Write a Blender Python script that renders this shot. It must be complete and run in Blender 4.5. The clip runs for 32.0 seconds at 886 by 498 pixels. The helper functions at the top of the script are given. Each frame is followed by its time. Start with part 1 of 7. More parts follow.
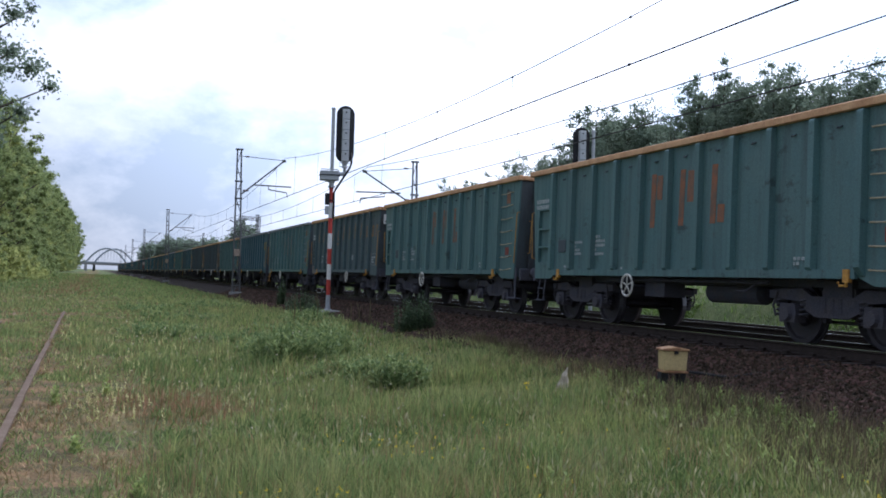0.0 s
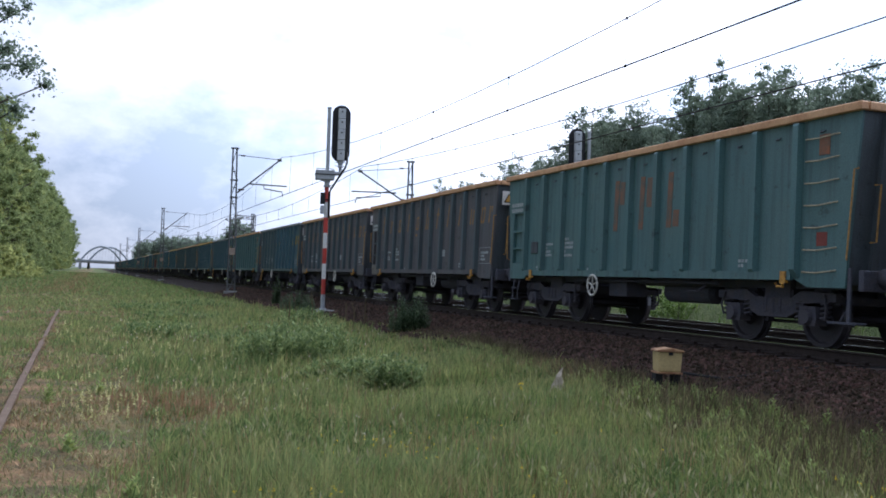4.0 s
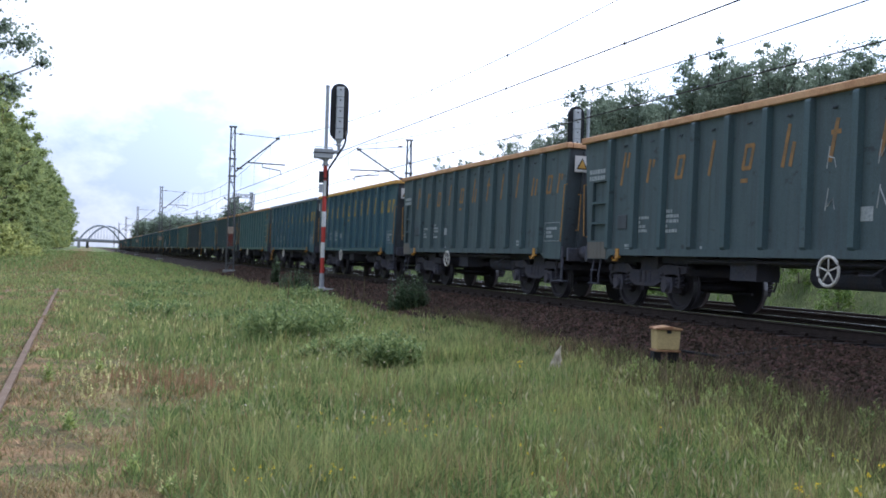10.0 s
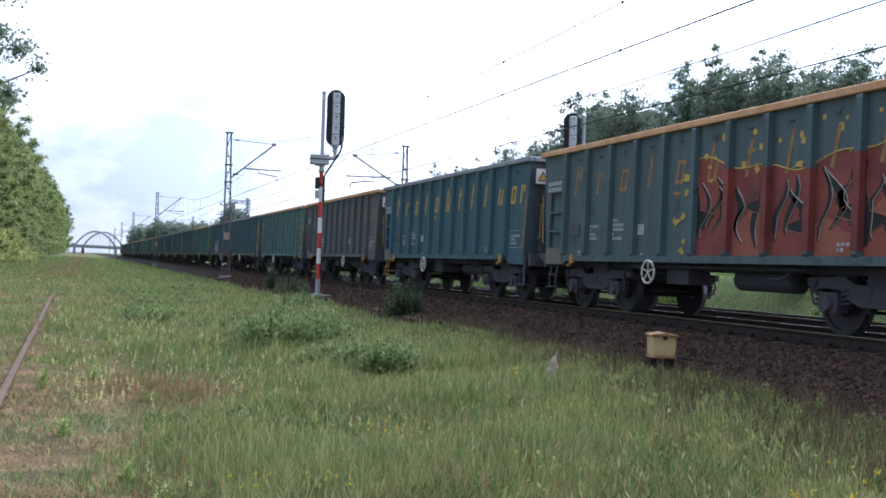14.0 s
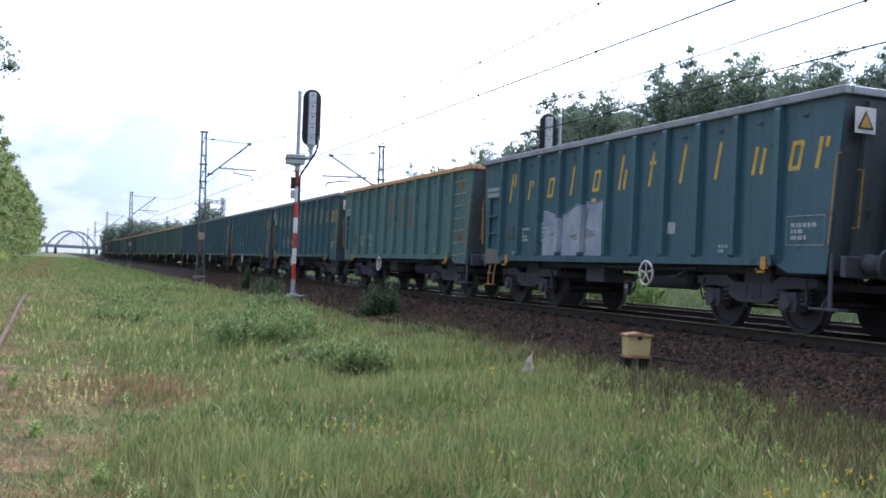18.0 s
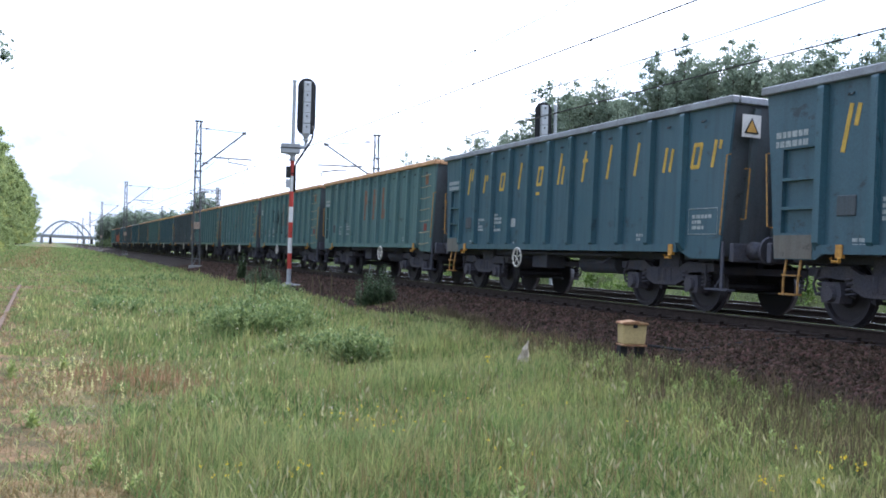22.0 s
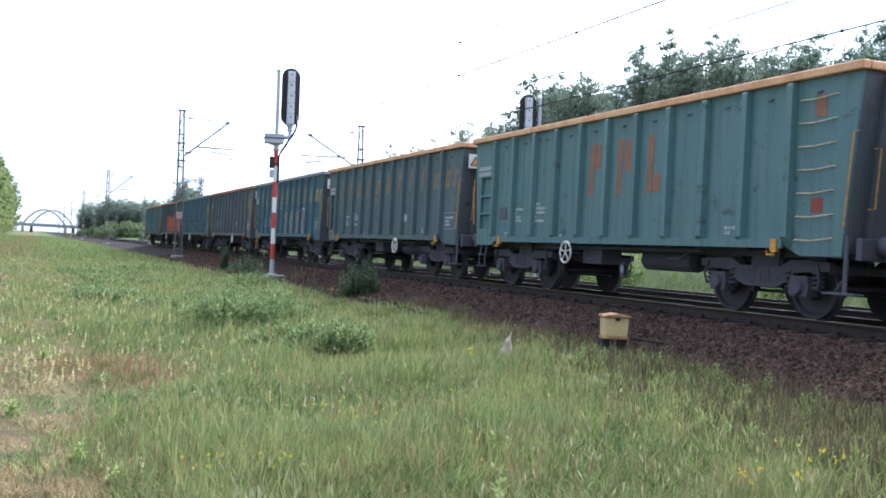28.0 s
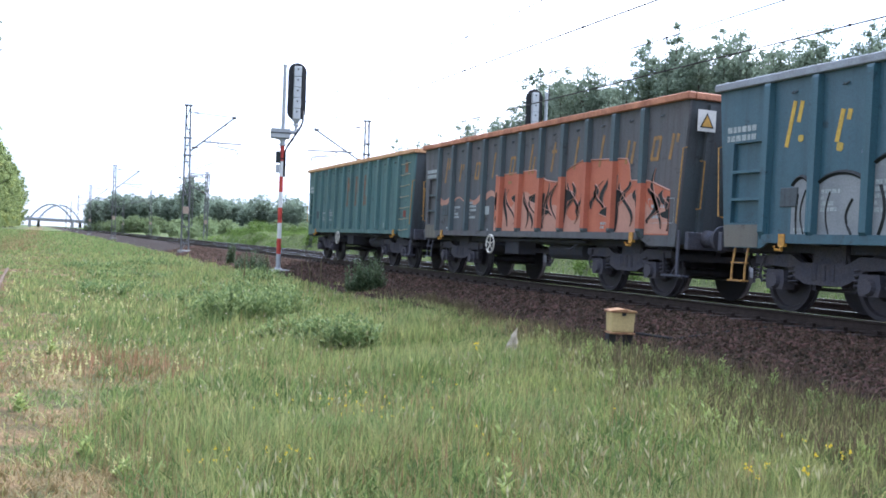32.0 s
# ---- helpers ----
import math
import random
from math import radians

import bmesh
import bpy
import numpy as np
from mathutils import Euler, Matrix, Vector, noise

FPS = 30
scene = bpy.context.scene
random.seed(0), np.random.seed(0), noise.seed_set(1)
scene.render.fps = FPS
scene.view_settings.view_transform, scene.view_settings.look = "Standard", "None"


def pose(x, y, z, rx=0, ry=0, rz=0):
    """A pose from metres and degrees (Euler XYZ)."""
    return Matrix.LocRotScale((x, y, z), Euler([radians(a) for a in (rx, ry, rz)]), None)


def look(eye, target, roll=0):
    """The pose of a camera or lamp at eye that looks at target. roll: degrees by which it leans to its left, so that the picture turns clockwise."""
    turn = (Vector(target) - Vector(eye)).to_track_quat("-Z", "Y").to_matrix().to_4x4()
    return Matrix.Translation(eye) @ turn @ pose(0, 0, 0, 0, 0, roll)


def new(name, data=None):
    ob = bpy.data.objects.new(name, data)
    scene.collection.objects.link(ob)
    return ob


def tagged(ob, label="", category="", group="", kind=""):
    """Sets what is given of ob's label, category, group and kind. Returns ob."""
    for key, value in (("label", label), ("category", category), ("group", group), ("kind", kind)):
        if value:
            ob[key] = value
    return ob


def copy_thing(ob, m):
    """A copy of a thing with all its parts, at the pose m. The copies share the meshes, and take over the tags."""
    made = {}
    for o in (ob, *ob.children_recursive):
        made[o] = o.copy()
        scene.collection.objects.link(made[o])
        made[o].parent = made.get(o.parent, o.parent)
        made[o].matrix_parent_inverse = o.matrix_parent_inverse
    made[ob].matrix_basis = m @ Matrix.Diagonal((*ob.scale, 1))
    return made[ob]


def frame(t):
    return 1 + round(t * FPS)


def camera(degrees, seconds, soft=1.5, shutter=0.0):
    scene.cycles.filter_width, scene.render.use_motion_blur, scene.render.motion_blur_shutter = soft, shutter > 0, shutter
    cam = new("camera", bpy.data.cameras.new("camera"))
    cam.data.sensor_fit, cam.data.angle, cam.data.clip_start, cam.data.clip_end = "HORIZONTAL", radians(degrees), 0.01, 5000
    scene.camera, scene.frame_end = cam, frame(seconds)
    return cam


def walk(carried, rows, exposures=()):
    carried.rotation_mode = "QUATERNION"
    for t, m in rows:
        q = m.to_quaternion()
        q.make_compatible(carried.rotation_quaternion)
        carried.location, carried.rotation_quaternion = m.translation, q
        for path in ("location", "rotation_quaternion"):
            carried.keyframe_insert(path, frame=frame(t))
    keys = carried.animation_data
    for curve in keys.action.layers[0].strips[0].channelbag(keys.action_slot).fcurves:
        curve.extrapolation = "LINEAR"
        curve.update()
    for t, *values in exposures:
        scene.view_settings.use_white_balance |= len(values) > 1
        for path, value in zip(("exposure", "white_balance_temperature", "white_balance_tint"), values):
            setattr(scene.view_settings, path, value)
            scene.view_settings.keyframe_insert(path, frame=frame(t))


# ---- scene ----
LENS = 48.27
cam = camera(LENS, 32.0, soft=1.75)
walk(cam, [
    (0, pose(0, 0, 0.695, 92.015, -2.416, -19.268)),
    (0.5, pose(0, 0, 0.695, 92.281, -2.378, -19.201)),
    (1, pose(0, 0, 0.695, 92.292, -2.348, -19.135)),
    (1.5, pose(0, 0, 0.695, 92.336, -2.376, -19.129)),
    (2, pose(0, 0, 0.695, 92.381, -2.366, -19.196)),
    (2.5, pose(0, 0, 0.695, 92.499, -2.411, -19.196)),
    (3, pose(0, 0, 0.695, 92.124, -2.481, -19.263)),
    (3.5, pose(0, 0, 0.695, 92.103, -2.575, -19.407)),
    (5.5, pose(0, 0, 0.695, 91.671, -2.841, -19.931)),
    (6, pose(0, 0, 0.695, 91.754, -2.652, -19.960)),
    (6.5, pose(0, 0, 0.695, 91.556, -2.573, -19.869)),
    (7, pose(0, 0, 0.695, 91.434, -2.598, -19.723)),
    (7.5, pose(0, 0, 0.695, 91.560, -2.788, -19.754)),
    (8, pose(0, 0, 0.695, 91.601, -2.917, -19.866)),
    (8.5, pose(0, 0, 0.695, 91.417, -2.891, -19.795)),
    (9, pose(0, 0, 0.695, 91.403, -2.891, -19.935)),
    (9.5, pose(0, 0, 0.695, 90.953, -2.797, -19.875)),
    (10, pose(0, 0, 0.695, 90.791, -2.643, -19.621)),
    (10.5, pose(0, 0, 0.695, 90.820, -2.500, -19.493)),
    (11, pose(0, 0, 0.695, 90.992, -2.563, -19.410)),
    (11.5, pose(0, 0, 0.695, 91.098, -2.619, -19.487)),
    (12, pose(0, 0, 0.695, 91.342, -2.642, -19.702)),
    (12.5, pose(0, 0, 0.695, 91.445, -2.673, -19.713)),
    (13, pose(0, 0, 0.695, 91.361, -2.646, -19.767)),
    (13.5, pose(0, 0, 0.695, 91.150, -2.681, -19.757)),
    (14, pose(0, 0, 0.695, 91.159, -2.692, -19.851)),
    (14.5, pose(0, 0, 0.695, 91.246, -2.723, -19.970)),
    (16.5, pose(0, 0, 0.695, 91.542, -2.924, -20.847)),
    (17, pose(0, 0, 0.695, 91.041, -2.918, -20.962)),
    (17.5, pose(0, 0, 0.695, 91.197, -2.834, -21.201)),
    (18, pose(0, 0, 0.695, 91.243, -2.753, -21.243)),
    (18.5, pose(0, 0, 0.695, 91.346, -2.731, -21.318)),
    (19, pose(0, 0, 0.695, 91.264, -2.767, -21.316)),
    (19.5, pose(0, 0, 0.695, 91.087, -2.687, -21.333)),
    (20, pose(0, 0, 0.695, 91.119, -2.665, -21.404)),
    (20.5, pose(0, 0, 0.695, 91.124, -2.570, -21.380)),
    (21, pose(0, 0, 0.695, 91.009, -2.512, -21.391)),
    (21.5, pose(0, 0, 0.695, 90.657, -2.527, -21.434)),
    (22, pose(0, 0, 0.695, 90.607, -2.565, -21.491)),
    (22.5, pose(0, 0, 0.695, 90.770, -2.630, -21.536)),
    (23, pose(0, 0, 0.695, 90.834, -2.783, -21.513)),
    (23.5, pose(0, 0, 0.695, 90.849, -2.890, -21.378)),
    (24, pose(0, 0, 0.695, 90.971, -3.016, -21.476)),
    (24.5, pose(0, 0, 0.695, 91.116, -2.979, -21.574)),
    (25, pose(0, 0, 0.695, 90.991, -3.008, -21.681)),
    (25.5, pose(0, 0, 0.695, 90.877, -2.981, -21.935)),
    (27.5, pose(0, 0, 0.695, 90.064, -2.960, -22.324)),
    (28, pose(0, 0, 0.695, 90.174, -2.982, -22.447)),
    (28.5, pose(0, 0, 0.695, 90.226, -2.968, -22.498)),
    (29, pose(0, 0, 0.695, 90.229, -2.964, -22.545)),
    (29.5, pose(0, 0, 0.695, 90.271, -2.943, -22.496)),
    (30, pose(0, 0, 0.695, 90.370, -2.961, -22.425)),
    (30.5, pose(0, 0, 0.695, 90.314, -3.007, -22.357)),
    (31, pose(0, 0, 0.695, 90.035, -3.098, -22.247)),
    (31.5, pose(0, 0, 0.695, 89.937, -3.088, -22.190)),
    (32, pose(0, 0, 0.695, 89.860, -3.030, -22.093)),
], exposures=((0, 0.78, 5880, 16), (3.5, 0.80, 5880, 16), (9, 0.93, 5880, 16), (10, 1.19, 5880, 16), (13, 1.26, 5880, 16), (19, 1.38, 5880, 16), (21, 1.43, 5880, 16), (22, 1.66, 5880, 16), (25, 1.74, 5880, 16), (28, 1.94, 5830, 16), (32, 1.98, 5830, 16)))

# ---------------------------------------------------------------- world and sun
SUN_EL, SUN_AZ = 52.0, 62.0
world = bpy.data.worlds.new("sky")
scene.world = world
world.use_nodes = True
wn, wl = world.node_tree.nodes, world.node_tree.links
wn.clear()
w_out = wn.new("ShaderNodeOutputWorld")
w_bg = wn.new("ShaderNodeBackground")
w_sky = wn.new("ShaderNodeTexSky")
w_sky.sky_type = 'NISHITA'
w_sky.sun_disc = False
w_sky.sun_elevation, w_sky.sun_rotation = radians(SUN_EL), radians(SUN_AZ)
w_sky.air_density, w_sky.dust_density = 1.0, 3.0
w_co = wn.new("ShaderNodeTexCoord")
w_map = wn.new("ShaderNodeMapping")
w_map.inputs["Scale"].default_value = (1.0, 1.0, 1.7)
w_noise = wn.new("ShaderNodeTexNoise")
w_noise.inputs["Scale"].default_value = 4.0
w_noise.inputs["Detail"].default_value = 7.0
w_noise.inputs["Roughness"].default_value = 0.6
w_ramp = wn.new("ShaderNodeValToRGB")
w_ramp.color_ramp.elements[0].position, w_ramp.color_ramp.elements[0].color = 0.41, (2.95, 3.55, 4.4, 1)
w_ramp.color_ramp.elements[1].position, w_ramp.color_ramp.elements[1].color = 0.58, (5.5, 5.85, 6.4, 1)
# cloud cover grows brighter towards the hidden sun
w_dot = wn.new("ShaderNodeVectorMath")
w_dot.operation = 'DOT_PRODUCT'
sun_dir = Vector((math.sin(radians(SUN_AZ)) * math.cos(radians(SUN_EL)), math.cos(radians(SUN_AZ)) * math.cos(radians(SUN_EL)), math.sin(radians(SUN_EL))))
w_dot.inputs[1].default_value = sun_dir
w_glow = wn.new("ShaderNodeMapRange")
w_glow.inputs[1].default_value, w_glow.inputs[2].default_value = 0.25, 1.0
w_glow.inputs[3].default_value, w_glow.inputs[4].default_value = 0.62, 3.4
w_mul = wn.new("ShaderNodeMix")
w_mul.data_type, w_mul.blend_type = 'RGBA', 'MULTIPLY'
w_mul.inputs[0].default_value = 1.0
w_mix = wn.new("ShaderNodeMix")
w_mix.data_type = 'RGBA'
w_mix.inputs[0].default_value = 0.88
wl.new(w_co.outputs["Generated"], w_map.inputs[0])
wl.new(w_map.outputs[0], w_noise.inputs["Vector"])
wl.new(w_noise.outputs[0], w_ramp.inputs[0])
wl.new(w_co.outputs["Generated"], w_dot.inputs[0])
wl.new(w_dot.outputs["Value"], w_glow.inputs[0])
wl.new(w_ramp.outputs[0], w_mul.inputs[6])
wl.new(w_glow.outputs[0], w_mul.inputs[7])
wl.new(w_sky.outputs[0], w_mix.inputs[6])
wl.new(w_mul.outputs[2], w_mix.inputs[7])
wl.new(w_mix.outputs[2], w_bg.inputs[0])
w_bg.inputs[1].default_value = 0.10
wl.new(w_bg.outputs[0], w_out.inputs[0])

sun_data = bpy.data.lights.new("sun", 'SUN')
sun_data.energy, sun_data.angle, sun_data.color = 1.4, radians(16), (1.0, 0.96, 0.9)
sun = new("sun", sun_data)
sun.matrix_world = look(sun_dir * 200, (0, 0, 0))

# ---------------------------------------------------------------- materials
MATS = {}


def mat(name, col, rough=0.7, metal=0.0, var=0.25, scale=6.0, fine=60.0, bump=0.15, col2=None, spots=0.5, streak=False, island=0.0, objvar=0.0, spec=0.4, sheer=0.0):
    """A procedural surface: base colour, a second colour in patches, grain at two scales and fine relief."""
    m = bpy.data.materials.new(name)
    MATS[name] = m
    m.use_nodes = True
    n, l = m.node_tree.nodes, m.node_tree.links
    b = n["Principled BSDF"]
    b.inputs["Roughness"].default_value = rough
    b.inputs["Metallic"].default_value = metal
    b.inputs["Specular IOR Level"].default_value = spec
    co = n.new("ShaderNodeTexCoord")
    mp = n.new("ShaderNodeMapping")
    mp.inputs["Scale"].default_value = (1, 1, 0.22) if streak else (1, 1, 1)
    l.new(co.outputs["Object"], mp.inputs[0])
    if objvar or streak:
        oi = n.new("ShaderNodeObjectInfo")
        sc = n.new("ShaderNodeMath")
        sc.operation = 'MULTIPLY'
        sc.inputs[1].default_value = 37.0
        l.new(oi.outputs["Random"], sc.inputs[0])
        l.new(sc.outputs[0], mp.inputs["Location"])
    n1 = n.new("ShaderNodeTexNoise")
    n1.inputs["Scale"].default_value = scale
    n1.inputs["Detail"].default_value = 6
    n1.inputs["Roughness"].default_value = 0.62
    n2 = n.new("ShaderNodeTexNoise")
    n2.inputs["Scale"].default_value = fine
    n2.inputs["Detail"].default_value = 3
    l.new(mp.outputs[0], n1.inputs["Vector"])
    l.new(co.outputs["Object"], n2.inputs["Vector"])
    ramp = n.new("ShaderNodeValToRGB")
    c2 = col2 or tuple(c * (1 - var) for c in col)
    e = ramp.color_ramp.elements
    e[0].position, e[0].color = max(0.02, spots - 0.16), (*c2, 1)
    e[1].position, e[1].color = min(0.98, spots + 0.16), (*col, 1)
    l.new(n1.outputs[0], ramp.inputs[0])
    r2 = n.new("ShaderNodeMapRange")
    r2.inputs[1].default_value, r2.inputs[2].default_value = 0.3, 0.7
    r2.inputs[3].default_value, r2.inputs[4].default_value = 1 - var * 0.7, 1 + var * 0.5
    l.new(n2.outputs[0], r2.inputs[0])
    mul = n.new("ShaderNodeMix")
    mul.data_type, mul.blend_type = 'RGBA', 'MULTIPLY'
    mul.inputs[0].default_value = 1.0
    l.new(ramp.outputs[0], mul.inputs[6])
    l.new(r2.outputs[0], mul.inputs[7])
    last = mul.outputs[2]
    if island or objvar:
        hv = n.new("ShaderNodeHueSaturation")
        if island:
            src = n.new("ShaderNodeNewGeometry").outputs["Random Per Island"]
        else:
            src = oi.outputs["Random"]
        amount = island or objvar
        a1 = n.new("ShaderNodeMapRange")
        a1.inputs[3].default_value, a1.inputs[4].default_value = 1 - amount, 1 + amount
        l.new(src, a1.inputs[0])
        a2 = n.new("ShaderNodeMapRange")
        a2.inputs[3].default_value, a2.inputs[4].default_value = 0.5 + 0.05 * amount, 0.5 - 0.05 * amount
        l.new(src, a2.inputs[0])
        l.new(a1.outputs[0], hv.inputs["Value"])
        l.new(a2.outputs[0], hv.inputs["Hue"])
        l.new(last, hv.inputs["Color"])
        last = hv.outputs[0]
    l.new(last, b.inputs["Base Color"])
    rr = n.new("ShaderNodeMapRange")
    rr.inputs[3].default_value, rr.inputs[4].default_value = min(1, rough + 0.12), max(0.05, rough - 0.12)
    l.new(n1.outputs[0], rr.inputs[0])
    l.new(rr.outputs[0], b.inputs["Roughness"])
    if bump:
        bp = n.new("ShaderNodeBump")
        bp.inputs["Strength"].default_value = bump
        bp.inputs["Distance"].default_value = 0.02
        l.new(n2.outputs[0], bp.inputs["Height"])
        l.new(bp.outputs[0], b.inputs["Normal"])
    if sheer:
        tr = n.new("ShaderNodeBsdfTranslucent")
        l.new(last, tr.inputs["Color"])
        ms = n.new("ShaderNodeMixShader")
        ms.inputs[0].default_value = sheer
        l.new(b.outputs[0], ms.inputs[1])
        l.new(tr.outputs[0], ms.inputs[2])
        l.new(ms.outputs[0], n["Material Output"].inputs[0])
    return m



def paint(name, col, faded, dirt, rough=0.6, streaks=0.55, rust=0.35, objvar=0.0):
    """Old wagon paint: faded blotches, dirt run down in streaks, rust spots and scuffs."""
    m = bpy.data.materials.new(name)
    m.use_nodes = True
    n, l = m.node_tree.nodes, m.node_tree.links
    b = n["Principled BSDF"]
    b.inputs["Specular IOR Level"].default_value = 0.5
    co, oi = n.new("ShaderNodeTexCoord"), n.new("ShaderNodeObjectInfo")
    off = n.new("ShaderNodeMath")
    off.operation = 'MULTIPLY'
    off.inputs[1].default_value = 53.0
    l.new(oi.outputs["Random"], off.inputs[0])

    def tex(scale, detail, rgh, stretch):
        mp = n.new("ShaderNodeMapping")
        mp.inputs["Scale"].default_value = stretch
        l.new(co.outputs["Object"], mp.inputs[0])
        l.new(off.outputs[0], mp.inputs["Location"])
        t = n.new("ShaderNodeTexNoise")
        t.inputs["Scale"].default_value, t.inputs["Detail"].default_value, t.inputs["Roughness"].default_value = scale, detail, rgh
        l.new(mp.outputs[0], t.inputs["Vector"])
        return t.outputs[0]

    def band(src, lo, hi, a, c):
        r = n.new("ShaderNodeMapRange")
        r.inputs[1].default_value, r.inputs[2].default_value = lo, hi
        r.inputs[3].default_value, r.inputs[4].default_value = a, c
        l.new(src, r.inputs[0])
        return r.outputs[0]

    def blend(fac, x, y):
        k = n.new("ShaderNodeMix")
        k.data_type = 'RGBA'
        l.new(fac, k.inputs[0])
        for sock, v in ((k.inputs[6], x), (k.inputs[7], y)):
            if isinstance(v, tuple):
                sock.default_value = (*v, 1)
            else:
                l.new(v, sock)
        return k.outputs[2]
    blotch = tex(0.8, 7, 0.65, (1, 1, 1))
    streak = tex(3.2, 5, 0.6, (1, 2.2, 0.13))
    spot = tex(7.0, 8, 0.7, (1, 1, 0.6))
    grain = tex(45, 3, 0.5, (1, 1, 1))
    c = blend(band(blotch, 0.36, 0.66, 0.0, 1.0), faded, col)
    c = blend(band(streak, 0.50, 0.72, 0.0, streaks), c, dirt)
    c = blend(band(spot, 0.62, 0.74, 0.0, rust), c, (0.075, 0.036, 0.022))
    scuff = tex(2.3, 9, 0.72, (1, 0.8, 1.3))
    c = blend(band(scuff, 0.59, 0.66, 0.0, 0.7), c, tuple(0.42 * q for q in dirt))
    run = tex(9.0, 4, 0.6, (1, 1.0, 0.05))
    c = blend(band(run, 0.58, 0.74, 0.0, 0.55 * streaks), c, tuple(0.5 * q for q in dirt))
    c = blend(band(scuff, 0.34, 0.26, 0.0, 0.35), c, tuple(1.35 * q for q in faded))
    g = n.new("ShaderNodeMix")
    g.data_type, g.blend_type = 'RGBA', 'MULTIPLY'
    g.inputs[0].default_value = 1.0
    l.new(c, g.inputs[6])
    l.new(band(grain, 0.3, 0.7, 0.84, 1.14), g.inputs[7])
    c = g.outputs[2]
    if objvar:
        hv = n.new("ShaderNodeHueSaturation")
        l.new(band(oi.outputs["Random"], 0, 1, 1 - objvar, 1 + objvar), hv.inputs["Value"])
        l.new(c, hv.inputs["Color"])
        c = hv.outputs[0]
    l.new(c, b.inputs["Base Color"])
    l.new(band(streak, 0.3, 0.75, rough - 0.22, rough + 0.08), b.inputs["Roughness"])
    bp = n.new("ShaderNodeBump")
    bp.inputs["Strength"].default_value, bp.inputs["Distance"].default_value = 0.25, 0.03
    l.new(blotch, bp.inputs["Height"])
    l.new(bp.outputs[0], b.inputs["Normal"])
    return m


TEAL = paint("teal paint", (0.070, 0.155, 0.159), (0.091, 0.167, 0.164), (0.065, 0.096, 0.099), 0.6, 0.7, 0.6)
TEAL_RIB = paint("teal rib paint", (0.075, 0.165, 0.168), (0.091, 0.173, 0.171), (0.065, 0.103, 0.104), 0.55, 0.5, 0.4, 0.10)
GREEN = paint("dark green paint", (0.035, 0.098, 0.131), (0.051, 0.109, 0.140), (0.053, 0.076, 0.093), 0.5, 0.5, 0.15)
GREEN_RIB = paint("dark green rib paint", (0.037, 0.107, 0.138), (0.051, 0.116, 0.147), (0.048, 0.083, 0.100), 0.45, 0.4, 0.1, 0.08)
BROWN = paint("grimy faded paint", (0.109, 0.099, 0.102), (0.090, 0.099, 0.107), (0.083, 0.073, 0.072), 0.78, 0.6, 0.6)
BROWN_RIB = paint("grimy faded rib paint", (0.082, 0.100, 0.109), (0.065, 0.102, 0.115), (0.071, 0.067, 0.070), 0.75, 0.5, 0.5, 0.10)
MURKY = paint("murky green paint", (0.063, 0.098, 0.106), (0.075, 0.112, 0.117), (0.073, 0.077, 0.081), 0.72, 0.6, 0.4)
MURKY_RIB = paint("murky green rib paint", (0.057, 0.104, 0.114), (0.069, 0.109, 0.116), (0.062, 0.073, 0.077), 0.7, 0.5, 0.3, 0.08)
CORNER = paint("tan stained corner plate paint", (0.160, 0.140, 0.112), (0.130, 0.130, 0.115), (0.085, 0.075, 0.062), 0.75, 0.5, 0.6)
END_DARK = paint("dark end wall paint", (0.064, 0.087, 0.100), (0.075, 0.083, 0.091), (0.044, 0.041, 0.044), 0.78, 0.7, 0.5)
RIM_ORANGE = mat("worn orange paint", (0.64, 0.37, 0.19), 0.65, 0, 0.2, 2.5, 40, 0.1, (0.45, 0.22, 0.105), 0.42)
RIM_YELLOW = mat("worn yellow paint", (0.70, 0.40, 0.10), 0.6, 0, 0.2, 2.5, 40, 0.08, (0.52, 0.26, 0.08), 0.4)
RIM_PINK = mat("rust stained orange paint", (0.52, 0.22, 0.12), 0.7, 0, 0.3, 2.5, 40, 0.12, (0.25, 0.09, 0.05), 0.45)
RIM_GREY = mat("bare grey steel rim", (0.30, 0.32, 0.35), 0.55, 0.2, 0.2, 2.5, 40, 0.08, (0.20, 0.20, 0.21), 0.42)
LETTER_Y = mat("faded yellow marking", (0.62, 0.40, 0.07), 0.65, 0, 0.3, 7, 60, 0.05, (0.36, 0.24, 0.06), 0.42)
LETTER_DIM = mat("grimy orange yellow marking", (0.364, 0.195, 0.066), 0.75, 0, 0.3, 7, 60, 0.05, (0.195, 0.130, 0.072), 0.5)
LETTER_O = mat("faded orange marking", (0.30, 0.115, 0.055), 0.65, 0, 0.3, 5, 60, 0.05, (0.14, 0.11, 0.085), 0.46)
LETTER_OD = mat("worn orange marking", (0.25, 0.115, 0.065), 0.65, 0, 0.3, 5, 60, 0.05, (0.11, 0.12, 0.10), 0.48)
WHITE_MARK = mat("greyed white marking", (0.42, 0.45, 0.45), 0.7, 0, 0.3, 14, 60, 0.04, (0.20, 0.24, 0.24), 0.45)
SIGN_WHITE = mat("white sign plate", (0.72, 0.70, 0.66), 0.6, 0, 0.15, 12, 60, 0.03)
SIGN_TAN = mat("weathered tan plate", (0.46, 0.36, 0.28), 0.7, 0, 0.3, 9, 50, 0.04, (0.24, 0.17, 0.13), 0.48)
SIGN_ORANGE = mat("amber sign print", (0.62, 0.34, 0.07), 0.6, 0, 0.2, 12, 60, 0.03)
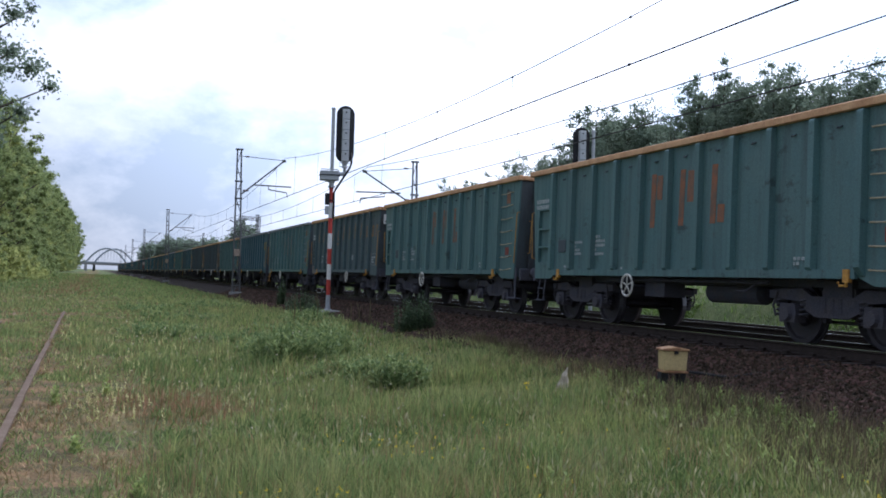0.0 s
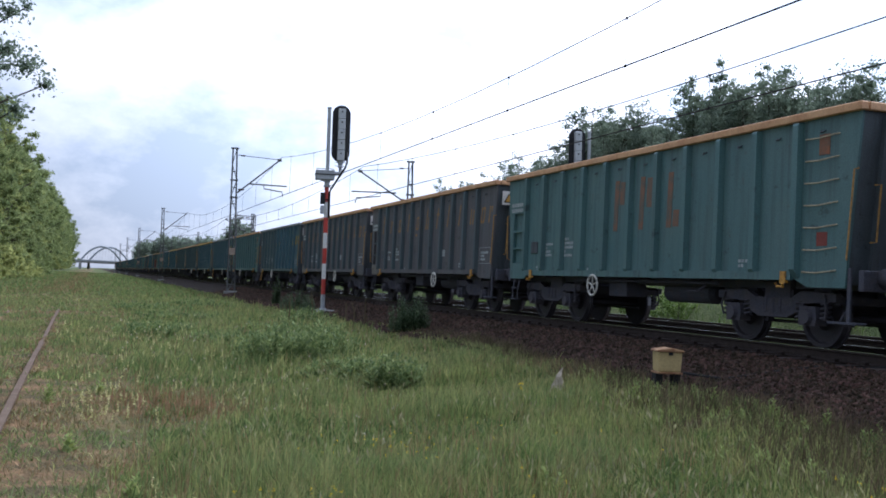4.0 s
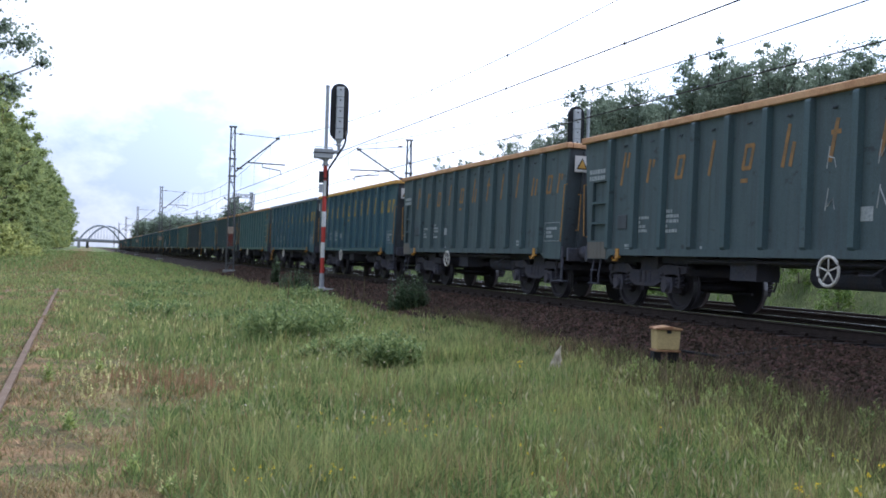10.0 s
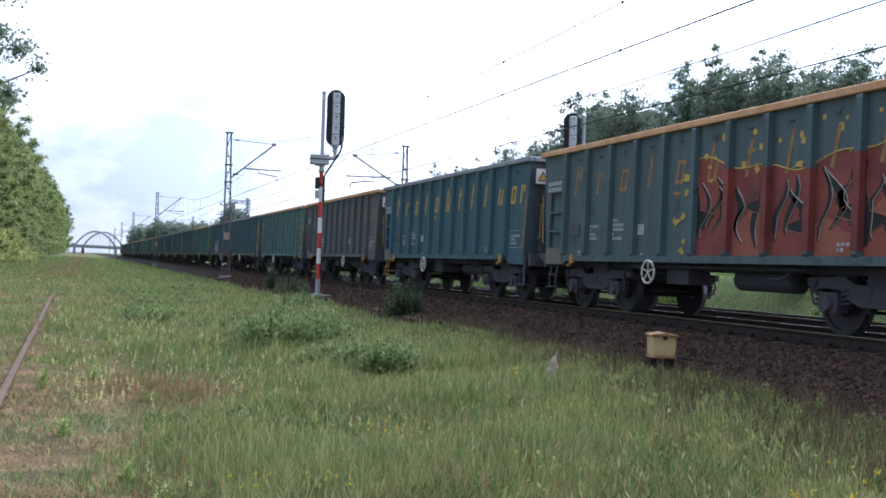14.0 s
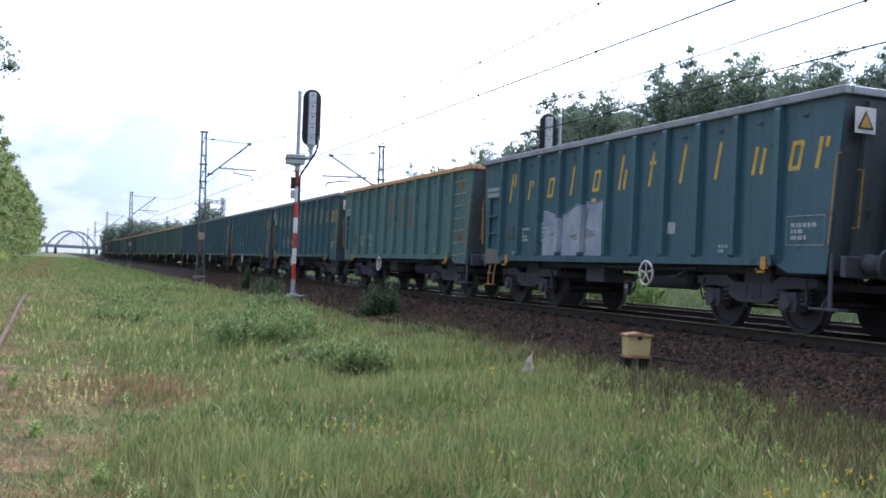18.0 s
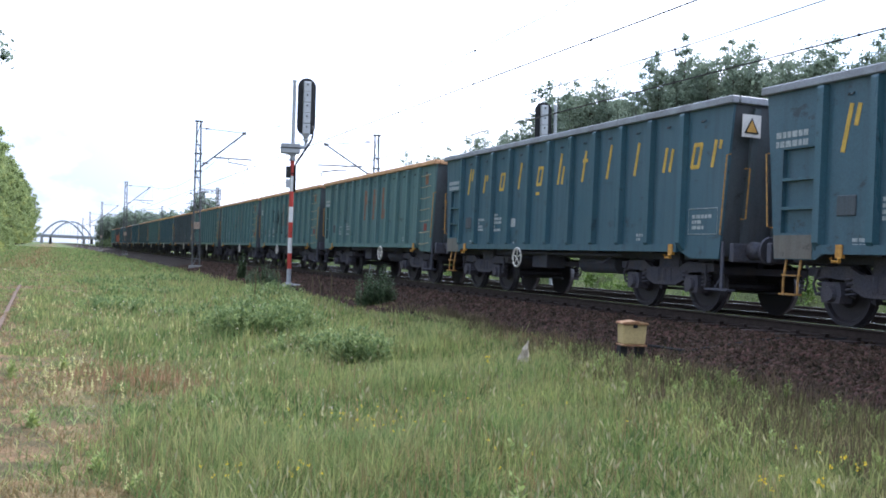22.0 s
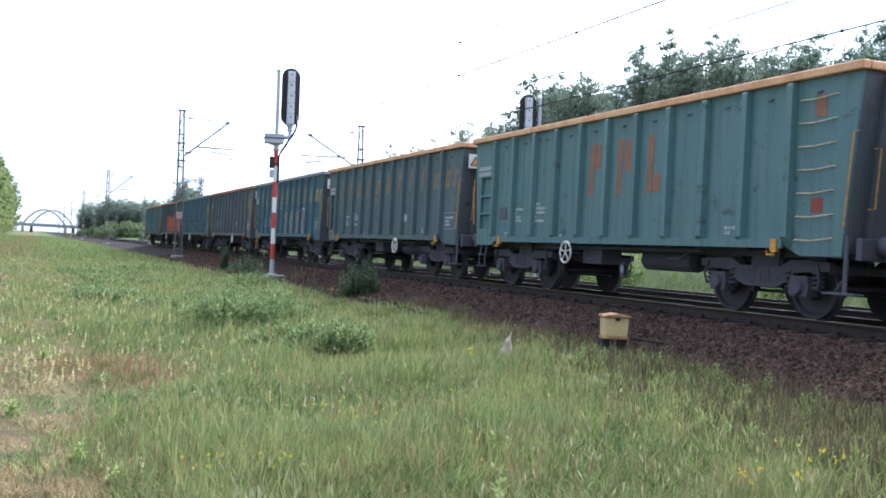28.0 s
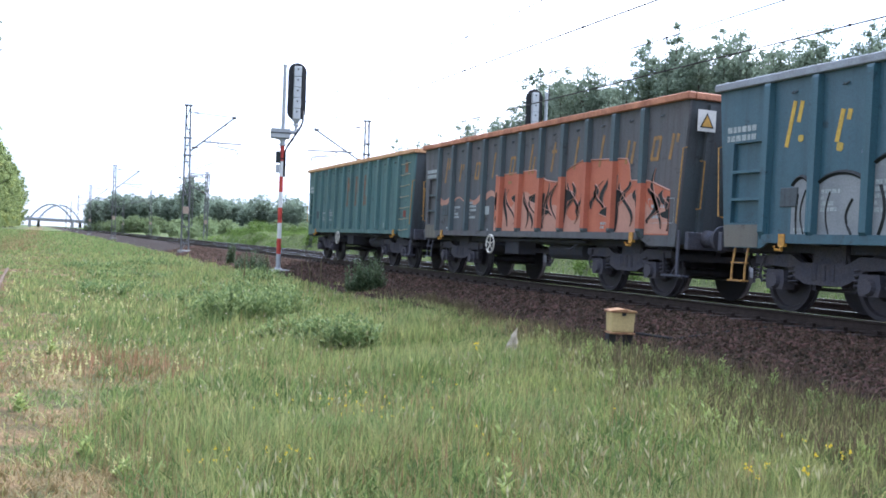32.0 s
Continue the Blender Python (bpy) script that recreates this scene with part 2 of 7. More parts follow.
SPRAY_RED = mat("sprayed red paint", (0.259, 0.059, 0.043), 0.6, 0, 0.25, 1.2, 40, 0.05, (0.137, 0.033, 0.030), 0.48)
SPRAY_BRICK = mat("sprayed brick red paint", (0.330, 0.114, 0.071), 0.6, 0, 0.25, 1.2, 40, 0.05, (0.255, 0.067, 0.048), 0.48)
CHALK = mat("white chalk scrawl", (0.46, 0.48, 0.48), 0.8, 0, 0.25, 9, 40, 0.03, (0.26, 0.29, 0.30), 0.42)
SPRAY_ORANGE = mat("sprayed orange paint", (0.48, 0.150, 0.085), 0.6, 0, 0.2, 2, 40, 0.05, (0.40, 0.115, 0.070), 0.42)
SPRAY_PEACH = mat("sprayed peach paint", (0.52, 0.27, 0.20), 0.6, 0, 0.2, 2, 40, 0.05)
SPRAY_SILVER = mat("sprayed silver paint", (0.266, 0.281, 0.292), 0.45, 0.3, 0.2, 2, 40, 0.05, (0.200, 0.215, 0.232), 0.42)
SPRAY_GREY = mat("smudged grey spray paint", (0.216, 0.222, 0.236), 0.55, 0.1, 0.3, 2.5, 40, 0.05, (0.050, 0.081, 0.095), 0.5)
SPRAY_BLUE = mat("sprayed pale lilac grey paint", (0.34, 0.37, 0.44), 0.6, 0, 0.25, 2, 40, 0.05, (0.20, 0.24, 0.32), 0.45)
SPRAY_BLACK = mat("sprayed black paint", (0.012, 0.016, 0.017), 0.6, 0, 0.2, 6, 40, 0.05)
SPRAY_PALE = mat("sprayed off-white outline", (0.46, 0.42, 0.36), 0.6, 0, 0.2, 6, 40, 0.05)
SPRAY_YELLOW = mat("sprayed yellow paint", (0.55, 0.38, 0.08), 0.6, 0, 0.2, 6, 40, 0.05)
SPRAY_LILAC = mat("sprayed lilac paint", (0.27, 0.22, 0.36), 0.6, 0, 0.2, 6, 40, 0.05)
# Underframe and bogie colours are raised and blued for veiling glare over the darks.
UNDER = mat("dusty running gear steel lifted for glare", (0.074, 0.079, 0.103), 0.8, 0.1, 0.4, 5, 50, 0.25, (0.098, 0.089, 0.098), 0.45)
BOGIE = mat("grey brown brake dust steel lifted for glare", (0.067, 0.067, 0.087), 0.85, 0.0, 0.4, 4, 50, 0.3, (0.092, 0.083, 0.089), 0.48)
WHEEL = mat("worn wheel steel", (0.040, 0.038, 0.046), 0.6, 0.3, 0.3, 5, 50, 0.15, (0.052, 0.044, 0.047), 0.45)
TREAD = mat("bright tread steel", (0.20, 0.20, 0.21), 0.45, 0.9, 0.2, 8, 60, 0.03)
CREAM = mat("cream white hand wheel paint", (0.62, 0.60, 0.54), 0.55, 0, 0.2, 12, 60, 0.05, (0.40, 0.37, 0.32), 0.35)
HOOK_Y = mat("chipped yellow hook paint", (0.58, 0.30, 0.05), 0.6, 0, 0.3, 12, 60, 0.08, (0.30, 0.14, 0.05), 0.42)
HANDLE_Y = mat("worn yellow handrail paint", (0.50, 0.27, 0.07), 0.6, 0, 0.3, 12, 60, 0.06, (0.20, 0.12, 0.06), 0.42)
RUNG = mat("pale worn rung paint", (0.46, 0.40, 0.27), 0.6, 0.1, 0.3, 12, 60, 0.06, (0.25, 0.19, 0.12), 0.42)
RAIL_TOP = mat("polished rail head", (0.68, 0.69, 0.72), 0.2, 1.0, 0.12, 9, 80, 0.02, spec=0.5)
RAIL_SIDE = mat("rail web rust", (0.048, 0.034, 0.028), 0.85, 0.1, 0.35, 8, 70, 0.2)
RUST = mat("thick brown rail rust", (0.102, 0.072, 0.052), 0.95, 0.0, 0.35, 6, 70, 0.3, (0.147, 0.111, 0.086), 0.5, spec=0.05)
SLEEPER = mat("weathered concrete sleeper", (0.076, 0.062, 0.056), 0.9, 0, 0.3, 4, 50, 0.3, (0.044, 0.034, 0.031), 0.5, objvar=0.2, spec=0.15)
STONE = mat("brown ballast stone", (0.070, 0.046, 0.030), 0.92, 0, 0.3, 9, 60, 0.25, (0.033, 0.022, 0.017), 0.48, island=0.75, spec=0.12)
BED = mat("dusty ballast bed", (0.032, 0.022, 0.016), 0.95, 0, 0.5, 14, 40, 0.9, (0.018, 0.012, 0.009), 0.5, spec=0.1)
POST_RED = mat("red post paint", (0.50, 0.055, 0.04), 0.5, 0, 0.2, 8, 60, 0.04, (0.36, 0.05, 0.04), 0.4)
POST_WHITE = mat("white post paint", (0.72, 0.72, 0.70), 0.5, 0, 0.15, 8, 60, 0.04, (0.52, 0.51, 0.48), 0.36)
POST_GREY = mat("grey post paint", (0.40, 0.42, 0.44), 0.5, 0.1, 0.15, 8, 60, 0.04, (0.30, 0.31, 0.33), 0.4)
BLACK_PLATE = mat("black signal plate", (0.018, 0.019, 0.022), 0.55, 0, 0.2, 8, 60, 0.03)
LAMP_GREY = mat("pale grey lamp housing", (0.52, 0.54, 0.56), 0.5, 0, 0.12, 8, 60, 0.03)
MAST = mat("galvanised lattice steel", (0.14, 0.145, 0.15), 0.6, 0.2, 0.2, 6, 60, 0.06, (0.10, 0.095, 0.09), 0.45)
INSUL = mat("brown porcelain insulator", (0.10, 0.05, 0.035), 0.25, 0, 0.2, 8, 60, 0.0)
WIRE = mat("dull copper wire", (0.075, 0.07, 0.07), 0.6, 0.3, 0.2, 8, 60, 0.0)
CABLE_BOX = mat("cream yellow box paint", (0.540, 0.414, 0.190), 0.6, 0, 0.2, 5, 50, 0.08, (0.432, 0.315, 0.142), 0.4)
LID_RUST = mat("rusty box lid paint", (0.42, 0.25, 0.12), 0.75, 0, 0.3, 9, 50, 0.1, (0.22, 0.09, 0.045), 0.48)
BLACK = mat("black coated steel", (0.015, 0.015, 0.016), 0.7, 0, 0.2, 8, 60, 0.05)
PLASTIC = mat("crumpled pale plastic", (0.60, 0.52, 0.41), 0.6, 0, 0.35, 12, 60, 0.1, (0.335, 0.286, 0.215), 0.5, sheer=0.2)
CONCRETE = mat("pale weathered concrete", (0.252, 0.252, 0.245), 0.85, 0, 0.2, 1.5, 20, 0.15, (0.182, 0.182, 0.175), 0.45)
ARCH = mat("grey arch steel paint", (0.30, 0.33, 0.36), 0.6, 0, 0.15, 1, 20, 0.05)
BARK = mat("grey brown bark", (0.085, 0.068, 0.052), 0.92, 0, 0.4, 5, 40, 0.5)
# Leaf colours of wood edge and tree belt are lifted for hazy air.
LEAF_A = mat("fresh green foliage lifted for haze", (0.258, 0.310, 0.120), 0.6, 0, 0.25, 0.5, 8, 0.0, (0.195, 0.249, 0.106), 0.5, island=0.3, spec=0.12, sheer=0.55)
LEAF_YELLOW = mat("yellowish green foliage lifted for haze", (0.328, 0.351, 0.124), 0.6, 0, 0.25, 0.5, 8, 0.0, (0.260, 0.298, 0.107), 0.5, island=0.3, spec=0.12, sheer=0.55)
LEAF_B = mat("dull green foliage lifted for haze", (0.198, 0.246, 0.177), 0.62, 0, 0.2, 0.5, 8, 0.0, (0.165, 0.214, 0.159), 0.5, island=0.14, spec=0.1, sheer=0.55)
# Haze over the far woods is put into this paler leaf colour.
LEAF_FAR = mat("distant foliage paled for haze", (0.232, 0.285, 0.212), 0.8, 0, 0.2, 0.3, 6, 0.0, (0.190, 0.240, 0.185), 0.5, island=0.2, spec=0.1, sheer=0.6)
LEAF_SCRUB = mat("muted scrub foliage", (0.215, 0.275, 0.140), 0.7, 0, 0.2, 0.3, 6, 0.0, (0.175, 0.225, 0.115), 0.5, island=0.25, spec=0.1, sheer=0.55)
LEAF_BANK = mat("bright bank foliage", (0.173, 0.256, 0.067), 0.6, 0, 0.25, 0.8, 8, 0.0, (0.112, 0.182, 0.046), 0.5, island=0.35, spec=0.12, sheer=0.35)
LEAF_WEED = mat("broad weed leaves", (0.124, 0.180, 0.066), 0.6, 0, 0.2, 2, 20, 0.0, (0.176, 0.234, 0.089), 0.5, island=0.5, spec=0.12, sheer=0.4)
LEAF_DARK = mat("dark bush leaves", (0.072, 0.108, 0.060), 0.6, 0, 0.2, 2, 20, 0.0, (0.094, 0.138, 0.069), 0.5, island=0.4, spec=0.12, sheer=0.3)
GRASS = mat("lush grass blades", (0.129, 0.197, 0.060), 0.6, 0, 0.2, 1.3, 8, 0.0, (0.209, 0.264, 0.106), 0.5, island=0.42, spec=0.12, sheer=0.4)
GRASS_PALE = mat("yellow green grass blades", (0.248, 0.299, 0.102), 0.6, 0, 0.2, 1.3, 8, 0.0, (0.264, 0.255, 0.113), 0.5, island=0.45, spec=0.12, sheer=0.4)
GRASS_HEAD = mat("pale grass seed heads", (0.34, 0.34, 0.18), 0.7, 0, 0.2, 2, 20, 0.0, (0.26, 0.24, 0.14), 0.5, island=0.4, spec=0.12, sheer=0.4)
LEAF_HERB = mat("fresh herb leaves", (0.151, 0.205, 0.068), 0.65, 0, 0.2, 1.5, 8, 0.0, (0.116, 0.165, 0.056), 0.5, island=0.5, spec=0.12, sheer=0.4)
LEAF_PALE = mat("young pale weed leaves", (0.276, 0.340, 0.109), 0.6, 0, 0.2, 2, 20, 0.0, (0.225, 0.290, 0.099), 0.5, island=0.3, spec=0.12, sheer=0.4)
SORREL_RED = mat("rusty red sorrel", (0.270, 0.146, 0.086), 0.8, 0, 0.2, 2, 8, 0.0, (0.225, 0.151, 0.071), 0.5, island=0.4, spec=0.2, sheer=0.3)
STRAW = mat("dry straw blades", (0.285, 0.202, 0.108), 0.75, 0, 0.2, 0.8, 8, 0.0, (0.230, 0.176, 0.081), 0.5, island=0.4, spec=0.2, sheer=0.25)
SORREL = mat("brown sorrel stems", (0.117, 0.085, 0.054), 0.8, 0, 0.2, 2, 8, 0.0, (0.140, 0.124, 0.063), 0.5, island=0.5, spec=0.2, sheer=0.2)
PETAL = mat("yellow petals", (0.75, 0.55, 0.04), 0.6, 0, 0.15, 8, 30, 0.0, sheer=0.3)
PETAL_W = mat("pale blossom petals", (0.600, 0.562, 0.260), 0.6, 0, 0.15, 8, 30, 0.0, sheer=0.3)


def ground_material():
    """Meadow soil: green thatch, with straw and bare sandy ground along the old siding."""
    m = bpy.data.materials.new("meadow ground")
    m.use_nodes = True
    n, l = m.node_tree.nodes, m.node_tree.links
    b = n["Principled BSDF"]
    b.inputs["Roughness"].default_value = 0.95
    b.inputs["Specular IOR Level"].default_value = 0.1
    co = n.new("ShaderNodeTexCoord")
    sx = n.new("ShaderNodeSeparateXYZ")
    l.new(co.outputs["Object"], sx.inputs[0])
    big = n.new("ShaderNodeTexNoise")
    big.inputs["Scale"].default_value, big.inputs["Detail"].default_value = 0.35, 6
    mid = n.new("ShaderNodeTexNoise")
    mid.inputs["Scale"].default_value, mid.inputs["Detail"].default_value = 2.4, 6
    fin = n.new("ShaderNodeTexNoise")
    fin.inputs["Scale"].default_value, fin.inputs["Detail"].default_value = 30, 4
    for t in (big, mid, fin):
        l.new(co.outputs["Object"], t.inputs["Vector"])
    green = n.new("ShaderNodeValToRGB")
    e = green.color_ramp.elements
    e[0].position, e[0].color = 0.35, (0.062, 0.085, 0.032, 1)
    e[1].position, e[1].color = 0.68, (0.115, 0.134, 0.054, 1)
    l.new(mid.outputs[0], green.inputs[0])
    dry = n.new("ShaderNodeValToRGB")
    e = dry.color_ramp.elements
    e[0].position, e[0].color = 0.42, (0.088, 0.070, 0.036, 1)
    e[1].position, e[1].color = 0.62, (0.215, 0.132, 0.072, 1)
    l.new(mid.outputs[0], dry.inputs[0])
    off = n.new("ShaderNodeMath")
    off.operation = 'MULTIPLY_ADD'
    off.inputs[1].default_value, off.inputs[2].default_value = 5.0, -2.5
    l.new(big.outputs[0], off.inputs[0])
    ax = n.new("ShaderNodeMath")
    ax.operation = 'ADD'
    l.new(sx.outputs[0], ax.inputs[0])
    l.new(off.outputs[0], ax.inputs[1])
    r1 = n.new("ShaderNodeMapRange")
    r1.inputs[1].default_value, r1.inputs[2].default_value = -0.4, 2.2
    r1.inputs[3].default_value, r1.inputs[4].default_value = 0.95, 0.0
    l.new(ax.outputs[0], r1.inputs[0])
    r2 = n.new("ShaderNodeMapRange")
    r2.inputs[1].default_value, r2.inputs[2].default_value = -9.0, -5.0
    l.new(ax.outputs[0], r2.inputs[0])
    band = n.new("ShaderNodeMath")
    band.operation = 'MULTIPLY'
    far = n.new("ShaderNodeMapRange")
    far.inputs[1].default_value, far.inputs[2].default_value = 26.0, 90.0
    far.inputs[3].default_value, far.inputs[4].default_value = 1.0, 0.6
    l.new(sx.outputs[1], far.inputs[0])
    fade = n.new("ShaderNodeMath")
    fade.operation = 'MULTIPLY'
    l.new(r1.outputs[0], fade.inputs[0])
    l.new(far.outputs[0], fade.inputs[1])
    l.new(fade.outputs[0], band.inputs[0])
    l.new(r2.outputs[0], band.inputs[1])
    mx = n.new("ShaderNodeMix")
    mx.data_type = 'RGBA'
    l.new(band.outputs[0], mx.inputs[0])
    l.new(green.outputs[0], mx.inputs[6])
    l.new(dry.outputs[0], mx.inputs[7])
    fr = n.new("ShaderNodeMapRange")
    fr.inputs[1].default_value, fr.inputs[2].default_value = 0.3, 0.7
    fr.inputs[3].default_value, fr.inputs[4].default_value = 0.5, 1.35
    l.new(fin.outputs[0], fr.inputs[0])
    mu = n.new("ShaderNodeMix")
    mu.data_type, mu.blend_type = 'RGBA', 'MULTIPLY'
    mu.inputs[0].default_value = 1.0
    edge = n.new("ShaderNodeMapRange")
    edge.inputs[1].default_value, edge.inputs[2].default_value = 6.0, 7.4
    l.new(sx.outputs[0], edge.inputs[0])
    past = n.new("ShaderNodeMapRange")
    past.inputs[1].default_value, past.inputs[2].default_value = 17.6, 18.2
    past.inputs[3].default_value, past.inputs[4].default_value = 1.0, 0.0
    l.new(sx.outputs[0], past.inputs[0])
    both = n.new("ShaderNodeMath")
    both.operation = 'MULTIPLY'
    l.new(edge.outputs[0], both.inputs[0])
    l.new(past.outputs[0], both.inputs[1])
    soil = n.new("ShaderNodeMix")
    soil.data_type = 'RGBA'
    soil.inputs[7].default_value = (0.062, 0.044, 0.030, 1)
    l.new(both.outputs[0], soil.inputs[0])
    l.new(mx.outputs[2], soil.inputs[6])
    l.new(soil.outputs[2], mu.inputs[6])
    l.new(fr.outputs[0], mu.inputs[7])
    l.new(mu.outputs[2], b.inputs["Base Color"])
    bp = n.new("ShaderNodeBump")
    bp.inputs["Strength"].default_value, bp.inputs["Distance"].default_value = 0.7, 0.08
    l.new(fin.outputs[0], bp.inputs["Height"])
    l.new(bp.outputs[0], b.inputs["Normal"])
    return m


MEADOW = ground_material()

# ---------------------------------------------------------------- mesh helpers


def box(bm, x0, x1, y0, y1, z0, z1):
    """A box between two corners."""
    v = [bm.verts.new((x, y, z)) for x in (x0, x1) for y in (y0, y1) for z in (z0, z1)]
    for f in ((0, 1, 3, 2), (4, 6, 7, 5), (0, 4, 5, 1), (2, 3, 7, 6), (0, 2, 6, 4), (1, 5, 7, 3)):
        bm.faces.new([v[i] for i in f])
    return bm


def prism(bm, outline, axis, a, b):
    """An outline of two coordinates, drawn out along the axis (0 x, 1 y, 2 z) from a to b."""
    def at(p, d):
        q = list(p)
        q.insert(axis, d)
        return bm.verts.new(q)
    lo, hi = [at(p, a) for p in outline], [at(p, b) for p in outline]
    k = len(outline)
    bm.faces.new(lo), bm.faces.new(hi[::-1])
    for i in range(k):
        bm.faces.new((lo[i], hi[i], hi[(i + 1) % k], lo[(i + 1) % k]))
    return bm


def tube(bm, points, radius, sides=6, closed=False):
    """A round bar along points; radius is one number or one a point."""
    pts = [Vector(p) for p in points]
    k = len(pts)
    rad = list(radius) if isinstance(radius, (list, tuple)) else [radius] * k
    rings = []
    for i, p in enumerate(pts):
        if closed:
            d = (pts[(i + 1) % k] - pts[i - 1]).normalized()
        else:
            d = (pts[min(i + 1, k - 1)] - pts[max(i - 1, 0)]).normalized()
        up = Vector((0, 0, 1)) if abs(d.z) < 0.9 else Vector((0, 1, 0))
        u = d.cross(up).normalized()
        w = u.cross(d)
        rings.append([bm.verts.new(p + rad[i] * (math.cos(a) * u + math.sin(a) * w)) for a in (2 * math.pi * j / sides for j in range(sides))])
    for i in range(k if closed else k - 1):
        r, s = rings[i], rings[(i + 1) % k]
        for j in range(sides):
            bm.faces.new((r[j], r[(j + 1) % sides], s[(j + 1) % sides], s[j]))
    if not closed:
        bm.faces.new(rings[0][::-1]), bm.faces.new(rings[-1])
    return bm


def lathe(bm, profile, axis, sides=20, centre=(0, 0, 0)):
    """A turned shape: profile of (along, radius) round the axis through the centre."""
    rings = []
    for h, r in profile:
        ring = []
        for j in range(sides):
            a = 2 * math.pi * j / sides
            q = [r * math.cos(a), r * math.sin(a)]
            q.insert(axis, h)
            ring.append(bm.verts.new(Vector(q) + Vector(centre)))
        rings.append(ring)
    for r, s in zip(rings, rings[1:]):
        for j in range(sides):
            bm.faces.new((r[j], r[(j + 1) % sides], s[(j + 1) % sides], s[j]))
    bm.faces.new(rings[0]), bm.faces.new(rings[-1][::-1])
    return bm


def finish(bm, name, material, smooth=False, bevel=0.0):
    if bevel:
        bmesh.ops.bevel(bm, geom=[e for e in bm.edges], offset=bevel, segments=1, affect='EDGES')
    bmesh.ops.recalc_face_normals(bm, faces=bm.faces[:])
    me = bpy.data.meshes.new(name)
    bm.to_mesh(me)
    bm.free()
    me.materials.append(material)
    if smooth:
        for p in me.polygons:
            p.use_smooth = True
    return me


def thing(name, at, label, category, group="", kind="", rz=0.0, ry=0.0):
    """An empty at the base of a thing, which carries its parts."""
    ob = new(name)
    ob.matrix_world = pose(*at, 0, ry, rz)
    return tagged(ob, label, category, group, kind)


def part(name, bm, material, parent, label="", smooth=False, bevel=0.0, at=None):
    """One mesh under a thing or a part."""
    ob = new(name, bm if isinstance(bm, bpy.types.Mesh) else finish(bm, name, material, smooth, bevel))
    ob.parent = parent
    if at is not None:
        ob.matrix_basis = at
    if label:
        ob["label"] = label
    return ob


def B():
    return bmesh.new()


def raw_mesh(name, verts, faces, material):
    """A mesh from arrays: verts n x 3, faces m x 3 or m x 4."""
    me = bpy.data.meshes.new(name)
    verts, faces = np.asarray(verts, dtype=np.float32), np.asarray(faces, dtype=np.int32)
    k = faces.shape[1]
    me.vertices.add(len(verts))
    me.vertices.foreach_set("co", verts.ravel())
    me.loops.add(faces.size)
    me.loops.foreach_set("vertex_index", faces.ravel())
    me.polygons.add(len(faces))
    me.polygons.foreach_set("loop_start", np.arange(0, faces.size, k, dtype=np.int32))
    me.update(calc_edges=True)
    me.materials.append(material)
    return me


# ---------------------------------------------------------------- ground and track bed
TRACK_1, TRACK_2, GAUGE = 11.19, 15.19, 1.505
GROUND_Z = -0.86


def smooth01(t):
    t = np.clip(t, 0, 1)
    return t * t * (3 - 2 * t)


def ground_z(x, y):
    """Height of the land: a flat verge, the track bed, and a grassy bank beyond the far track."""
    x, y = np.asarray(x, float), np.asarray(y, float)
    z = np.full(np.broadcast(x, y).shape, GROUND_Z)
    z = z + 0.05 * np.sin(x * 0.9 + 0.4 * y) * np.sin(y * 0.37) + 0.03 * np.sin(x * 2.3) * np.sin(y * 1.7)
    z = z + 0.17 * smooth01((x - 5) / 3.0)
    z = z - 0.3 * smooth01((x - 8.2) / 1.5)
    bank = smooth01((x - 17.4) / 3.4) * (2.1 - 1.3 * smooth01((y - 95) / 60)) + smooth01((x - 21) / 12) * 0.5
    near = 0.25 * np.sin(y * 0.31 + x) * smooth01((x - 18) / 3)
    return z + bank + near * (1 - smooth01((y - 200) / 100))


def build_ground():
    xs = np.concatenate([[-2500, -900, -400, -200, -110, -70, -45, -30, -22], np.arange(-16, 30.1, 0.5), [34, 40, 50, 70, 110, 200, 400, 900, 2500]])
    ys = np.concatenate([[-2500, -800, -300, -120, -60, -30, -15], np.arange(-8, 60, 0.75), np.arange(60, 160, 4.0), [170, 190, 220, 270, 340, 450, 600, 900, 1500, 2600, 4500]])
    gx, gy = np.meshgrid(xs, ys)
    v = np.stack([gx, gy, ground_z(gx, gy)], -1).reshape(-1, 3)
    w = len(xs)
    i = (np.arange(len(ys) - 1)[:, None] * w + np.arange(w - 1)[None, :]).ravel()
    me = raw_mesh("ground", v, np.stack([i, i + 1, i + 1 + w, i + w], 1), MEADOW)
    me.polygons.foreach_set("use_smooth", [True] * len(me.polygons))
    tagged(new("ground", me), "flat verge with green grass, straw and bare sandy patches", "ground", kind="structure")


build_ground()


def build_bed():
    bm = B()
    prism(bm, [(7.4, -1.0), (7.55, -0.72), (8.3, -0.56), (9.45, -0.26), (9.75, -0.215), (17.0, -0.215), (17.5, -0.45), (18.3, -1.0)], 1, -120, 900)
    tagged(part("track_bed", bm, BED, None), "dark brown stone ballast bed under two railway tracks", "ballast", kind="structure")


build_bed()

RAIL_SHAPE = [(-0.075, -0.172), (0.075, -0.172), (0.075, -0.160), (0.012, -0.140), (0.010, -0.045), (0.036, -0.034), (0.036, -0.004), (-0.036, -0.004), (-0.036, -0.034), (-0.010, -0.045), (-0.012, -0.140), (-0.075, -0.160)]


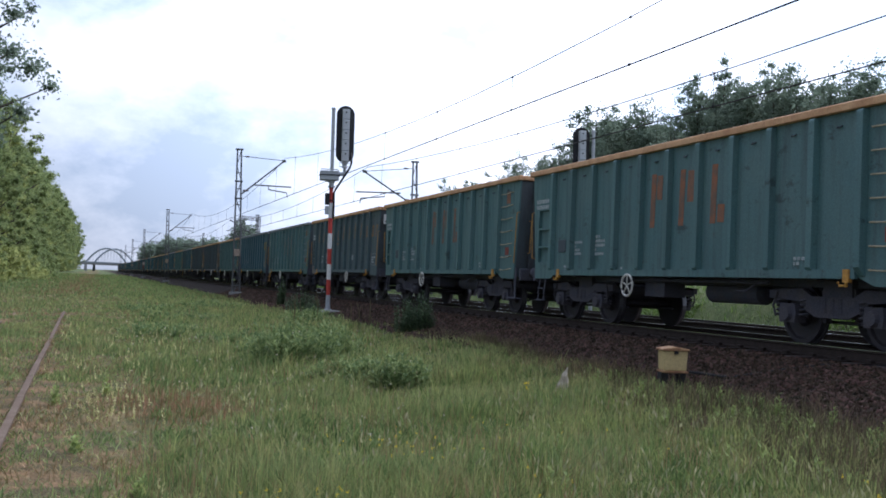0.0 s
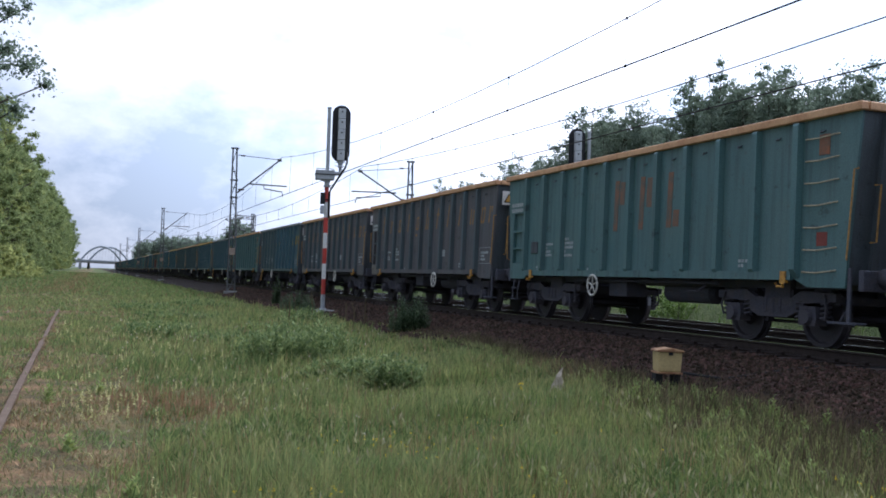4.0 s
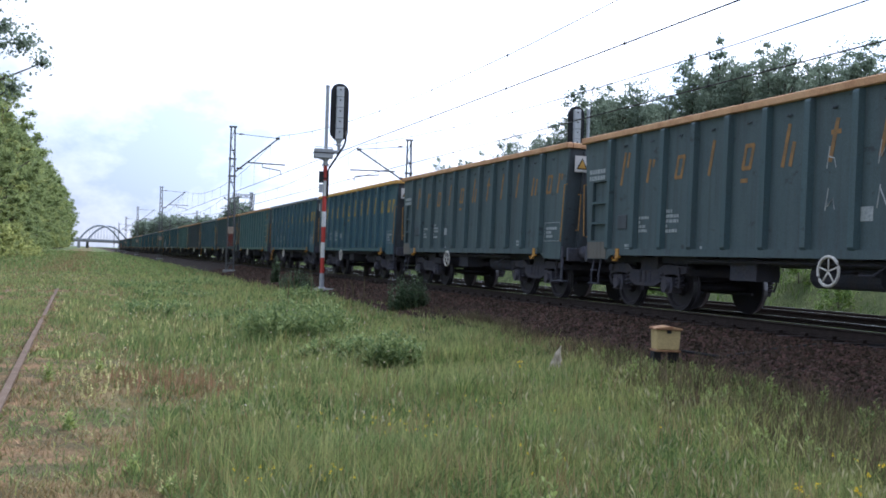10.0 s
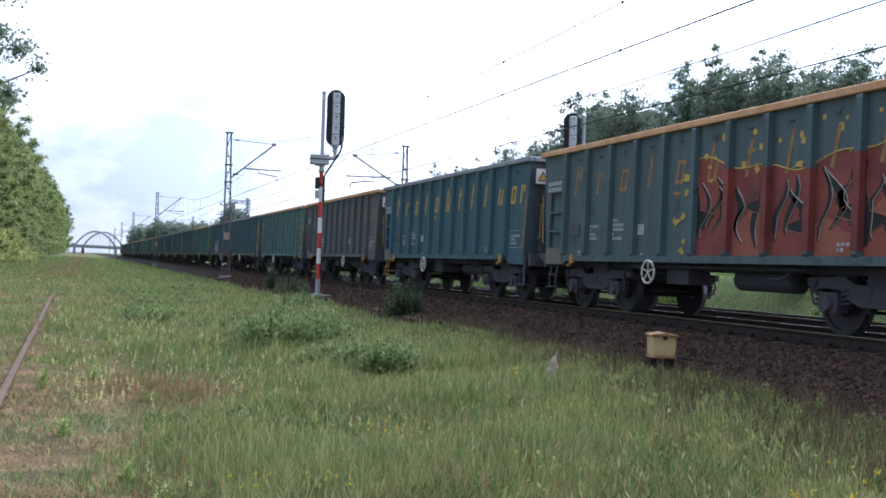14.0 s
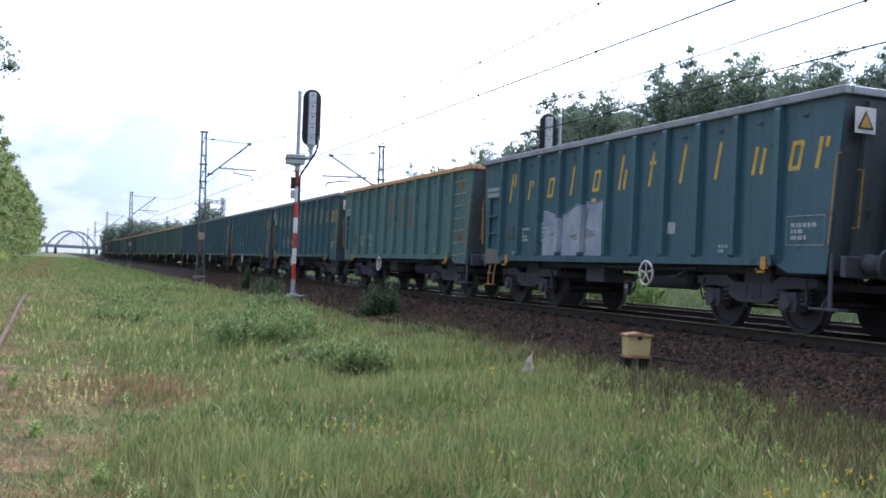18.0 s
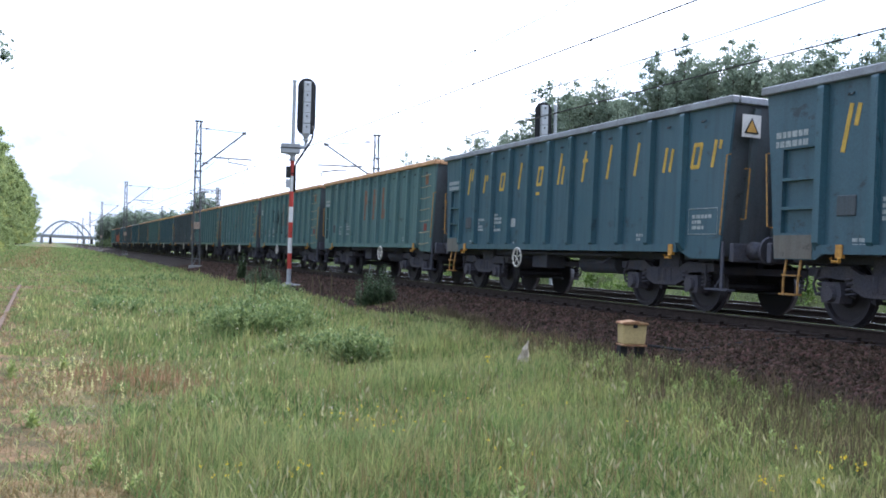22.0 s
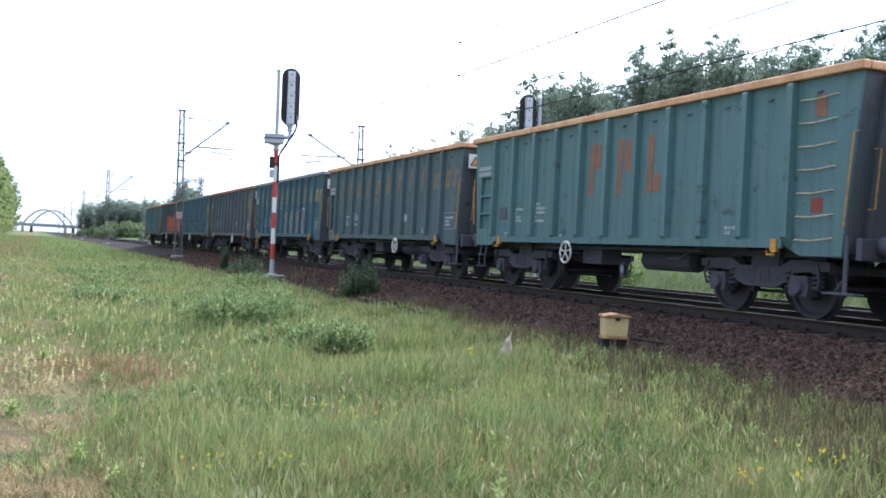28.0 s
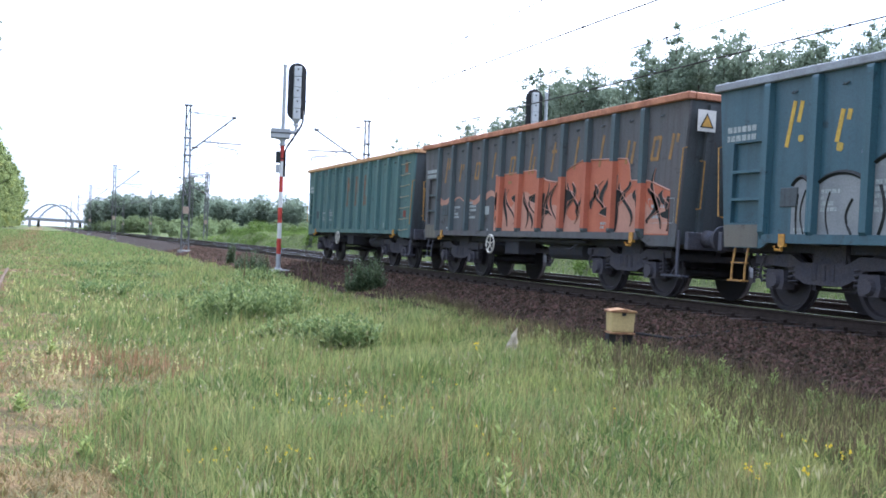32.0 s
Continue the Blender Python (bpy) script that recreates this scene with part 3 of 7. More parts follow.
def build_track(cx, group):
    t = thing("railway_track", (cx, 0, 0), "straight railway track with polished rail heads on sleepers", "railway track", group, "structure")
    for side in (-1, 1):
        x = side * GAUGE / 2
        r = part("rail", prism(B(), [(p[0] + x, p[1]) for p in RAIL_SHAPE], 1, -120, 900), RAIL_SIDE, t)
        part("rail_head", box(B(), x - 0.031, x + 0.031, -120, 900, -0.003, 0.0015), RAIL_TOP, r, "bright worn running band")
    return t


track_1 = build_track(TRACK_1, "main tracks")
track_2 = build_track(TRACK_2, "main tracks")

# ---------------------------------------------------------------- the goods train
PITCH = 13.0
TRAIN = [(0, -515.9), (1, -499.52), (2, -483.53), (3.5, -460.02), (5.5, -428.21), (7, -404.4), (8.5, -380.63), (10, -356.95), (11.5, -333.22), (13, -309.54), (14.5, -285.86), (16.5, -254.41), (18, -230.82), (19.5, -207.29), (21, -183.79), (22.5, -160.25), (24, -136.76), (25.5, -113.16), (27.5, -81.88), (29, -58.63), (30.5, -35.65), (32, -12.98)]
RIBS = [2.0 + 0.975 * i for i in range(11)]
Y_F, Y_R, Y_FB, Y_RB = 0.74, 12.95, 0.98, 12.68
Z_B, Z_T = 1.04, 3.36
MESH = {}


def shared(key, make):
    if key not in MESH:
        MESH[key] = make()
    return MESH[key]


def end_y(z, front):
    k = (z - 0.95) / (Z_T - 0.95)
    return Y_FB + (Y_F - Y_FB) * k if front else Y_RB + (Y_R - Y_RB) * k


def side_sheet(sign):
    """A side wall with lower skirts over the ends and an opening for the step niche."""
    xo, xi = 1.325 * sign, 1.285 * sign
    n0, n1, z0, z1 = 11.84, 12.56, 1.30, 2.52
    bm = B()
    outer = [(end_y(0.90, 1), 0.90), (1.75, 0.90), (2.1, Z_B), (11.6, Z_B), (11.84, 0.92), (end_y(0.92, 0), 0.92), (end_y(z0, 0), z0), (end_y(z1, 0), z1), (end_y(Z_T, 0), Z_T), (n0, Z_T), (end_y(Z_T, 1), Z_T)]
    hole = [(n0, z0), (n1, z0), (n1, z1), (n0, z1)]
    faces = ((0, 1, 2, 3, 4, 'h0', 'h3', 9, 10), (4, 5, 6, 'h1', 'h0'), (6, 7, 'h2', 'h1'), (7, 8, 9, 'h3', 'h2'))
    sides = []
    for x in (xi, xo):
        vs = {i: bm.verts.new((x, *p)) for i, p in enumerate(outer)}
        vs.update({'h%d' % i: bm.verts.new((x, *p)) for i, p in enumerate(hole)})
        for f in faces:
            bm.faces.new([vs[i] for i in f])
        sides.append(vs)
    p, q = sides
    for i in range(len(outer)):
        j = (i + 1) % len(outer)
        bm.faces.new((p[i], p[j], q[j], q[i]))
    for i in range(4):
        a, b = 'h%d' % i, 'h%d' % ((i + 1) % 4)
        bm.faces.new((p[a], q[a], q[b], p[b]))
    return bm


def niche_mesh(sign, material):
    """The recess that carries the steps: back, cheeks, sill and head in one pressed shape."""
    n0, n1, z0, z1 = 11.842, 12.558, 1.302, 2.518
    a, b = 1.255 * sign, 1.322 * sign
    bm = B()
    v = [bm.verts.new((x, y, z)) for x in (a, b) for y, z in ((n0, z0), (n1, z0), (n1, z1), (n0, z1))]
    bm.faces.new(v[:4])
    for i in range(4):
        j = (i + 1) % 4
        bm.faces.new((v[i], v[j], v[4 + j], v[4 + i]))
    return finish(bm, "step_niche", material)


def rib_mesh(material):
    """A hat-section stanchion with a tapered foot."""
    bm = B()
    sec = [(0.0, -0.078), (-0.10, -0.06), (-0.10, 0.06), (0.0, 0.078)]
    levels = [(0.0, 0.35), (0.12, 1.0), (2.26, 1.0), (2.30, 0.9)]
    rings = [[bm.verts.new((x * (k if i else 0.25), y, z)) for x, y in sec] for i, (z, k) in enumerate(levels)]
    for r, s in zip(rings, rings[1:]):
        for j in range(4):
            bm.faces.new((r[j], r[(j + 1) % 4], s[(j + 1) % 4], s[j]))
    bm.faces.new(rings[0]), bm.faces.new(rings[-1][::-1])
    return finish(bm, "rib", material)


def wheelset_mesh():
    bm = B()
    for s in (-1, 1):
        prof = [(s * 0.68, 0.10), (s * 0.68, 0.485), (s * 0.71, 0.487), (s * 0.725, 0.462), (s * 0.815, 0.457), (s * 0.815, 0.395), (s * 0.775, 0.37), (s * 0.765, 0.19), (s * 0.83, 0.13), (s * 0.85, 0.085)]
        lathe(bm, prof, 0, 28)
    lathe(bm, [(-1.0, 0.07), (1.0, 0.07)], 0, 10)
    me = finish(bm, "wheelset", WHEEL)
    me.materials.append(TREAD)
    for p in me.polygons:
        r = math.hypot(p.center.y, p.center.z)
        if 0.45 < r < 0.475 and abs(p.center.x) > 0.72:
            p.material_index = 1
    return me


def bogie_frame_mesh():
    bm = B()
    for s in (-1, 1):
        a, b = sorted((s * 0.93, s * 1.03))
        prism(bm, [(-1.42, 0.70), (-1.42, 0.82), (-0.66, 0.85), (-0.44, 0.74), (0.44, 0.74), (0.66, 0.85), (1.42, 0.82), (1.42, 0.70), (0.74, 0.66), (0.52, 0.50), (0.34, 0.43), (-0.34, 0.43), (-0.52, 0.50), (-0.74, 0.66)], 0, a, b)
        a, b = sorted((s * 0.78, s * 0.93))
        box(bm, a, b, -0.30, 0.30, 0.62, 1.02)
        # brake blocks with their hangers, and the bolster spring nest
        for y in (-0.36, 0.36):
            prism(bm, [(y * 1.0, 0.34), (y * 1.22, 0.36), (y * 1.14, 0.58), (y * 0.98, 0.58)], 0, s * 0.70, s * 0.82)
            tube(bm, [(s * 0.88, y * 1.05, 0.40), (s * 0.90, y * 0.9, 0.86)], 0.022, 5)
        for y in (-0.17, 0.0, 0.17):
            tube(bm, [(s * 1.0, y, 0.50), (s * 1.0, y, 0.72)], 0.062, 8)
        for y in (-1.20, 1.20):
            tube(bm, [(s * 1.05, y, 0.80), (s * 1.07, y * 1.06, 0.58), (s * 1.05, y * 1.02, 0.42)], 0.02, 5)
    box(bm, -0.93, 0.93, -0.26, 0.26, 0.55, 0.92)
    box(bm, -0.95, 0.95, -1.40, -1.30, 0.66, 0.78)
    box(bm, -0.95, 0.95, 1.30, 1.40, 0.66, 0.78)
    for s in (-1, 1):
        tube(bm, [(s * 0.55, -1.25, 0.36), (s * 0.55, 1.25, 0.36)], 0.03)
    return finish(bm, "bogie_frame", BOGIE)


def axle_box_mesh():
    bm = B()
    prism(bm, [(-0.17, 0.33), (0.17, 0.33), (0.20, 0.46), (0.17, 0.62), (-0.17, 0.62), (-0.20, 0.46)], 0, -1.10, -0.88)
    lathe(bm, [(-1.16, 0.10), (-1.10, 0.125), (-1.09, 0.13)], 0, 12, (0, 0, 0.46))
    return finish(bm, "axle_box", BOGIE)


def spring_mesh():
    bm = B()
    pts = [(-0.985 + 0.075 * math.cos(a), 0.075 * math.sin(a), 0.42 + 0.28 * a / (2 * math.pi * 4)) for a in np.linspace(0, 2 * math.pi * 4, 29)]
    tube(bm, pts, 0.02, 4)
    return finish(bm, "spring", BOGIE)


def add_bogie(wagon, y):
    frame_ob = part("bogie_frame", shared("bogie", bogie_frame_mesh), None, wagon, at=pose(0, y, 0))
    for dy in (-0.9, 0.9):
        part("wheelset", shared("wheelset", wheelset_mesh), None, frame_ob, "worn steel wheels on an axle", at=pose(0, dy, 0.46))
        for rz in (0, 180):
            part("axle_box", shared("axle_box", axle_box_mesh), None, frame_ob, at=pose(0, dy, 0, 0, 0, rz))
            for off in (-0.27, 0.27):
                part("spring", shared("spring", spring_mesh), None, frame_ob, at=pose(0, dy + off, 0, 0, 0, rz))
    return frame_ob


def bar_shape(bm, strokes, x, y, z, s, lean=0.22):
    """Flat strokes on a side wall, leaning like the painted mark: each stroke is (u0, v0, u1, v1, half width)."""
    for u0, v0, u1, v1, h in strokes:
        p, q = Vector((u0 + lean * v0, v0)), Vector((u1 + lean * v1, v1))
        d = (q - p).normalized()
        nrm = Vector((-d.y, d.x)) * h
        pts = [p - nrm - d * h * 0.4, q - nrm + d * h * 0.4, q + nrm + d * h * 0.4, p + nrm - d * h * 0.4]
        lo = [bm.verts.new((x, y - s * c.x, z + s * c.y)) for c in pts]
        hi = [bm.verts.new((x - 0.004, y - s * c.x, z + s * c.y)) for c in pts]
        bm.faces.new(lo), bm.faces.new(hi[::-1])
        for i in range(4):
            bm.faces.new((lo[i], lo[(i + 1) % 4], hi[(i + 1) % 4], hi[i]))
    return bm


# plain slanted bars of the sizes and spacing of a painted logotype
def ring(u0, u1, v0, v1, h):
    """Four strokes round a slanted oblong."""
    return [(u0, v0, u0, v1, h), (u1, v0, u1, v1, h), (u0, v0, u1, v0, h), (u0, v1, u1, v1, h)]


BAR, THIN = 0.062, 0.055
LOGO_MARKS = [
    [(.06, 0, .06, 1.0, BAR), (.30, .55, .30, .98, BAR)], [(.06, 0, .06, .66, BAR), (.27, .46, .27, .64, BAR)], ring(.03, .33, .03, .62, THIN), [(.12, 0, .12, .92, BAR)],
    ring(.03, .33, .06, .64, THIN) + [(.05, -.26, .30, -.26, THIN)], [(.05, 0, .05, 1.0, BAR), (.33, 0, .33, .55, BAR)], [(.14, 0, .14, .95, BAR), (.02, .66, .30, .66, THIN)], [(.12, 0, .12, 1.0, BAR)],
    [(.12, 0, .12, .92, BAR)], [(.05, 0, .05, .64, BAR), (.35, 0, .35, .58, BAR)], ring(.03, .33, .03, .62, THIN), [(.06, 0, .06, .66, BAR), (.27, .46, .27, .64, BAR)],
]
BLOCK_MARKS = [[(.06, 0, .06, 1, .085), (.28, .55, .28, .95, .10)], [(.06, 0, .06, 1, .085), (.34, .45, .34, .95, .11)], [(.06, 0, .06, 1, .085), (.30, .02, .30, .26, .10)]]


def label_block(seed, rows, w, h):
    """Unreadable lines of small lettering, as plain bars."""
    rng = random.Random(seed)
    bm = B()
    for r in range(rows):
        u = 0.0
        while u < w * 0.92:
            k = rng.uniform(0.04, 0.12)
            box(bm, -0.003, 0.003, -u - min(k, w - u), -u, -r * h * 1.5 - h, -r * h * 1.5)
            u += k + 0.025
            if rng.random() < 0.25:
                break
    return bm


def wagon_proto(kind, rim, mid_wheel):
    """An open bogie wagon: kind 'block' has a rung ladder and block mark, 'logo' a row of slanted marks."""
    skin, rib_m = {"teal": (TEAL, TEAL_RIB), "green": (GREEN, GREEN_RIB), "brown": (BROWN, BROWN_RIB), "murky": (MURKY, MURKY_RIB)}[kind]
    block = kind == "teal"
    w = thing("open_wagon", (TRACK_1, 0, 0), "open wagon", "freight wagon", "wagons of the train")
    for s in (-1, 1):
        part("side_wall", shared(("side", s, kind), lambda: finish(side_sheet(s), "side_wall", skin)), None, w)
        part("step_niche", shared(("niche", s, kind), lambda: niche_mesh(s, skin)), None, w)
        for y in RIBS:
            part("rib", shared(("rib", kind), lambda: rib_mesh(rib_m)), None, w, at=pose(s * 1.324, y, 1.04, 0, 0, 0 if s < 0 else 180))
        part("side_sill", shared(("sill", kind), lambda: finish(box(B(), -0.03, 0.03, 2.05, 11.75, 1.0, 1.13), "side_sill", skin)), None, w, at=pose(s * 1.365, 0, 0))
    rim_l = {"orange": RIM_ORANGE, "yellow": RIM_YELLOW, "pink": RIM_PINK, "grey": RIM_GREY}[rim]
    for s in (-1, 1):
        part("top_rail", shared(("rim", rim), lambda: finish(box(B(), -0.07, 0.07, Y_F - 0.06, Y_R + 0.06, Z_T, Z_T + 0.12), "top_rail", rim_l, bevel=0.012)), None, w, rim + " top rail", at=pose(s * 1.34, 0, 0))
    for front in (True, False):
        def end():
            bm = B()
            y0, y1 = end_y(0.95, front), end_y(Z_T, front)
            d = 0.05 if front else -0.05
            prism(bm, [(y0, 0.95), (y1, Z_T), (y1 + d, Z_T), (y0 + d, 0.95)], 0, -1.285, 1.285)
            return finish(bm, "end_wall", END_DARK)
        e = part("end_wall", shared(("end", front), end), None, w, "soot darkened end wall")

        def end_ribs():
            bm = B()
            for x in (-0.9, -0.3, 0.3, 0.9):
                y0, y1 = end_y(1.0, front), end_y(3.3, front)
                d = -0.07 if front else 0.07
                prism(bm, [(y0, 1.0), (y1, 3.3), (y1 + d, 3.3), (y0 + d, 1.05)], 0, x - 0.06, x + 0.06)
            return finish(bm, "end_rib", END_DARK)
        part("end_rib", shared(("endrib", front), end_ribs), None, e)

        def end_rim():
            y = end_y(Z_T, front)
            return finish(box(B(), -1.26, 1.26, y - 0.07, y + 0.07, Z_T + 0.002, Z_T + 0.118), "top_rail", rim_l, bevel=0.012)
        part("top_rail", shared(("endrim", rim, front), end_rim), None, w, rim + " top rail")
    part("floor", shared("floor", lambda: finish(box(B(), -1.28, 1.28, 1.0, 12.65, 1.16, 1.22), "floor", UNDER)), None, w)

    for x in (-0.75, 0.75):
        part("sill_beam", shared("sill_beam", lambda: finish(box(B(), -0.09, 0.09, 0.802, 12.818, 0.88, 1.158), "sill_beam", UNDER)), None, w, at=pose(x, 0, 0))
    for y in (3.0, 4.9, 6.85, 8.8, 10.75):
        part("cross_beam", shared("cross_beam", lambda: finish(box(B(), -1.30, 1.30, -0.08, 0.08, 0.98, 1.155), "cross_beam", UNDER)), None, w, at=pose(0, y, 0))
    for y in (0.75, 12.87):
        part("headstock", shared("headstock", lambda: finish(box(B(), -1.26, 1.26, -0.05, 0.05, 0.86, 1.155), "headstock", UNDER, bevel=0.01)), None, w, at=pose(0, y, 0))

    def brake():
        bm = B()
        lathe(bm, [(5.0, 0.10), (5.05, 0.2), (6.5, 0.2), (6.55, 0.10)], 1, 14, (-0.55, 0, 0.76))
        box(bm, -1.05, -0.6, 7.4, 8.1, 0.62, 0.98)
        box(bm, -0.5, 0.6, 4.4, 4.9, 0.6, 0.95)
        tube(bm, [(-1.15, 4.2, 0.93), (-1.15, 9.4, 0.93)], 0.025)
        tube(bm, [(-1.1, 4.6, 0.9), (-1.22, 4.7, 0.78), (-1.22, 4.95, 0.78)], 0.02)
        return finish(bm, "brake_gear", UNDER)
    part("brake_gear", shared("brake", brake), None, w)
    for y in (2.9, 10.85):
        add_bogie(w, y)
    for y, d in ((0.70, -1), (12.92, 1)):
        for x in (-0.875, 0.875):
            def buffer():
                return finish(lathe(B(), [(0.0, 0.15), (0.22, 0.13), (0.23, 0.09), (0.40, 0.09)], 1, 14), "buffer", UNDER, True)
            b = part("buffer", shared("buffer", buffer), None, w, at=pose(x, y, 1.05, 0, 0, 0 if d > 0 else 180))
            part("buffer_head", shared("buffer_head", lambda: finish(lathe(B(), [(0.355, 0.21), (0.385, 0.225), (0.40, 0.16)], 1, 18), "buffer_head", UNDER)), None, b)
        part("coupler", shared("coupler", lambda: finish(tube(box(B(), -0.06, 0.06, -0.05, 0.30, 0.97, 1.09), [(-0.09, 0.22, 1.02), (-0.07, 0.34, 0.80), (0.07, 0.34, 0.80), (0.09, 0.22, 1.02)], 0.028), "coupler", UNDER)), None, w, at=pose(0, y, 0, 0, 0, 0 if d > 0 else 180))

        def hose():
            return finish(tube(B(), [(-0.45, 0, 0.98), (-0.47, 0.12, 0.9), (-0.46, 0.2, 0.72), (-0.42, 0.16, 0.62)], 0.026), "brake_hose", BLACK)
        part("brake_hose", shared("hose", hose), None, w, at=pose(0, y, 0, 0, 0, 0 if d > 0 else 180))
    # hand brake wheel
    hy = 5.35 if mid_wheel else 8.2

    def wheel_rim():
        bm = tube(B(), [(0, 0.21 * math.cos(a), 0.21 * math.sin(a)) for a in np.linspace(0, 2 * math.pi, 20, endpoint=False)], 0.024, 6, True)
        for k in range(5):
            a = 2 * math.pi * k / 5 + 0.3
            tube(bm, [(0, 0, 0), (0, 0.21 * math.cos(a), 0.21 * math.sin(a))], 0.014, 5)
        return finish(bm, "hand_wheel", CREAM, True)
    hw = part("hand_wheel", shared("hand_wheel", wheel_rim), None, w, "cream white hand brake wheel", at=pose(-1.40, hy, 0.82))
    part("spindle", shared("spindle", lambda: finish(tube(B(), [(0, 0, 0), (0.5, 0, 0)], 0.03), "spindle", UNDER)), None, hw)

    def hook():
        bm = box(B(), -0.03, 0.03, -0.06, 0.06, -0.02, 0.16)
        tube(bm, [(0, 0, 0.02), (-0.03, 0, -0.07), (-0.07, 0.07, -0.07), (-0.09, 0.08, -0.02)], 0.024, 5)
        tube(bm, [(-0.03, 0, -0.07), (-0.07, -0.07, -0.07), (-0.09, -0.08, -0.02)], 0.024, 5)
        return finish(bm, "hook", HOOK_Y)
    for s in (-1, 1):
        for y in (2.2, 11.3):
            part("hook", shared("hook", hook), None, w, "chipped yellow rope hook", at=pose(s * 1.385, y, 0.97, 0, 0, 0 if s < 0 else 180))
    # rungs in the step niche
    for z in (1.66, 2.08):
        part("step", shared(("step", kind), lambda: finish(box(B(), -1.335, -1.26, 11.85, 12.55, -0.022, 0.022), "step", rib_m)), None, w, at=pose(0, 0, z))
    if not block:
        part("corner_plate", shared("corner_plate", lambda: finish(prism(B(), [(11.90, 0.93), (end_y(0.93, 0) - 0.01, 0.93), (end_y(1.27, 0) - 0.01, 1.27), (11.90, 1.27)], 0, -1.331, -1.326), "corner_plate", CORNER)), None, w, "tan stained corner plate")
    for k in range(11):
        part("tie_lug", shared("lug", lambda: finish(tube(B(), [(0, -0.045, 0), (-0.035, -0.03, -0.03), (-0.035, 0.03, -0.03), (0, 0.045, 0)], 0.012, 4), "tie_lug", END_DARK)), None, w, at=pose(-1.325, 1.5 if k == 0 else RIBS[k] - 0.49, 3.18))
    part("document_box", shared(("docbox", kind), lambda: finish(box(B(), -1.345, -1.30, 11.10, 11.45, 1.52, 1.80), "document_box", END_DARK, bevel=0.01)), None, w, "dark document holder")

    def grip(pts):
        return finish(tube(B(), pts, 0.014, 5), "grab_handle", HANDLE_Y)
    part("grab_handle", shared("grip_front", lambda: grip([(-1.29, 0.98, 1.28), (-1.36, 0.93, 1.30), (-1.36, 0.83, 2.55), (-1.29, 0.82, 2.57)])), None, w, "yellow handrail")
    part("grab_handle", shared("grip_rear", lambda: grip([(-1.30, 12.74, 1.38), (-1.37, 12.80, 1.40), (-1.37, 12.88, 2.48), (-1.30, 12.86, 2.50)])), None, w, "yellow handrail")
    part("grab_handle", shared("grip_end", lambda: grip([(-1.02, 0.80, 2.35), (-1.02, 0.68, 2.35), (-1.02, 0.74, 1.55), (-1.02, 0.86, 1.55)])), None, w, "yellow handrail")
    for y0, nm in ((0.92, "step_iron"), (12.30, "step_iron")):
        def iron():
            bm = B()
            if y0 < 5:
                box(bm, -0.03, 0.0, -0.03, 0.03, 0.42, 1.18)
                box(bm, -0.14, 0.04, -0.28, 0.28, 0.40, 0.43)
                tube(bm, [(0, 0.2, 0.42), (0, 0.03, 0.62)], 0.014, 5)
            else:
                for dy in (-0.15, 0.15):
                    tube(bm, [(0, dy, 0.95), (-0.05, dy, 0.6), (-0.05, dy, 0.42)], 0.018, 5)
                box(bm, -0.12, 0.02, -0.16, 0.16, 0.405, 0.43)
                box(bm, -0.09, 0.01, -0.15, 0.15, 0.68, 0.70)
            return finish(bm, "step_iron", HANDLE_Y if (rim == "grey" and y0 > 5) else UNDER)
        part(nm, shared(("iron", rim == "grey", y0), iron), None, w, "hanging foot step", at=pose(-1.28, y0, 0))
    if block:
        for i in range(7):
            def rung():
                return finish(tube(B(), [(-1.32, 1.17, 0.03), (-1.385, 1.21, 0.015), (-1.40, 1.5, -0.012), (-1.385, 1.80, 0), (-1.32, 1.84, 0.01)], 0.013, 5), "rung", RIM_GREY if rim == "grey" else RUNG)
            part("rung", shared(("rung", rim), rung), None, w, at=pose(0, 0, 1.12 + 0.325 * i))
        for k, z in enumerate((2.82, 1.50)):
            part("warning_plate", shared(("plate", k), lambda: finish(box(B(), -1.331, -1.322, 1.36, 1.58, z, z + (0.30 if k == 0 else 0.2)), "warning_plate", LETTER_O if k == 0 else SPRAY_RED)), None, w, "faded orange warning plate")
    else:
        def sign():
            bm = box(B(), -0.18, 0.18, -0.008, 0.0, -0.18, 0.18)
            return finish(bm, "warning_sign", SIGN_WHITE)
        sg = part("warning_sign", shared("warning_sign", sign), None, w, "white plate with an orange triangle", at=pose(-1.02, end_y(3.0, 1) - 0.085, 3.02))
        part("triangle", shared("triangle", lambda: finish(prism(B(), [(-0.14, -0.12), (0.14, -0.12), (0, 0.13)], 1, -0.014, -0.009), "triangle", SPRAY_BLACK)), None, sg, "black triangle border")
        part("triangle_field", shared("triangle_field", lambda: finish(prism(B(), [(-0.10, -0.10), (0.10, -0.10), (0, 0.09)], 1, -0.018, -0.0145), "triangle_field", SIGN_ORANGE)), None, sg, "amber triangle field")
        part("white_plate", shared("plate_n", lambda: finish(box(B(), -1.331, -1.322, 4.62, 4.88, 1.52, 1.72), "number_plate", WHITE_MARK)), None, w, at=pose(0, 3.9 if not mid_wheel else 0, 0))
        part("inscription", shared("insc_box", lambda: finish(label_block(11, 3, 0.55, 0.06), "inscription", WHITE_MARK)), None, w, at=pose(-1.328, 1.72, 1.62))["kind"] = "stuff"
        part("label_frame", shared("lframe", lambda: finish(tube(B(), [(-1.327, 1.82, 1.3), (-1.327, 1.05, 1.3), (-1.327, 1.05, 1.72), (-1.327, 1.82, 1.72)], 0.007, 4, True), "label_frame", WHITE_MARK)), None, w, "thin white painted frame")
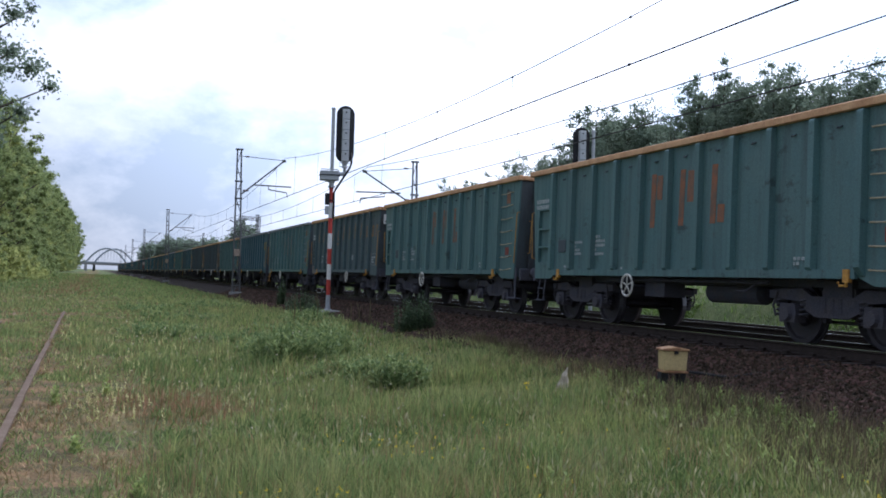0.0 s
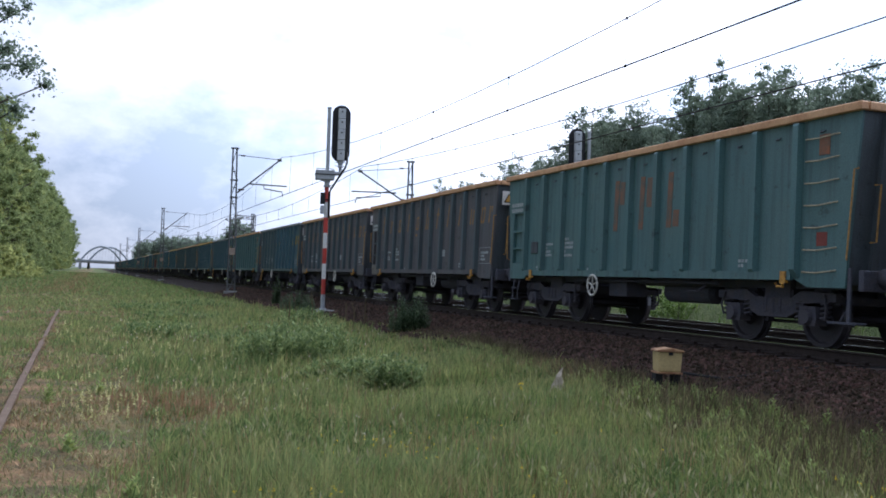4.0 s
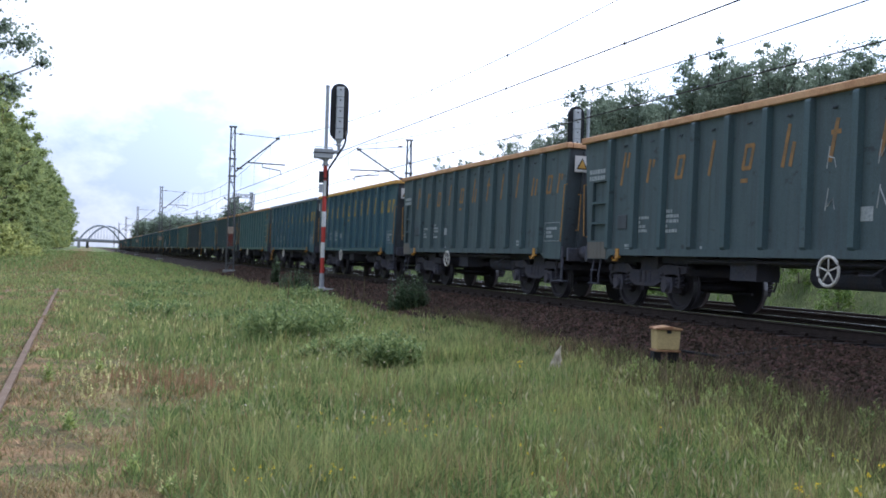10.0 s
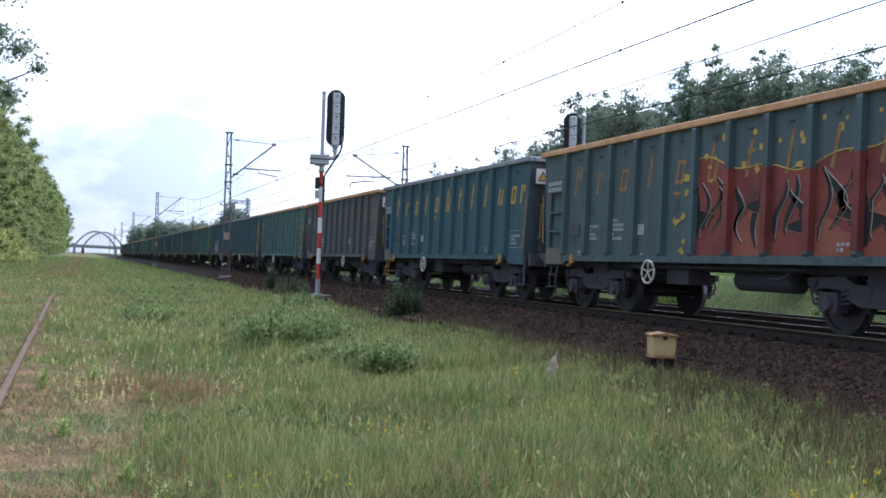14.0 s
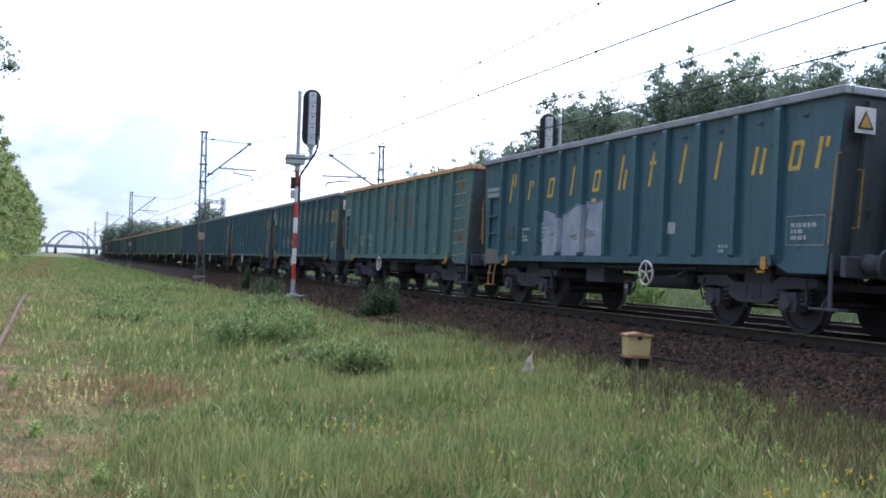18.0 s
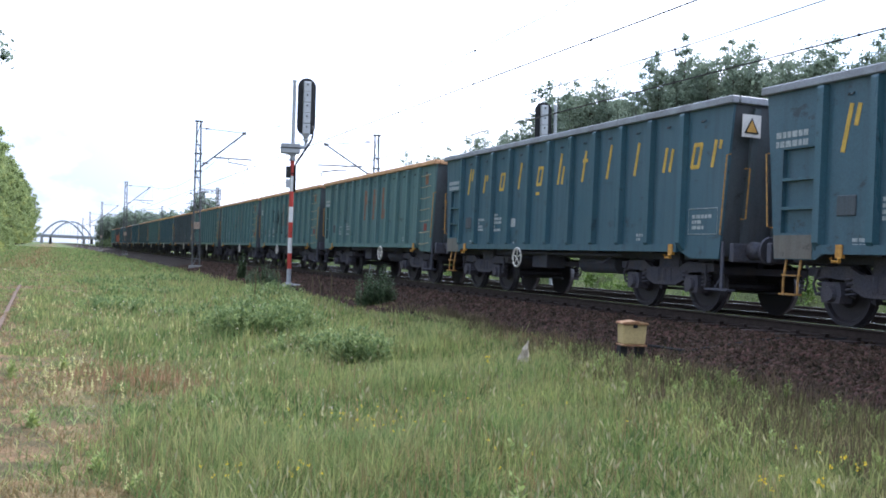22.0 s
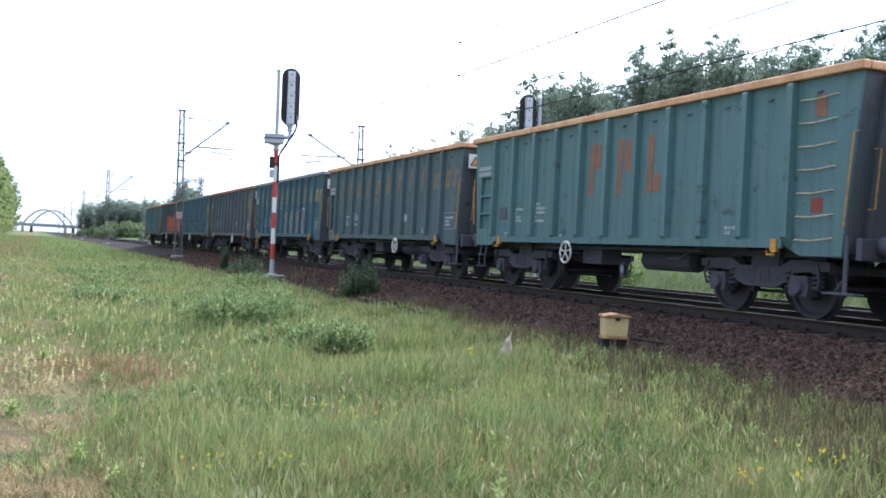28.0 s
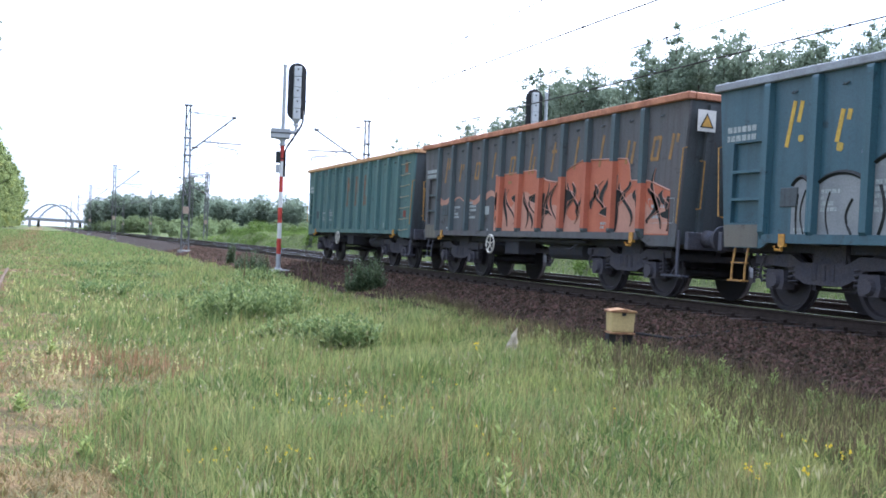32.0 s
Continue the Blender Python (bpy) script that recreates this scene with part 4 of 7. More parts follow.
    for k, (y, z, rows, wd, h) in enumerate(((12.72, 2.78, 2, 0.66, 0.09), (10.65, 1.75, 4, 0.34, 0.055), (9.7, 1.85, 5, 0.4, 0.06), (3.4, 1.32, 2, 0.25, 0.05), (8.6, 1.18, 1, 0.4, 0.05), (11.15, 1.22, 2, 0.24, 0.05))):
        part("inscription", shared(("insc", k), lambda: finish(label_block(k, rows, wd, h), "inscription", WHITE_MARK)), None, w, "unreadable small white lettering", at=pose(-1.328, y, z))["kind"] = "stuff"
    return w


def add_marks(w, kind, tone):
    """Painted marks, one in each bay."""
    if kind == "block":
        m = {"bright": LETTER_O, "dim": LETTER_OD}[tone]
        for k in range(3):
            y = (RIBS[5 - k] + RIBS[6 - k]) / 2 + 0.16
            part("painted_mark", shared(("bmark", k, tone), lambda: finish(bar_shape(B(), BLOCK_MARKS[k], -1.327, 0, 0, 0.95, 0.04), "painted_mark", m)), None, w, "faded orange painted mark", at=pose(0, y, 1.95))
    else:
        m = {"bright": LETTER_Y, "dim": LETTER_DIM}[tone]
        for k in range(12):
            y = (0.5 * (RIBS[10 - k] + RIBS[9 - k]) if k < 10 else (1.66, 1.12)[k - 10]) + 0.16
            part("painted_mark", shared(("lmark", k, tone), lambda: finish(bar_shape(B(), LOGO_MARKS[k], -1.327, 0, 0, 0.62), "painted_mark", m)), None, w, "slanted yellow painted mark", at=pose(0, y, 2.40))


def blob(bm, x, y, z, w, h, rng, n=14, jag=0.22):
    """A flat sprayed patch with an uneven edge."""
    pts = []
    for i in range(n):
        a = 2 * math.pi * i / n
        k = 1 + rng.uniform(-jag, jag)
        c, s = math.cos(a), math.sin(a)
        q = max(abs(c), abs(s)) ** 0.6
        pts.append((y + 0.5 * w * c / q * k, z + 0.5 * h * s / q * k))
    prism(bm, pts, 0, x, x - 0.004)


def spray(w, seed, y0, y1, z0, z1, fill, line, light=None, dots=None, style="block", edge_paint=None, tops=None):
    """Sprayed tags: a patch in each bay, dark curved strokes over it, and light flecks."""
    rng = random.Random(seed)

    def crest(y):
        """Upper edge of the painting at y."""
        if tops:
            return float(np.interp(y, [q[0] for q in tops], [q[1] for q in tops]))
        return z1 - 0.12 - 0.16 * math.sin(1.1 * y + seed) + 0.06 * math.sin(4.1 * y)
    cuts = [y0] + [r for r in RIBS if y0 + 0.1 < r < y1 - 0.1] + [y1]
    for a, b in zip(cuts, cuts[1:]):
        a2, b2 = a + 0.082, b - 0.082
        if b2 - a2 < 0.1:
            continue
        wd = b2 - a2
        top = z1 - rng.uniform(0, 0.4) if style == "bubble" else crest(0.5 * (a + b))
        bot = z0 + rng.uniform(0, 0.04)
        pts = [(a2, bot), (b2, bot)]
        n = 10
        for i in range(n + 1):
            u = i / n
            if style == "bubble":
                rise = 0.26 * (math.sin(math.pi * (0.1 + 0.8 * u)) ** 0.5) - 0.22
            else:
                rise = crest(b2 - wd * u) - top
            pts.append((b2 - wd * u, top + rise))
        patch = part("sprayed_patch", prism(B(), pts, 0, -1.3255, -1.3285), fill, w, "sprayed graffiti patch")
        edge = [(-1.3295, p[0], p[1]) for p in pts[2:]]
        part("sprayed_outline", tube(B(), edge, 0.034 if style == "bubble" else 0.014, 4), line if style == "bubble" else (edge_paint or light or line), patch)
        if style == "bubble":
            for k in range(2):
                c = a2 + wd * (k + rng.uniform(0.25, 0.75)) / 2
                bow = rng.uniform(-0.16, 0.16)
                h1 = top - rng.uniform(0.12, 0.4)
                curve = [(-1.3298, min(b2 - 0.03, max(a2 + 0.03, c + bow * math.sin(math.pi * u))), bot + 0.02 + (h1 - bot) * u) for u in np.linspace(0, 1, 7)]
                part("sprayed_line", tube(B(), curve, rng.uniform(0.014, 0.03), 4), line, patch)
        else:
            # a light wave low in the bay, then dark letter-like strokes across it
            if light:
                mid = bot + (0.42 + 0.16 * math.sin(1.3 * a)) * (top - bot)
                wave = [(a2 + 0.01, bot + 0.02), (b2 - 0.01, bot + 0.02)] + [(b2 - 0.01 - (wd - 0.02) * u, mid + 0.12 * math.sin(5 * u + 2.2 * a)) for u in np.linspace(0, 1, 9)]
                if rng.random() < 0.7:
                    part("sprayed_highlight", prism(B(), wave, 0, -1.3287, -1.3302), light, patch)
            # dark gaps between letters, with an arm reaching into the bay
            left = rng.random() < 0.5
            base = b2 - 0.004 if left else a2 + 0.004
            sgn = -1 if left else 1
            z_lo, z_hi = bot + rng.uniform(0.05, 0.25), top - rng.uniform(0.1, 0.3)
            arm = rng.uniform(0.3, 0.7)
            rim = []
            for q in range(13):
                u = q / 12
                d = 0.07 + 0.05 * math.sin(6 * u + 3 * a) + (wd * rng.uniform(0.3, 0.5) if abs(u - arm) < 0.09 else 0.0)
                rim.append((base + sgn * d, z_lo + (z_hi - z_lo) * u))
            part("sprayed_line", prism(B(), [(base, z_lo)] + rim + [(base, z_hi)], 0, -1.3305, -1.332), line, patch)
            part("sprayed_edge", tube(B(), [(-1.3322, p[0], p[1]) for p in rim], 0.009, 4), light or line, patch)
    if style == "block":
        for r in cuts[1:-1]:
            top = crest(r) - 0.05
            part("sprayed_patch", prism(B(), [(-1.3265, r - 0.0825), (-1.4275, r - 0.0635), (-1.4275, r + 0.0635), (-1.3265, r + 0.0825)], 2, z0 + 0.12, min(top, 3.2)), fill, w, "sprayed graffiti patch")
    if dots:
        for k in range(14):
            yy = y0 + (y1 - y0) * (k + rng.uniform(0.1, 0.9)) / 14
            if min(abs(yy - r) for r in RIBS) < 0.17:
                yy += 0.2
            bm = B()
            d = rng.uniform(0.05, 0.13)
            blob(bm, -1.3262, yy, z1 + rng.uniform(0.0, 0.4), d, d, rng, 10, 0.1)
            part("sprayed_dot", bm, dots[k % len(dots)], w)


def scrawl(w, seed, y0, y1, z0, z1, dark, edge, splash=None):
    """Swinging dark strokes with a thin pale outline, two to a bay, and ragged splashes at the border."""
    rng = random.Random(seed)
    cuts = [y0] + [r for r in RIBS if y0 + 0.1 < r < y1 - 0.1] + [y1]
    for a, b in zip(cuts, cuts[1:]):
        a2, b2 = a + 0.10, b - 0.10
        if b2 - a2 < 0.2:
            continue
        for k in range(3):
            c = a2 + (b2 - a2) * (k + rng.uniform(0.2, 0.8)) / 3
            lo, hi = z0 + rng.uniform(0.05, 0.5), z1 - rng.uniform(0.1, 0.5)
            bend, turn, wide = rng.uniform(0.10, 0.26), rng.uniform(0, 6.3), rng.uniform(0.025, 0.07)
            line = [(min(b2 - 0.07, max(a2 + 0.07, c + bend * math.sin(turn + 4.2 * u))), lo + (hi - lo) * u) for u in np.linspace(0, 1, 12)]
            left = [(q[0] - wide * (0.4 + math.sin(math.pi * i / 11)), q[1]) for i, q in enumerate(line)]
            right = [(q[0] + wide * (0.4 + math.sin(math.pi * i / 11)), q[1]) for i, q in enumerate(line)]
            stroke = part("sprayed_line", prism(B(), left + right[::-1], 0, -1.3325, -1.3345), dark, w)
            part("sprayed_edge", tube(B(), [(-1.334, q[0] - 0.008, q[1] + 0.02) for q in left], 0.009, 4), edge, stroke)
    for k in range(16 if splash else 0):
        yy, zz = y0 + (y1 - y0) * rng.random(), z1 + rng.uniform(-0.25, 0.12)
        if k % 2:
            yy, zz = y1 + rng.uniform(-0.1, 0.7), rng.uniform(z0, z1)
        if min(abs(yy - r) for r in RIBS) < 0.2:
            yy += 0.3
        bm = B()
        d = rng.uniform(0.05, 0.16)
        blob(bm, -1.333, yy, zz, d * rng.uniform(0.6, 2.2), d, rng, 11, 0.6)
        part("sprayed_dot", bm, splash, w)


# wagons from the first to the last: skin, rim, tone of the marks, hand wheel amidships
CONSIST = """t o b 0|t o d 0|m o d 1|t g b 0|g g b 0|t o d 0|b o d 1|b o d 1|m g b 0|t o d 0|g g b 1|g y b 1|m o d 1|m o d 0|g y b 0|g g b 0|t o d 0|m o d 0|g g b 0|b o d 1|t o b 0|g g b 0|g g b 1|t o d 0|g g b 0|g g b 0|g g b 0|g g b 0|t o b 1|t o d 0|t o b 1|t o d 1|b o d 1|g y b 0|t o b 0|m o d 1|g g b 0|b p d 1|g g b 0|b p d 0|t o d 0"""
FIRST = -39
SKIN = {"t": ("teal", "teal"), "g": ("green", "dark green"), "b": ("brown", "grimy brown"), "m": ("murky", "murky green")}
RIMS = {"o": "orange", "y": "yellow", "g": "grey", "p": "pink"}
PROTO = {}
WAGONS = []


def build_train():
    for n, code in enumerate(CONSIST.split("|")):
        c, r, tone, mid = code.split()
        kind, words = SKIN[c]
        key = (kind, r, mid, tone)
        if key not in PROTO:
            w = wagon_proto(kind, RIMS[r], mid == "1")
            add_marks(w, "block" if kind == "teal" else "logo", "bright" if tone == "b" else "dim")
            PROTO[key] = w
        else:
            w = copy_thing(PROTO[key], pose(TRACK_1, 0, 0))
        rim_word = {"o": "worn orange", "y": "bright yellow", "g": "bare grey", "p": "rusty orange"}[r]
        w["label"] = "%s open wagon with %s top rail%s" % (words, rim_word, "")
        WAGONS.append((FIRST + n, w))
    at = dict(WAGONS)
    spray(at[-22], 3, 2.1, 6.9, 1.08, 2.75, SPRAY_RED, SPRAY_BLACK, SPRAY_BRICK, (SPRAY_YELLOW,), edge_paint=SPRAY_YELLOW)
    spray(at[-17], 4, 6.9, 9.7, 1.08, 2.3, SPRAY_BLUE, SPRAY_SILVER, SPRAY_BLUE)
    spray(at[-3], 5, 3.3, 6.85, 1.08, 2.35, SPRAY_GREY, SPRAY_SILVER, None, style="bubble")
    spray(at[-1], 6, 2.1, 11.3, 1.08, 2.2, SPRAY_SILVER, SPRAY_BLACK, None, (SPRAY_YELLOW, SPRAY_YELLOW, SPRAY_LILAC), style="bubble")
    spray(at[0], 7, 1.1, 8.3, 1.08, 2.45, SPRAY_ORANGE, SPRAY_BLACK, SPRAY_PEACH, tops=((1.0, 1.8), (1.8, 2.04), (2.45, 2.08), (2.5, 2.48), (4.2, 2.55), (4.7, 2.42), (5.2, 2.15), (5.7, 2.22), (6.2, 2.46), (8.3, 2.43)))
    half = at[-31]
    for a, b in zip([1.05] + RIBS[:6], RIBS[:6] + [RIBS[6]]):
        part("repainted_panel", box(B(), -1.3268, -1.3252, a + 0.082, b - 0.082, 1.14, 3.34), GREEN, half, "freshly repainted dark green panel")
    for ob in half.children:
        if ob.name.startswith("rib") and ob.matrix_basis.translation.x < 0 and ob.matrix_basis.translation.y < RIBS[6] - 0.1:
            ob.data = shared(("rib", "green"), lambda: rib_mesh(GREEN_RIB))
    half["label"] = "open wagon, half murky and half repainted green, bare grey top rail"
    for a, b in zip(RIBS[6:], RIBS[7:]):
        ribbon = [(a + 0.09 + (b - a - 0.18) * u, 1.86 + 0.10 * math.sin(3.1 * a + 4 * u)) for u in np.linspace(0, 1, 8)]
        upper = [(q[0], q[1] + 0.10 + 0.07 * math.sin(2.3 * q[0])) for q in ribbon[::-1]]
        part("sprayed_patch", prism(B(), ribbon + upper, 0, -1.3255, -1.3285), SPRAY_PEACH, at[0], "sprayed peach ribbon")
    scrawl(at[-22], 13, 2.1, 6.9, 1.1, 2.6, SPRAY_BLACK, SPRAY_PALE, SPRAY_YELLOW)
    scrawl(at[-3], 21, 3.3, 6.85, 1.1, 2.3, SPRAY_SILVER, SPRAY_PEACH)
    scrawl(at[0], 17, 1.1, 8.3, 1.1, 2.35, SPRAY_BLACK, SPRAY_PEACH)
    for i, words in ((-22, "red"), (-17, "grey"), (-3, "grey"), (-1, "silver"), (0, "orange")):
        at[i]["label"] = at[i]["label"].replace(" with ", " with %s graffiti and " % words)
    # thin lettering sprayed and chalked by hand
    strokes = {"S": [(.75, .9, .1, 1, .1, .55, .7, .5, .72, .05, .05, 0)], "M": [(.05, 0, .2, 1, .45, .4, .75, 1, .9, 0)], "O": [(.15, .1, .05, .85, .8, 1, .85, .2, .15, .1)], "C": [(.8, .8, .8, 1, .1, .85, .1, .05, .8, .25)]}
    for k, (c, z0, h, wd) in enumerate((("S", 1.5, 1.2, 0.62), ("M", 1.6, 1.1, 0.66), ("O", 1.45, 1.2, 0.66), ("C", 1.3, 1.25, 0.66))):
        bm = B()
        for s in strokes[c]:
            tube(bm, [(-1.328, 9.72 - 0.975 * k - wd * u, z0 + h * v) for u, v in zip(s[::2], s[1::2])], 0.02, 4)
        part("sprayed_letter", bm, SPRAY_BLACK, at[-10], "black sprayed letter")
    bm = B()
    tube(bm, [(-1.328, 5.62 - 0.24 * math.sin(5 * u), 1.3 + 1.0 * u) for u in np.linspace(0, 1, 14)], 0.018, 4)
    tube(bm, [(-1.328, 5.55 - 0.5 * u, 2.0 + 0.22 * math.sin(9 * u)) for u in np.linspace(0, 1, 14)], 0.016, 4)
    part("sprayed_line", bm, SPRAY_BLACK, at[-10], "black sprayed scribble")
    rng = random.Random(9)
    for row, (zz, count) in enumerate(((2.45, 6), (1.85, 6))):
        for k in range(count):
            y = 5.55 - 0.33 * k
            if min(abs(y - 0.1 - r) for r in RIBS) < 0.2:
                continue
            bm = B()
            tube(bm, [(-1.328, y, zz - 0.16), (-1.328, y - 0.05, zz + 0.16)], 0.012, 4)
            tube(bm, [(-1.328, y - 0.04, zz + rng.uniform(-0.1, 0.15)), (-1.328, y - 0.15, zz + rng.uniform(-0.1, 0.12)), (-1.328, y - 0.19, zz - 0.15)], 0.012, 4)
            part("chalk_mark", bm, CHALK, at[-27], "white chalk scrawl")
    at[-27]["label"] = "murky green open wagon with white chalk scrawl, worn orange top rail"
    at[-10]["label"] = "teal open steel wagon with black sprayed scribbles, orange top rail"


build_train()

# ---------------------------------------------------------------- signals


def build_signal(at, height, label, rz, lean, striped=True, side=1):
    """A colour light signal seen from behind: tubular post, lamp housing on a black backing plate."""
    s = thing("railway_signal", at, label, "railway signal", "light signals", rz=rz, ry=lean)
    base = 4.36
    if striped:
        n = 7
        for k in range(n):
            a, b = 0.35 + (base - 0.35) * k / n, 0.35 + (base - 0.35) * (k + 1) / n
            part("post_band", lathe(B(), [(a, 0.078), (b, 0.078)], 2, 18), POST_RED if k % 2 == 0 else POST_WHITE, s, "red painted band" if k % 2 == 0 else "white painted band")
        part("post_foot", lathe(B(), [(-0.22, 0.14), (-0.17, 0.14), (-0.16, 0.085), (0.35, 0.085)], 2, 18), POST_GREY, s, "grey flanged post foot")
    else:
        part("post", lathe(B(), [(0, 0.075), (base, 0.075)], 2, 18), POST_GREY, s)
    part("upper_post", lathe(B(), [(base + 0.30, 0.068), (height - 0.12, 0.068)], 2, 18), POST_GREY, s, "grey tubular post")
    part("post_cap", lathe(B(), [(height - 0.12, 0.085), (height - 0.07, 0.085), (height - 0.05, 0.05)], 2, 18), POST_GREY, s)
    cl = part("clamp", lathe(B(), [(base, 0.125), (base + 0.03, 0.125), (base + 0.04, 0.095), (base + 0.18, 0.095), (base + 0.19, 0.125), (base + 0.22, 0.125), (base + 0.23, 0.10), (base + 0.30, 0.10)], 2, 18), POST_GREY, s, "flanged pipe joint")
    for k in range(6):
        a = math.pi * k / 3
        part("bolt", lathe(B(), [(base - 0.03, 0.016), (base + 0.06, 0.016)], 2, 6, (0.112 * math.cos(a), 0.112 * math.sin(a), 0)), BLACK, cl)
    part("footing", box(B(), -0.30, 0.50, -0.30, 0.30, -0.9, -0.22), CONCRETE, s, bevel=0.03)
    ar = part("bracket", box(B(), -0.44, 0.26, -0.20, 0.20, 4.62, 4.98), POST_GREY, s, "grey bracket box", bevel=0.02)
    part("bracket_web", prism(B(), [(-0.26, 4.62), (0.16, 4.62), (0.10, 4.56), (-0.13, 4.56)], 1, -0.10, 0.10), POST_GREY, ar)
    part("bracket_lid", box(B(), -0.46, 0.28, -0.22, 0.22, 4.80, 4.835), BLACK, ar, "dark seam of the bracket box")
    part("bracket_rail", tube(B(), [(-0.44, -0.24, 5.02), (0.20, -0.24, 5.02), (0.24, -0.20, 4.98)], 0.018), POST_GREY, ar)
    hx, z0, z1 = 0.47 * side, 5.34, height + 0.04
    r = 0.325
    part("lamp_arm", tube(B(), [(0.2 * side, 0, 4.88), (hx, 0, 4.88), (hx + 0.06 * side, 0, 4.92)], 0.075, 12), POST_GREY, s, "grey carrying arm")
    out = [(hx + r * math.cos(a), z1 - r + r * math.sin(a)) for a in np.linspace(0, math.pi, 15)] + [(hx + r * math.cos(a), z0 + r + r * math.sin(a)) for a in np.linspace(math.pi, 2 * math.pi, 15)]
    plate = part("backing_plate", prism(B(), out, 1, 0.10, 0.13), BLACK_PLATE, s, "black rounded backing plate")
    part("plate_edge", tube(B(), [(p[0], 0.115, p[1]) for p in out], 0.02, 5, True), BLACK_PLATE, plate)
    k = (z1 - z0 - 0.16) / 5
    for i in range(5):
        a = z0 + 0.02 + i * k
        lamp = part("lamp_housing", box(B(), hx - 0.13, hx + 0.13, -0.16, 0.10, a + 0.008, a + k - 0.008), LAMP_GREY, plate, "pale grey lamp housing", bevel=0.012)
        part("hood", lathe(B(), [(0.13, 0.13), (0.42, 0.125), (0.421, 0.11), (0.135, 0.115)], 1, 14, (hx, 0, a + k * 0.5)), BLACK, plate, "black lamp hood")
        part("latch", lathe(B(), [(-0.178, 0.03), (-0.16, 0.03)], 1, 10, (hx, 0, a + k * 0.68)), BLACK, plate)
    part("side_conduit", tube(B(), [(hx + 0.20, -0.03, z0 + 0.3), (hx + 0.20, -0.03, z1 - 0.35)], 0.014, 6), BLACK, plate)
    part("lamp_foot", lathe(B(), [(4.86, 0.055), (5.10, 0.055), (5.12, 0.10), (5.16, 0.10), (5.20, 0.08), (z0 + 0.03, 0.14)], 2, 14, (hx, 0, 0)), POST_GREY, s)
    part("foot_frame", tube(B(), [(hx - 0.2, -0.05, 5.16), (hx + 0.2, -0.05, 5.16), (hx + 0.2, -0.05, 5.30), (hx - 0.2, -0.05, 5.30)], 0.012, 5, True), BLACK, s)
    part("conduit", tube(B(), [(0.10 * side, -0.06, 3.2), (0.10 * side, -0.06, 4.15), (0.16 * side, -0.06, 4.30), (0.66 * side, -0.06, 5.12), (0.72 * side, -0.04, 5.32), (0.72 * side, 0.05, 5.7)], 0.04, 8), BLACK, s, "black cable conduit", True)
    part("name_plate", box(B(), -0.24, -0.06, -0.12, -0.09, 3.70, 4.14), SPRAY_BLACK, s, "dark plate", bevel=0.01)
    part("name_plate", box(B(), -0.23, -0.08, -0.12, -0.09, 3.34, 3.66), POST_GREY, s, "grey plate", bevel=0.01)
    part("plate_clip", box(B(), -0.10, 0.10, -0.10, -0.08, 3.86, 3.90), BLACK, s)
    return s


build_signal((8.15, 36.2, -0.25), 7.42, "red and white banded signal post with dark lamp board", -8, -0.9)
build_signal((18.75, 35.6, -0.25), 7.45, "grey signal post with dark lamp board beyond the train", -12, -1.0, striped=False, side=-1)

# ---------------------------------------------------------------- overhead line


